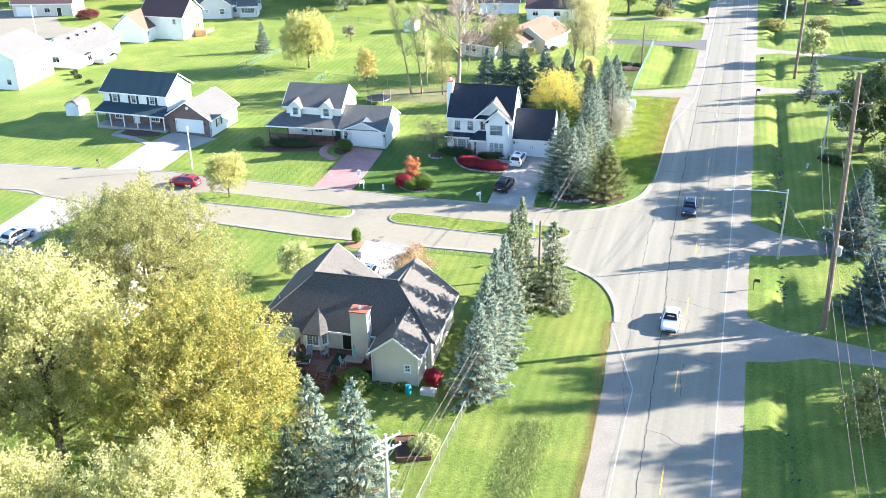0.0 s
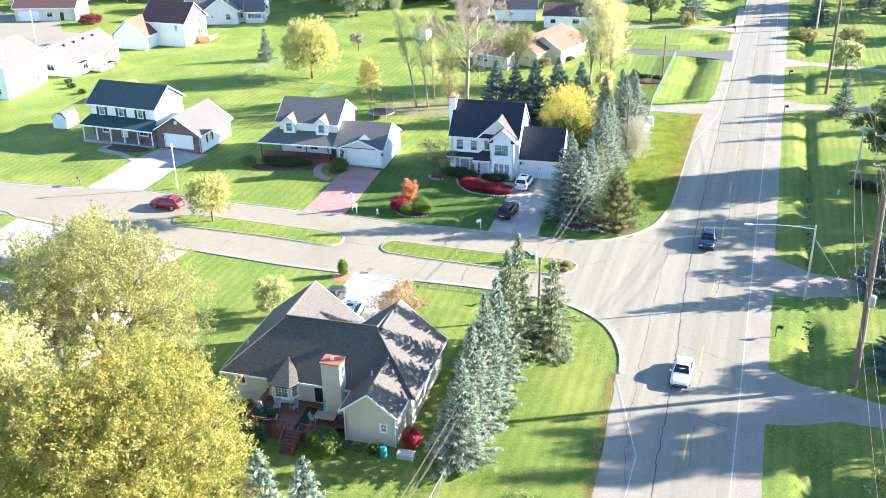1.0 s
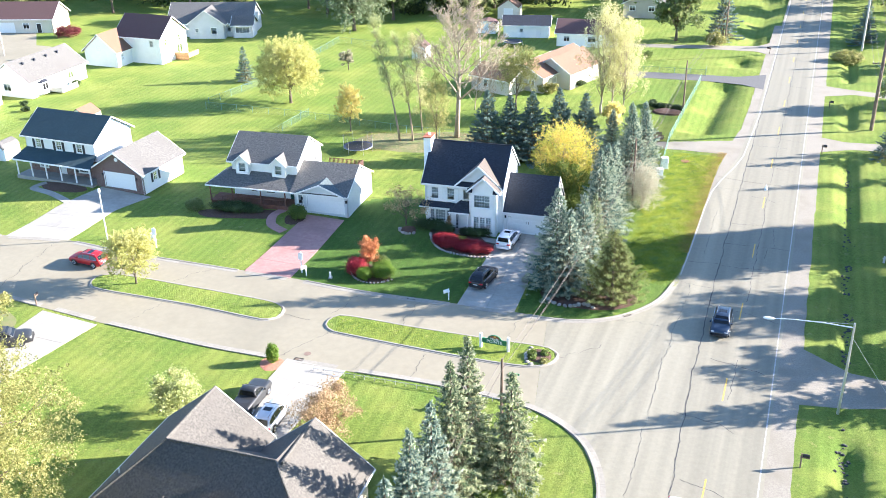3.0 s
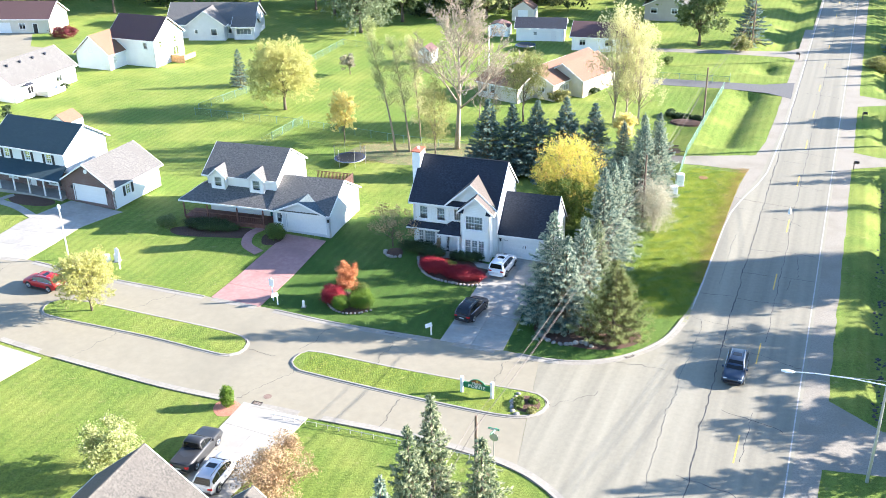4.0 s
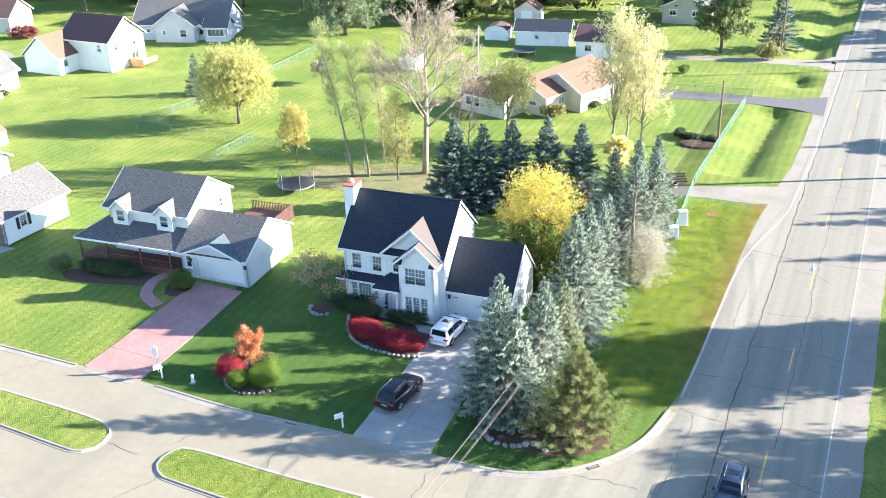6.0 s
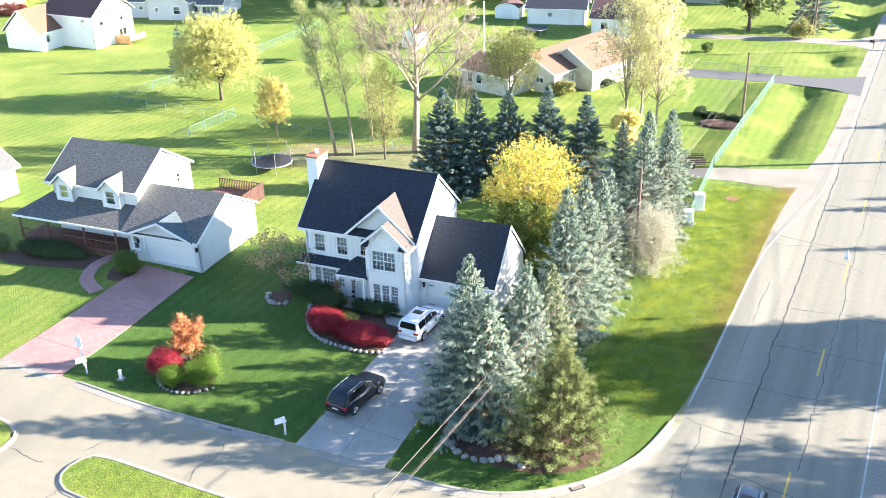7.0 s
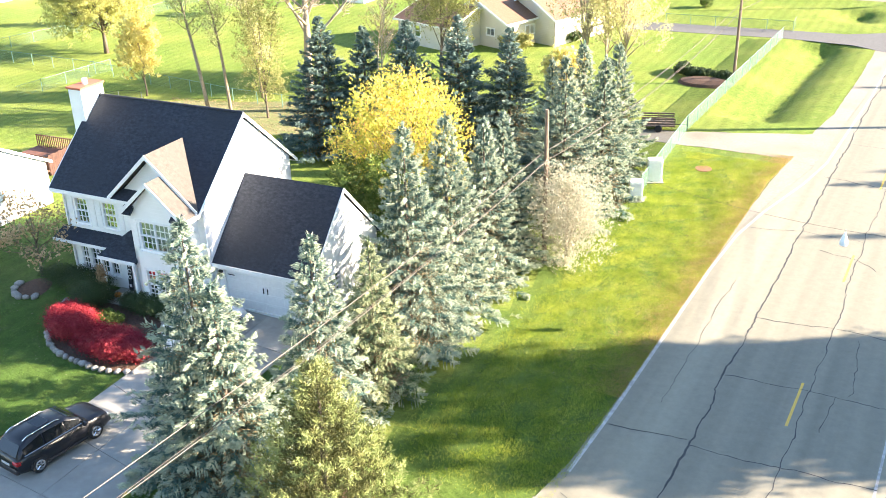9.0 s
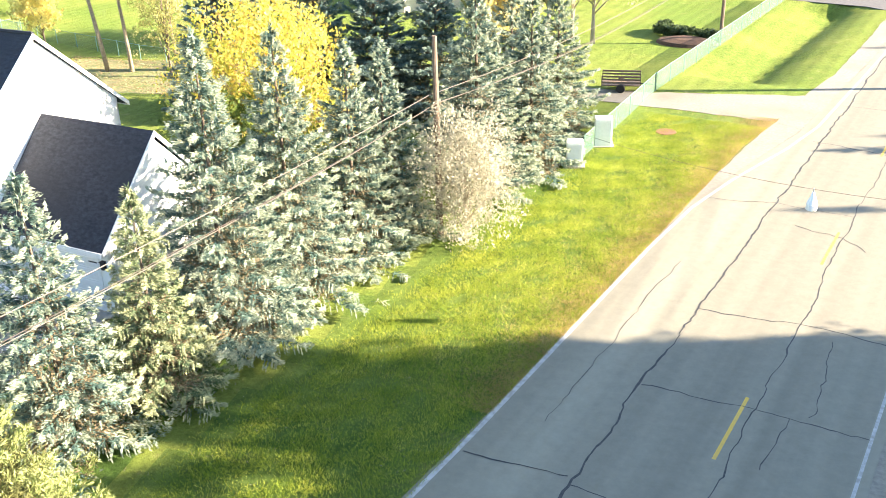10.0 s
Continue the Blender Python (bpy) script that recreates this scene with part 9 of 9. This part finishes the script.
mast = thing("antenna_mast", on(2.2, 221.0, 0, 0), "thin white antenna mast on a far lawn", "antenna")
part("mast", Shape().tube([(0, 0, 0), (0, 0, 8.5)], 0.10, 6), TRIM, mast)
hyd = thing("fire_hydrant", on(53.5, 138.0, 0, 0), "small pale fire hydrant on the lawn", "hydrant")
part("barrel", Shape().tube([(0, 0, -0.05), (0, 0, 0.1), (0, 0, 0.55), (0, 0, 0.7), (0, 0, 0.78)], [0.16, 0.12, 0.12, 0.13, 0.04], 10), PALEPOLE, hyd)
part("outlet", Shape().tube([(-0.2, 0, 0.48), (0.2, 0, 0.48)], 0.06, 8), PALEPOLE, hyd)
for x, y, turn in ((41.85, 106.2, 60), (38.4, 89.8, 60)):
    pipe = thing("culvert_pipe", pose(x, y, -0.28, 0, 0, turn), "end of a grey culvert pipe in the ditch", "culvert")
    part("pipe", Shape().loft([[(0.28 * r * math.cos(t), yy, 0.28 * r * math.sin(t)) for t in (math.tau * i / 14 for i in range(14))] for yy, r in ((0.9, 1.0), (-0.5, 1.0), (-0.5, 0.85), (0.9, 0.85))], caps=False), GALV, pipe)


# ---- drives, islands, beds, kerbs: the setting's pieces ----
def curve_line(pts, step=0.8, closed=False):
    """A smooth line through points."""
    p = [Vector(q) for q in pts]
    n = len(p)
    out = []
    for i in range(n if closed else n - 1):
        a, b, c, d = (p[(i + k) % n] if closed else p[min(max(i + k, 0), n - 1)] for k in (-1, 0, 1, 2))
        k = max(1, int((c - b).length / step))
        for j in range(k):
            t = j / k
            q = 0.5 * ((2 * b) + (c - a) * t + (2 * a - 5 * b + 4 * c - d) * t * t + (3 * b - a - 3 * c + d) * t ** 3)
            out.append((q.x, q.y))
    if not closed:
        out.append((p[-1].x, p[-1].y))
    return out


def inset(pts, d):
    out, n = [], len(pts)
    for i in range(n):
        t = (Vector(pts[(i + 1) % n]) - Vector(pts[i - 1])).normalized()
        q = Vector(pts[i]) + Vector((-t.y, t.x)) * d
        out.append((q.x, q.y))
    return out


driveway("driveway", [(6.25, 124.72), (8.5, 135.0), (10.5, 143.6)], [(12.35, 123.42), (14.0, 132.0), (16.3, 142.7)], 6, 2, CONCRETE, "broad concrete driveway in large slabs")
driveway("driveway", [(-18.6, 130.95), (-16.6, 139.0), (-14.7, 145.9)], [(-12.9, 129.4), (-11.1, 137.5), (-9.7, 144.8)], 5, 1, REDSLAB, "rose-coloured stamped concrete driveway")
driveway("driveway", [(-51.1, 138.35), (-48.6, 146.8), (-44.9, 152.9)], [(-42.7, 137.55), (-40.6, 146.0), (-37.2, 151.0)], 5, 2, CONCRETE, "pale concrete driveway that widens to the garage")
driveway("driveway", [(-9.1, 112.85), (-10.9, 105.0), (-12.9, 97.6)], [(-3.0, 111.1), (-5.4, 103.0), (-7.6, 96.5)], 5, 2, CONCRETE, "pale concrete driveway in slabs")
driveway("driveway", [(-37.4, 120.3), (-40.0, 109.0), (-41.5, 102.0)], [(-30.3, 117.8), (-34.4, 108.0), (-35.5, 100.0)], 5, 2, CONCRETE, "pale concrete driveway in slabs")
driveway("driveway", [(-56.2, 127.4), (-57.6, 120.0), (-60.0, 110.0)], [(-47.2, 124.0), (-50.5, 116.0), (-53.0, 108.0)], 5, 2, CONCRETE, "pale concrete driveway in slabs")


def path_strip(name, line, width, mat, label, pieces=8):
    line = curve_line(line, 0.5)
    left, right = [], []
    for i, q in enumerate(line):
        t = (Vector(line[min(i + 1, len(line) - 1)]) - Vector(line[max(i - 1, 0)])).normalized()
        o = Vector((-t.y, t.x)) * width / 2
        left.append(tuple(Vector(q) + o))
        right.append(tuple(Vector(q) - o))
    return driveway(name, left, right, pieces, 1, mat, label, 0.05)


path_strip("garden_path", [(-16.6, 141.2), (-18.6, 143.0), (-19.0, 145.6), (-18.0, 147.2)], 1.2, REDSLAB, "curved rose-coloured garden path", 6)
path_strip("garden_path", [(10.0, 140.0), (8.0, 140.6), (6.4, 141.0), (5.6, 142.2)], 1.1, CONCRETE, "concrete path to the front door", 6)
path_strip("garden_path", [(-47.5, 148.2), (-51.0, 150.6), (-54.6, 152.6), (-53.4, 154.2)], 1.0, CONCRETE, "curved concrete path to the porch", 8)
flat_poly([(37.2, 108.8), (42, 108.4), (48.7, 109.0), (62, 108.4), (80, 108), (80, 111), (62, 111.8), (48.7, 112.3), (43.6, 114.2), (39.8, 118.8)], 0.014, GRAVEL, "gravel_lane", "pale gravel lane off the road", "lane")
flat_poly([(30.6, 84.8), (33.0, 94.4), (36.3, 91.2), (39.9, 89.6), (45.3, 86.6), (60, 83.2), (80, 80), (80, 77.5), (60, 80.6), (44.8, 83.6), (38, 85.4), (34, 84.6)], 0.014, GRAVEL, "gravel_lane", "pale gravel lane off the road", "lane")
flat_poly([(51.2, 173.8), (54.6, 183.2), (60, 179.4), (76, 177.0), (100, 176), (100, 173.6), (76, 174.4), (60, 176)], 0.014, GRAVEL, "gravel_lane", "pale gravel lane off the road", "lane")
flat_poly([(59.2, 202.7), (61.8, 211.7), (68, 207.8), (80, 202.4), (110, 190), (110, 187.6), (80, 199.6), (68, 204.6)], 0.014, GRAVEL, "gravel_lane", "pale gravel lane off the road", "lane")
flat_poly(wobble([(26, 176.6), (33, 175.1), (41.2, 173.2), (44.0, 171.0), (48.2, 182.0), (43.7, 179.2), (33.7, 178.2), (26, 178.9)], 0.1, 1.0, 9), 0.022, GRAVEL, "gravel_lane", "short gravel crossing beside the fence", "lane")
flat_poly([(26, 215.2), (44, 212.4), (50.2, 210.2), (53.3, 207.2), (55.7, 217.0), (50.2, 215.4), (44, 216.6), (26, 219.6)], 0.024, surface("worn drive asphalt", (0.085, 0.084, 0.084), (0.125, 0.122, 0.118), 4.0, 0.85, 50, 0.5, 0.01), "asphalt_drive", "dark asphalt drive joining the road", "lane")
flat_poly([(20, 238.3), (45, 237.0), (57.0, 234.6), (59.8, 231.4), (62.4, 243.0), (58.2, 239.0), (47, 239.6), (20, 241.2)], 0.022, GRAVEL, "gravel_lane", "pale drive joining the road", "lane")
circle = [(-98 + 14 * math.cos(t), 224 + 11 * math.sin(t)) for t in (math.tau * i / 28 for i in range(28))]
flat_poly(circle, 0.012, STREET, "turning_circle", "pale concrete turning circle among far houses", "street")
flat_poly([(-128, 262), (-112, 226), (-100, 214), (-92, 208), (-94, 232), (-101, 246), (-99, 248), (-108, 248)], 0.009, STREET, "turning_circle", "pale concrete forecourt of a far house", "street")

ISLAND_W = [(-11.5, 122.3), (-12.6, 123.7), (-15.5, 124.8), (-24.3, 127.2), (-30.3, 128.8), (-33.8, 129.2), (-35.3, 128.0), (-35.0, 126.0), (-33.2, 125.0), (-28.0, 123.7), (-21.9, 122.2), (-15.0, 120.1), (-13.0, 119.7), (-11.7, 120.5)]
ISLAND_E = [(17.1, 115.1), (16.5, 116.5), (15.0, 117.2), (10.0, 118.2), (2.4, 119.9), (-4.6, 121.7), (-6.4, 121.4), (-7.1, 119.6), (-6.2, 118.1), (-4.4, 117.4), (2.9, 115.3), (10.6, 113.3), (14.2, 112.8), (16.2, 113.4)]
for outline in (ISLAND_W, ISLAND_E):
    grass_edge = inset(curve_line(outline, 0.7, True), 0.42)
    flat_poly(grass_edge, 0.115, GRASS, "island", "kerbed island of mown grass in the street", "traffic island")
    k = tagged(new("kerb"), "rounded concrete kerb round a grass island", "kerb", kind="structure")
    kerb_run(k, grass_edge + grass_edge[:2], 0.02, 0.12, 0.18, 0.16, -1, 2.4)


def kerb_part(line, x0, x1):
    pts = curve_line(line, 1.0)
    return [p for p in pts if x0 <= p[0] <= x1]


nk = tagged(new("kerb"), "pale concrete kerb and gutter along the street", "kerb", kind="structure")
for x0, x1, high in ((-110, -51.1, 0.13), (-50.9, -42.6, 0.05), (-42.4, -18.5, 0.13), (-18.3, -12.4, 0.05), (-12.2, 6.3, 0.13), (6.5, 12.4, 0.05), (12.6, 29.5, 0.13)):
    kerb_run(nk, kerb_part(NORTH_KERB, x0, x1), 0.0, min(high, 0.10), 0.20, 0.52, -1, 2.0)
sk = tagged(new("kerb"), "pale concrete kerb and gutter along the street", "kerb", kind="structure")
south = curve_line(SOUTH_KERB, 1.0)
for x0, x1, high in ((-110, -56.3, 0.13), (-56.1, -47.1, 0.05), (-46.9, -37.5, 0.13), (-37.3, -30.4, 0.05), (-30.2, -9.3, 0.13), (-9.1, -3.2, 0.05)):
    kerb_run(sk, [p for p in south if x0 <= p[0] <= x1], 0.0, min(high, 0.10), 0.20, 0.52, 1, 2.0)
kerb_run(sk, south[min(i for i, p in enumerate(south) if p[0] > -3.0):], 0.0, 0.10, 0.20, 0.52, 1, 2.0)


def stone_edge(line, label, size=0.24, seed=0):
    """A row of rounded field stones."""
    rnd = random.Random(seed)
    root = tagged(new("stone_edging"), label, "stones")
    pts = curve_line(line, 0.2)
    gone = 0.0
    shapes = []
    for k in range(5):
        rings = []
        for i in range(5):
            th = math.pi * (i + 0.35) / 5.4
            rings.append([(math.sin(th) * math.cos(t) * (1 + 0.18 * rnd.uniform(-1, 1)), math.sin(th) * math.sin(t) * 0.8 * (1 + 0.18 * rnd.uniform(-1, 1)), -math.cos(th) * 0.72) for t in (math.tau * j / 8 for j in range(8))])
        shapes.append(Shape().loft(rings).mesh("stone", STONE, True))
    for a, b in zip(pts, pts[1:]):
        gone += math.hypot(b[0] - a[0], b[1] - a[1])
        if gone > size * 1.5:
            gone = 0.0
            s = size * rnd.uniform(0.7, 1.2)
            ob = part("stone", shapes[rnd.randrange(5)], None, root, m=Matrix.Translation((a[0], a[1], height(*a) + s * 0.42)) @ pose(0, 0, 0, rnd.uniform(-15, 15), rnd.uniform(-15, 15), rnd.uniform(0, 360)) @ Matrix.Diagonal((s, s, s * 0.9, 1)))


def bed(outline, mat, label, lift=0.05):
    pts = curve_line(outline, 0.5, True)
    sh = Shape()
    c = Vector((sum(p[0] for p in pts) / len(pts), sum(p[1] for p in pts) / len(pts)))
    for a, b in zip(pts, pts[1:] + pts[:1]):
        am, bm = c.lerp(Vector(a), 0.55), c.lerp(Vector(b), 0.55)
        za, zb, zam, zbm, zc = (height(q[0], q[1]) + e for q, e in ((a, 0.012), (b, 0.012), (am, lift + 0.02), (bm, lift + 0.02), (c, lift + 0.03)))
        sh.face([(a[0], a[1], za), (b[0], b[1], zb), (bm.x, bm.y, zbm), (am.x, am.y, zam)])
        sh.face([(am.x, am.y, zam), (bm.x, bm.y, zbm), (c.x, c.y, zc)])
    return tagged(part("planting_bed", weld(sh), mat), label, "planting bed", kind="structure")


bed([(1.6, 143.6), (1.6, 141.6), (2.0, 139.9), (2.8, 138.3), (4.0, 137.2), (5.6, 136.5), (7.5, 136.0), (9.2, 136.2), (9.6, 138.2), (8.8, 141.2), (5.0, 143.0)], MULCH, "dark mulched bed in front of the white house")
stone_edge([(1.5, 142.0), (1.9, 140.0), (2.7, 138.3), (3.9, 137.1), (5.5, 136.4), (7.5, 135.9), (9.3, 136.1)], "row of pale field stones round a planting bed", 0.21, 1)
bed([(-6.5, 132.8), (-6.3, 130.8), (-4.8, 129.2), (-2.8, 129.0), (-1.7, 129.8), (-2.0, 131.4), (-3.4, 133.2), (-5.2, 133.6)], MULCH, "round mulched bed on the front lawn")
stone_edge([(-6.4, 132.8), (-6.1, 130.8), (-4.7, 129.2), (-2.9, 129.0), (-1.2, 130.0)], "row of pale field stones round a planting bed", 0.17, 2)
bed([(-0.4, 142.2), (-1.6, 141.9), (-2.3, 142.8), (-2.0, 143.9), (-0.8, 144.0)], MULCH, "small dark bed under a bare tree")
stone_edge([(-0.2, 142.0), (-1.5, 141.7), (-2.4, 142.6), (-2.3, 143.7)], "short arc of pale field stones by a small tree", 0.26, 3)
stone_edge([(15.6, 126.6), (16.8, 125.4), (18.2, 125.1), (19.6, 125.6), (20.6, 124.9)], "low pile of pale field stones under a spruce", 0.3, 4)
bed([(15.0, 128.4), (15.8, 126.2), (17.6, 125.2), (20.6, 124.6), (23.0, 124.9), (25.0, 126.4), (24.6, 128.6), (20.0, 131.0), (17.0, 131.4)], MULCH, "dark needle-strewn ground under the conifers")
bed([(14.3, 116.6), (13.8, 114.9), (14.0, 113.6), (15.6, 113.2), (16.5, 114.1), (16.6, 115.4), (15.8, 116.5)], MULCH, "mulched bed at the tip of the island", 0.15)
stone_edge([(14.4, 116.7), (13.8, 115.4), (13.9, 113.8), (14.4, 113.3)], "pale stones along the island bed", 0.24, 5)
bed([(-11.5, 111.8), (-10.7, 110.6), (-9.4, 110.9), (-9.0, 112.2), (-10.0, 113.1), (-11.2, 112.8)], REDMULCH, "red mulch round a clipped evergreen")
bed([(-54.0, 154.6), (-52.2, 151.8), (-47.6, 151.0), (-47.0, 152.6)], MULCH, "dark mulched bed in front of the porch")
bed([(-28.6, 147.6), (-28.0, 145.4), (-21.0, 144.6), (-18.9, 145.0), (-19.2, 147.0)], MULCH, "dark mulched bed in front of the grey house")
bed([(-17.2, 145.6), (-16.8, 143.2), (-14.9, 143.4), (-14.5, 145.3)], MULCH, "dark mulched bed beside the rose driveway")
bed([(-14.0, 175.0), (-6.0, 171.4), (4.0, 172.4), (6.6, 176.4), (2.0, 181.0), (-7.0, 180.0), (-12.0, 179.4)], DUST, "bare ground strewn with fallen leaves", 0.0)
bed([(-48.2, 113.5), (-44, 111.0), (-39.8, 112.0), (-39.0, 117.8), (-43.5, 120.0)], DUST, "thin patch of lawn under a tree", 0.0)


def scatter(seed, n, xy, size, mat, label, name, upright=0.0, spread=None):
    """Many small blades or leaves over the ground, as one mesh. xy gives a place from two random numbers, or None."""
    rnd = random.Random(seed)
    pts = []
    while len(pts) < n:
        q = xy(rnd)
        if q:
            pts.append((q[0], q[1], height(*q) + size * (0.5 * upright + 0.12)))
    rng = np.random.default_rng(seed)
    pos = np.array(pts)
    d = unit(rng.normal(size=pos.shape) * np.array([1, 1, 0.25]) * (1 - 0.6 * upright) + np.array([0, 0, upright]))
    a = d * size * rng.uniform(0.5, 1.1, (n, 1))
    b = unit(np.cross(d, rng.normal(size=pos.shape) * np.array([1, 1, 0.2]) + np.array([0, 0, 1.0 - upright]))) * size * rng.uniform(0.12, 0.3, (n, 1)) * (0.7 if upright else 1.8)
    return tagged(part(name, leaflets(pos, a, b, mat, name), None), label, name.replace("_", " "), kind="stuff")


def verge_spot(rnd):
    s, d = rnd.uniform(47, 90), rnd.uniform(-15.0, -7.08)
    tuft = math.sin(1.9 * s + 2.3 * math.sin(1.3 * d)) + math.sin(2.7 * d + 1.7 * math.sin(1.1 * s)) + 0.8 * math.sin(4.3 * s - 3.1 * d)
    if rnd.random() > (0.66 + 0.20 * tuft) * smooth(-15.2, -13.0, d) * smooth(46, 50, s):
        return None
    return road_xy(s, d + max(0, s - 86) * 0.10)


def meadow_spot(rnd):
    t = rnd.random()
    x, y = 7.3 + 2.6 * t + rnd.gauss(0, 0.8), 64.0 + 10.0 * t + rnd.gauss(0, 0.6)
    return x, y


def lawn_spot(rnd):
    x, y = rnd.uniform(-30, 24), rnd.uniform(127, 150)
    return (x, y) if y > kerb_y(NORTH_KERB, x) + 0.6 else None


def edge_spot(rnd):
    s, d = rnd.uniform(56, 92), -7.06 - abs(rnd.gauss(0, 0.75 if rnd.random() < 0.7 else 2.2))
    if s > 86:
        d += (s - 86) * 0.10
    return road_xy(s, d)


BLADE = foliage("grass blades", (0.115, 0.21, 0.021), (0.32, 0.40, 0.050), (0.63, 0.60, 0.125), 0.7, 0.42)
TURF = foliage("lawn blades", (0.060, 0.150, 0.028), (0.130, 0.245, 0.045), (0.22, 0.33, 0.065), 0.7, 0.4)
STRAW = foliage("dry straw blades", (0.28, 0.20, 0.07), (0.42, 0.31, 0.12), (0.55, 0.42, 0.19), 0.6, 0.3)
scatter(201, 150000, verge_spot, 0.066, BLADE, "short tufts of verge grass", "verge_grass", 0.9)


def near_lawn(rnd):
    x, y = rnd.uniform(-18, 16), rnd.uniform(126, 141)
    return (x, y) if y > kerb_y(NORTH_KERB, x) + 0.5 and not (6.0 + 0.23 * (y - 125) < x < 12.8 + 0.21 * (y - 124)) and not (-18.8 + 0.26 * (y - 131) < x < -12.2 + 0.2 * (y - 129)) else None


def island_spot(rnd):
    t = rnd.random()
    x, y = -5.5 + 19.0 * t, 119.6 - 4.5 * t + rnd.uniform(-1.6, 1.6)
    return x, y


scatter(207, 30000, near_lawn, 0.06, TURF, "short blades of mown lawn", "lawn_grass", 0.3)
verge_top = scatter(208, 14000, island_spot, 0.055, BLADE, "short blades of grass on the island", "lawn_grass", 0.3)
verge_top.location.z = 0.115
scatter(202, 42000, edge_spot, 0.07, STRAW, "dry straw-coloured grass at the road's edge", "dry_grass", 0.6)
scatter(203, 9000, meadow_spot, 0.17, MEADOW, "rough unmown grass and weeds", "tall_weeds", 0.8)
def taper_spot(rnd):
    s = rnd.uniform(-45, 8)
    d = -6.3 - 1.3 * smooth(-18, 9, s) - abs(rnd.gauss(0, 0.45)) + 0.15
    return road_xy(s, d)


scatter(209, 12000, taper_spot, 0.09, STRAW, "dry straw-coloured grass beside the gravel strip", "dry_grass", 0.25)
scatter(204, 900, lawn_spot, 0.09, SILVER, "pale fallen leaves on the lawns", "fallen_leaves", 0.05)
scatter(205, 700, verge_spot, 0.09, SILVER, "pale fallen leaves on the verge", "fallen_leaves", 0.05)
scatter(206, 5200, lambda r: (r.uniform(-13, 6), r.uniform(171.6, 180.5)), 0.16, RUSSET, "fallen brown leaves behind the house", "fallen_leaves", 0.05)


rubble = Shape()
rock = random.Random(88)
for a, b, n in ((-18, -6, 16), (16, 26, 34), (36, 48, 50), (52, 60, 34), (64, 78, 26), (84, 92, 20)):
    for k in range(n):
        x, y = road_xy(rock.uniform(a, b), 10.2 + rock.gauss(0, 0.28))
        r, z = rock.uniform(0.07, 0.20), height(x, y)
        rubble.loft([[(x + r * q * (1 + 0.3 * rock.uniform(-1, 1)) * math.cos(t), y + r * q * math.sin(t) * 0.8, z - 0.05 + r * hh) for t in (math.tau * i / 6 for i in range(6))] for q, hh in ((0.9, 0.0), (1.0, 0.5), (0.55, 1.05))])
tagged(part("ditch_stones", rubble, ASPHALT), "scattered dark stones along the bottom of the ditch", "stones", kind="stuff")
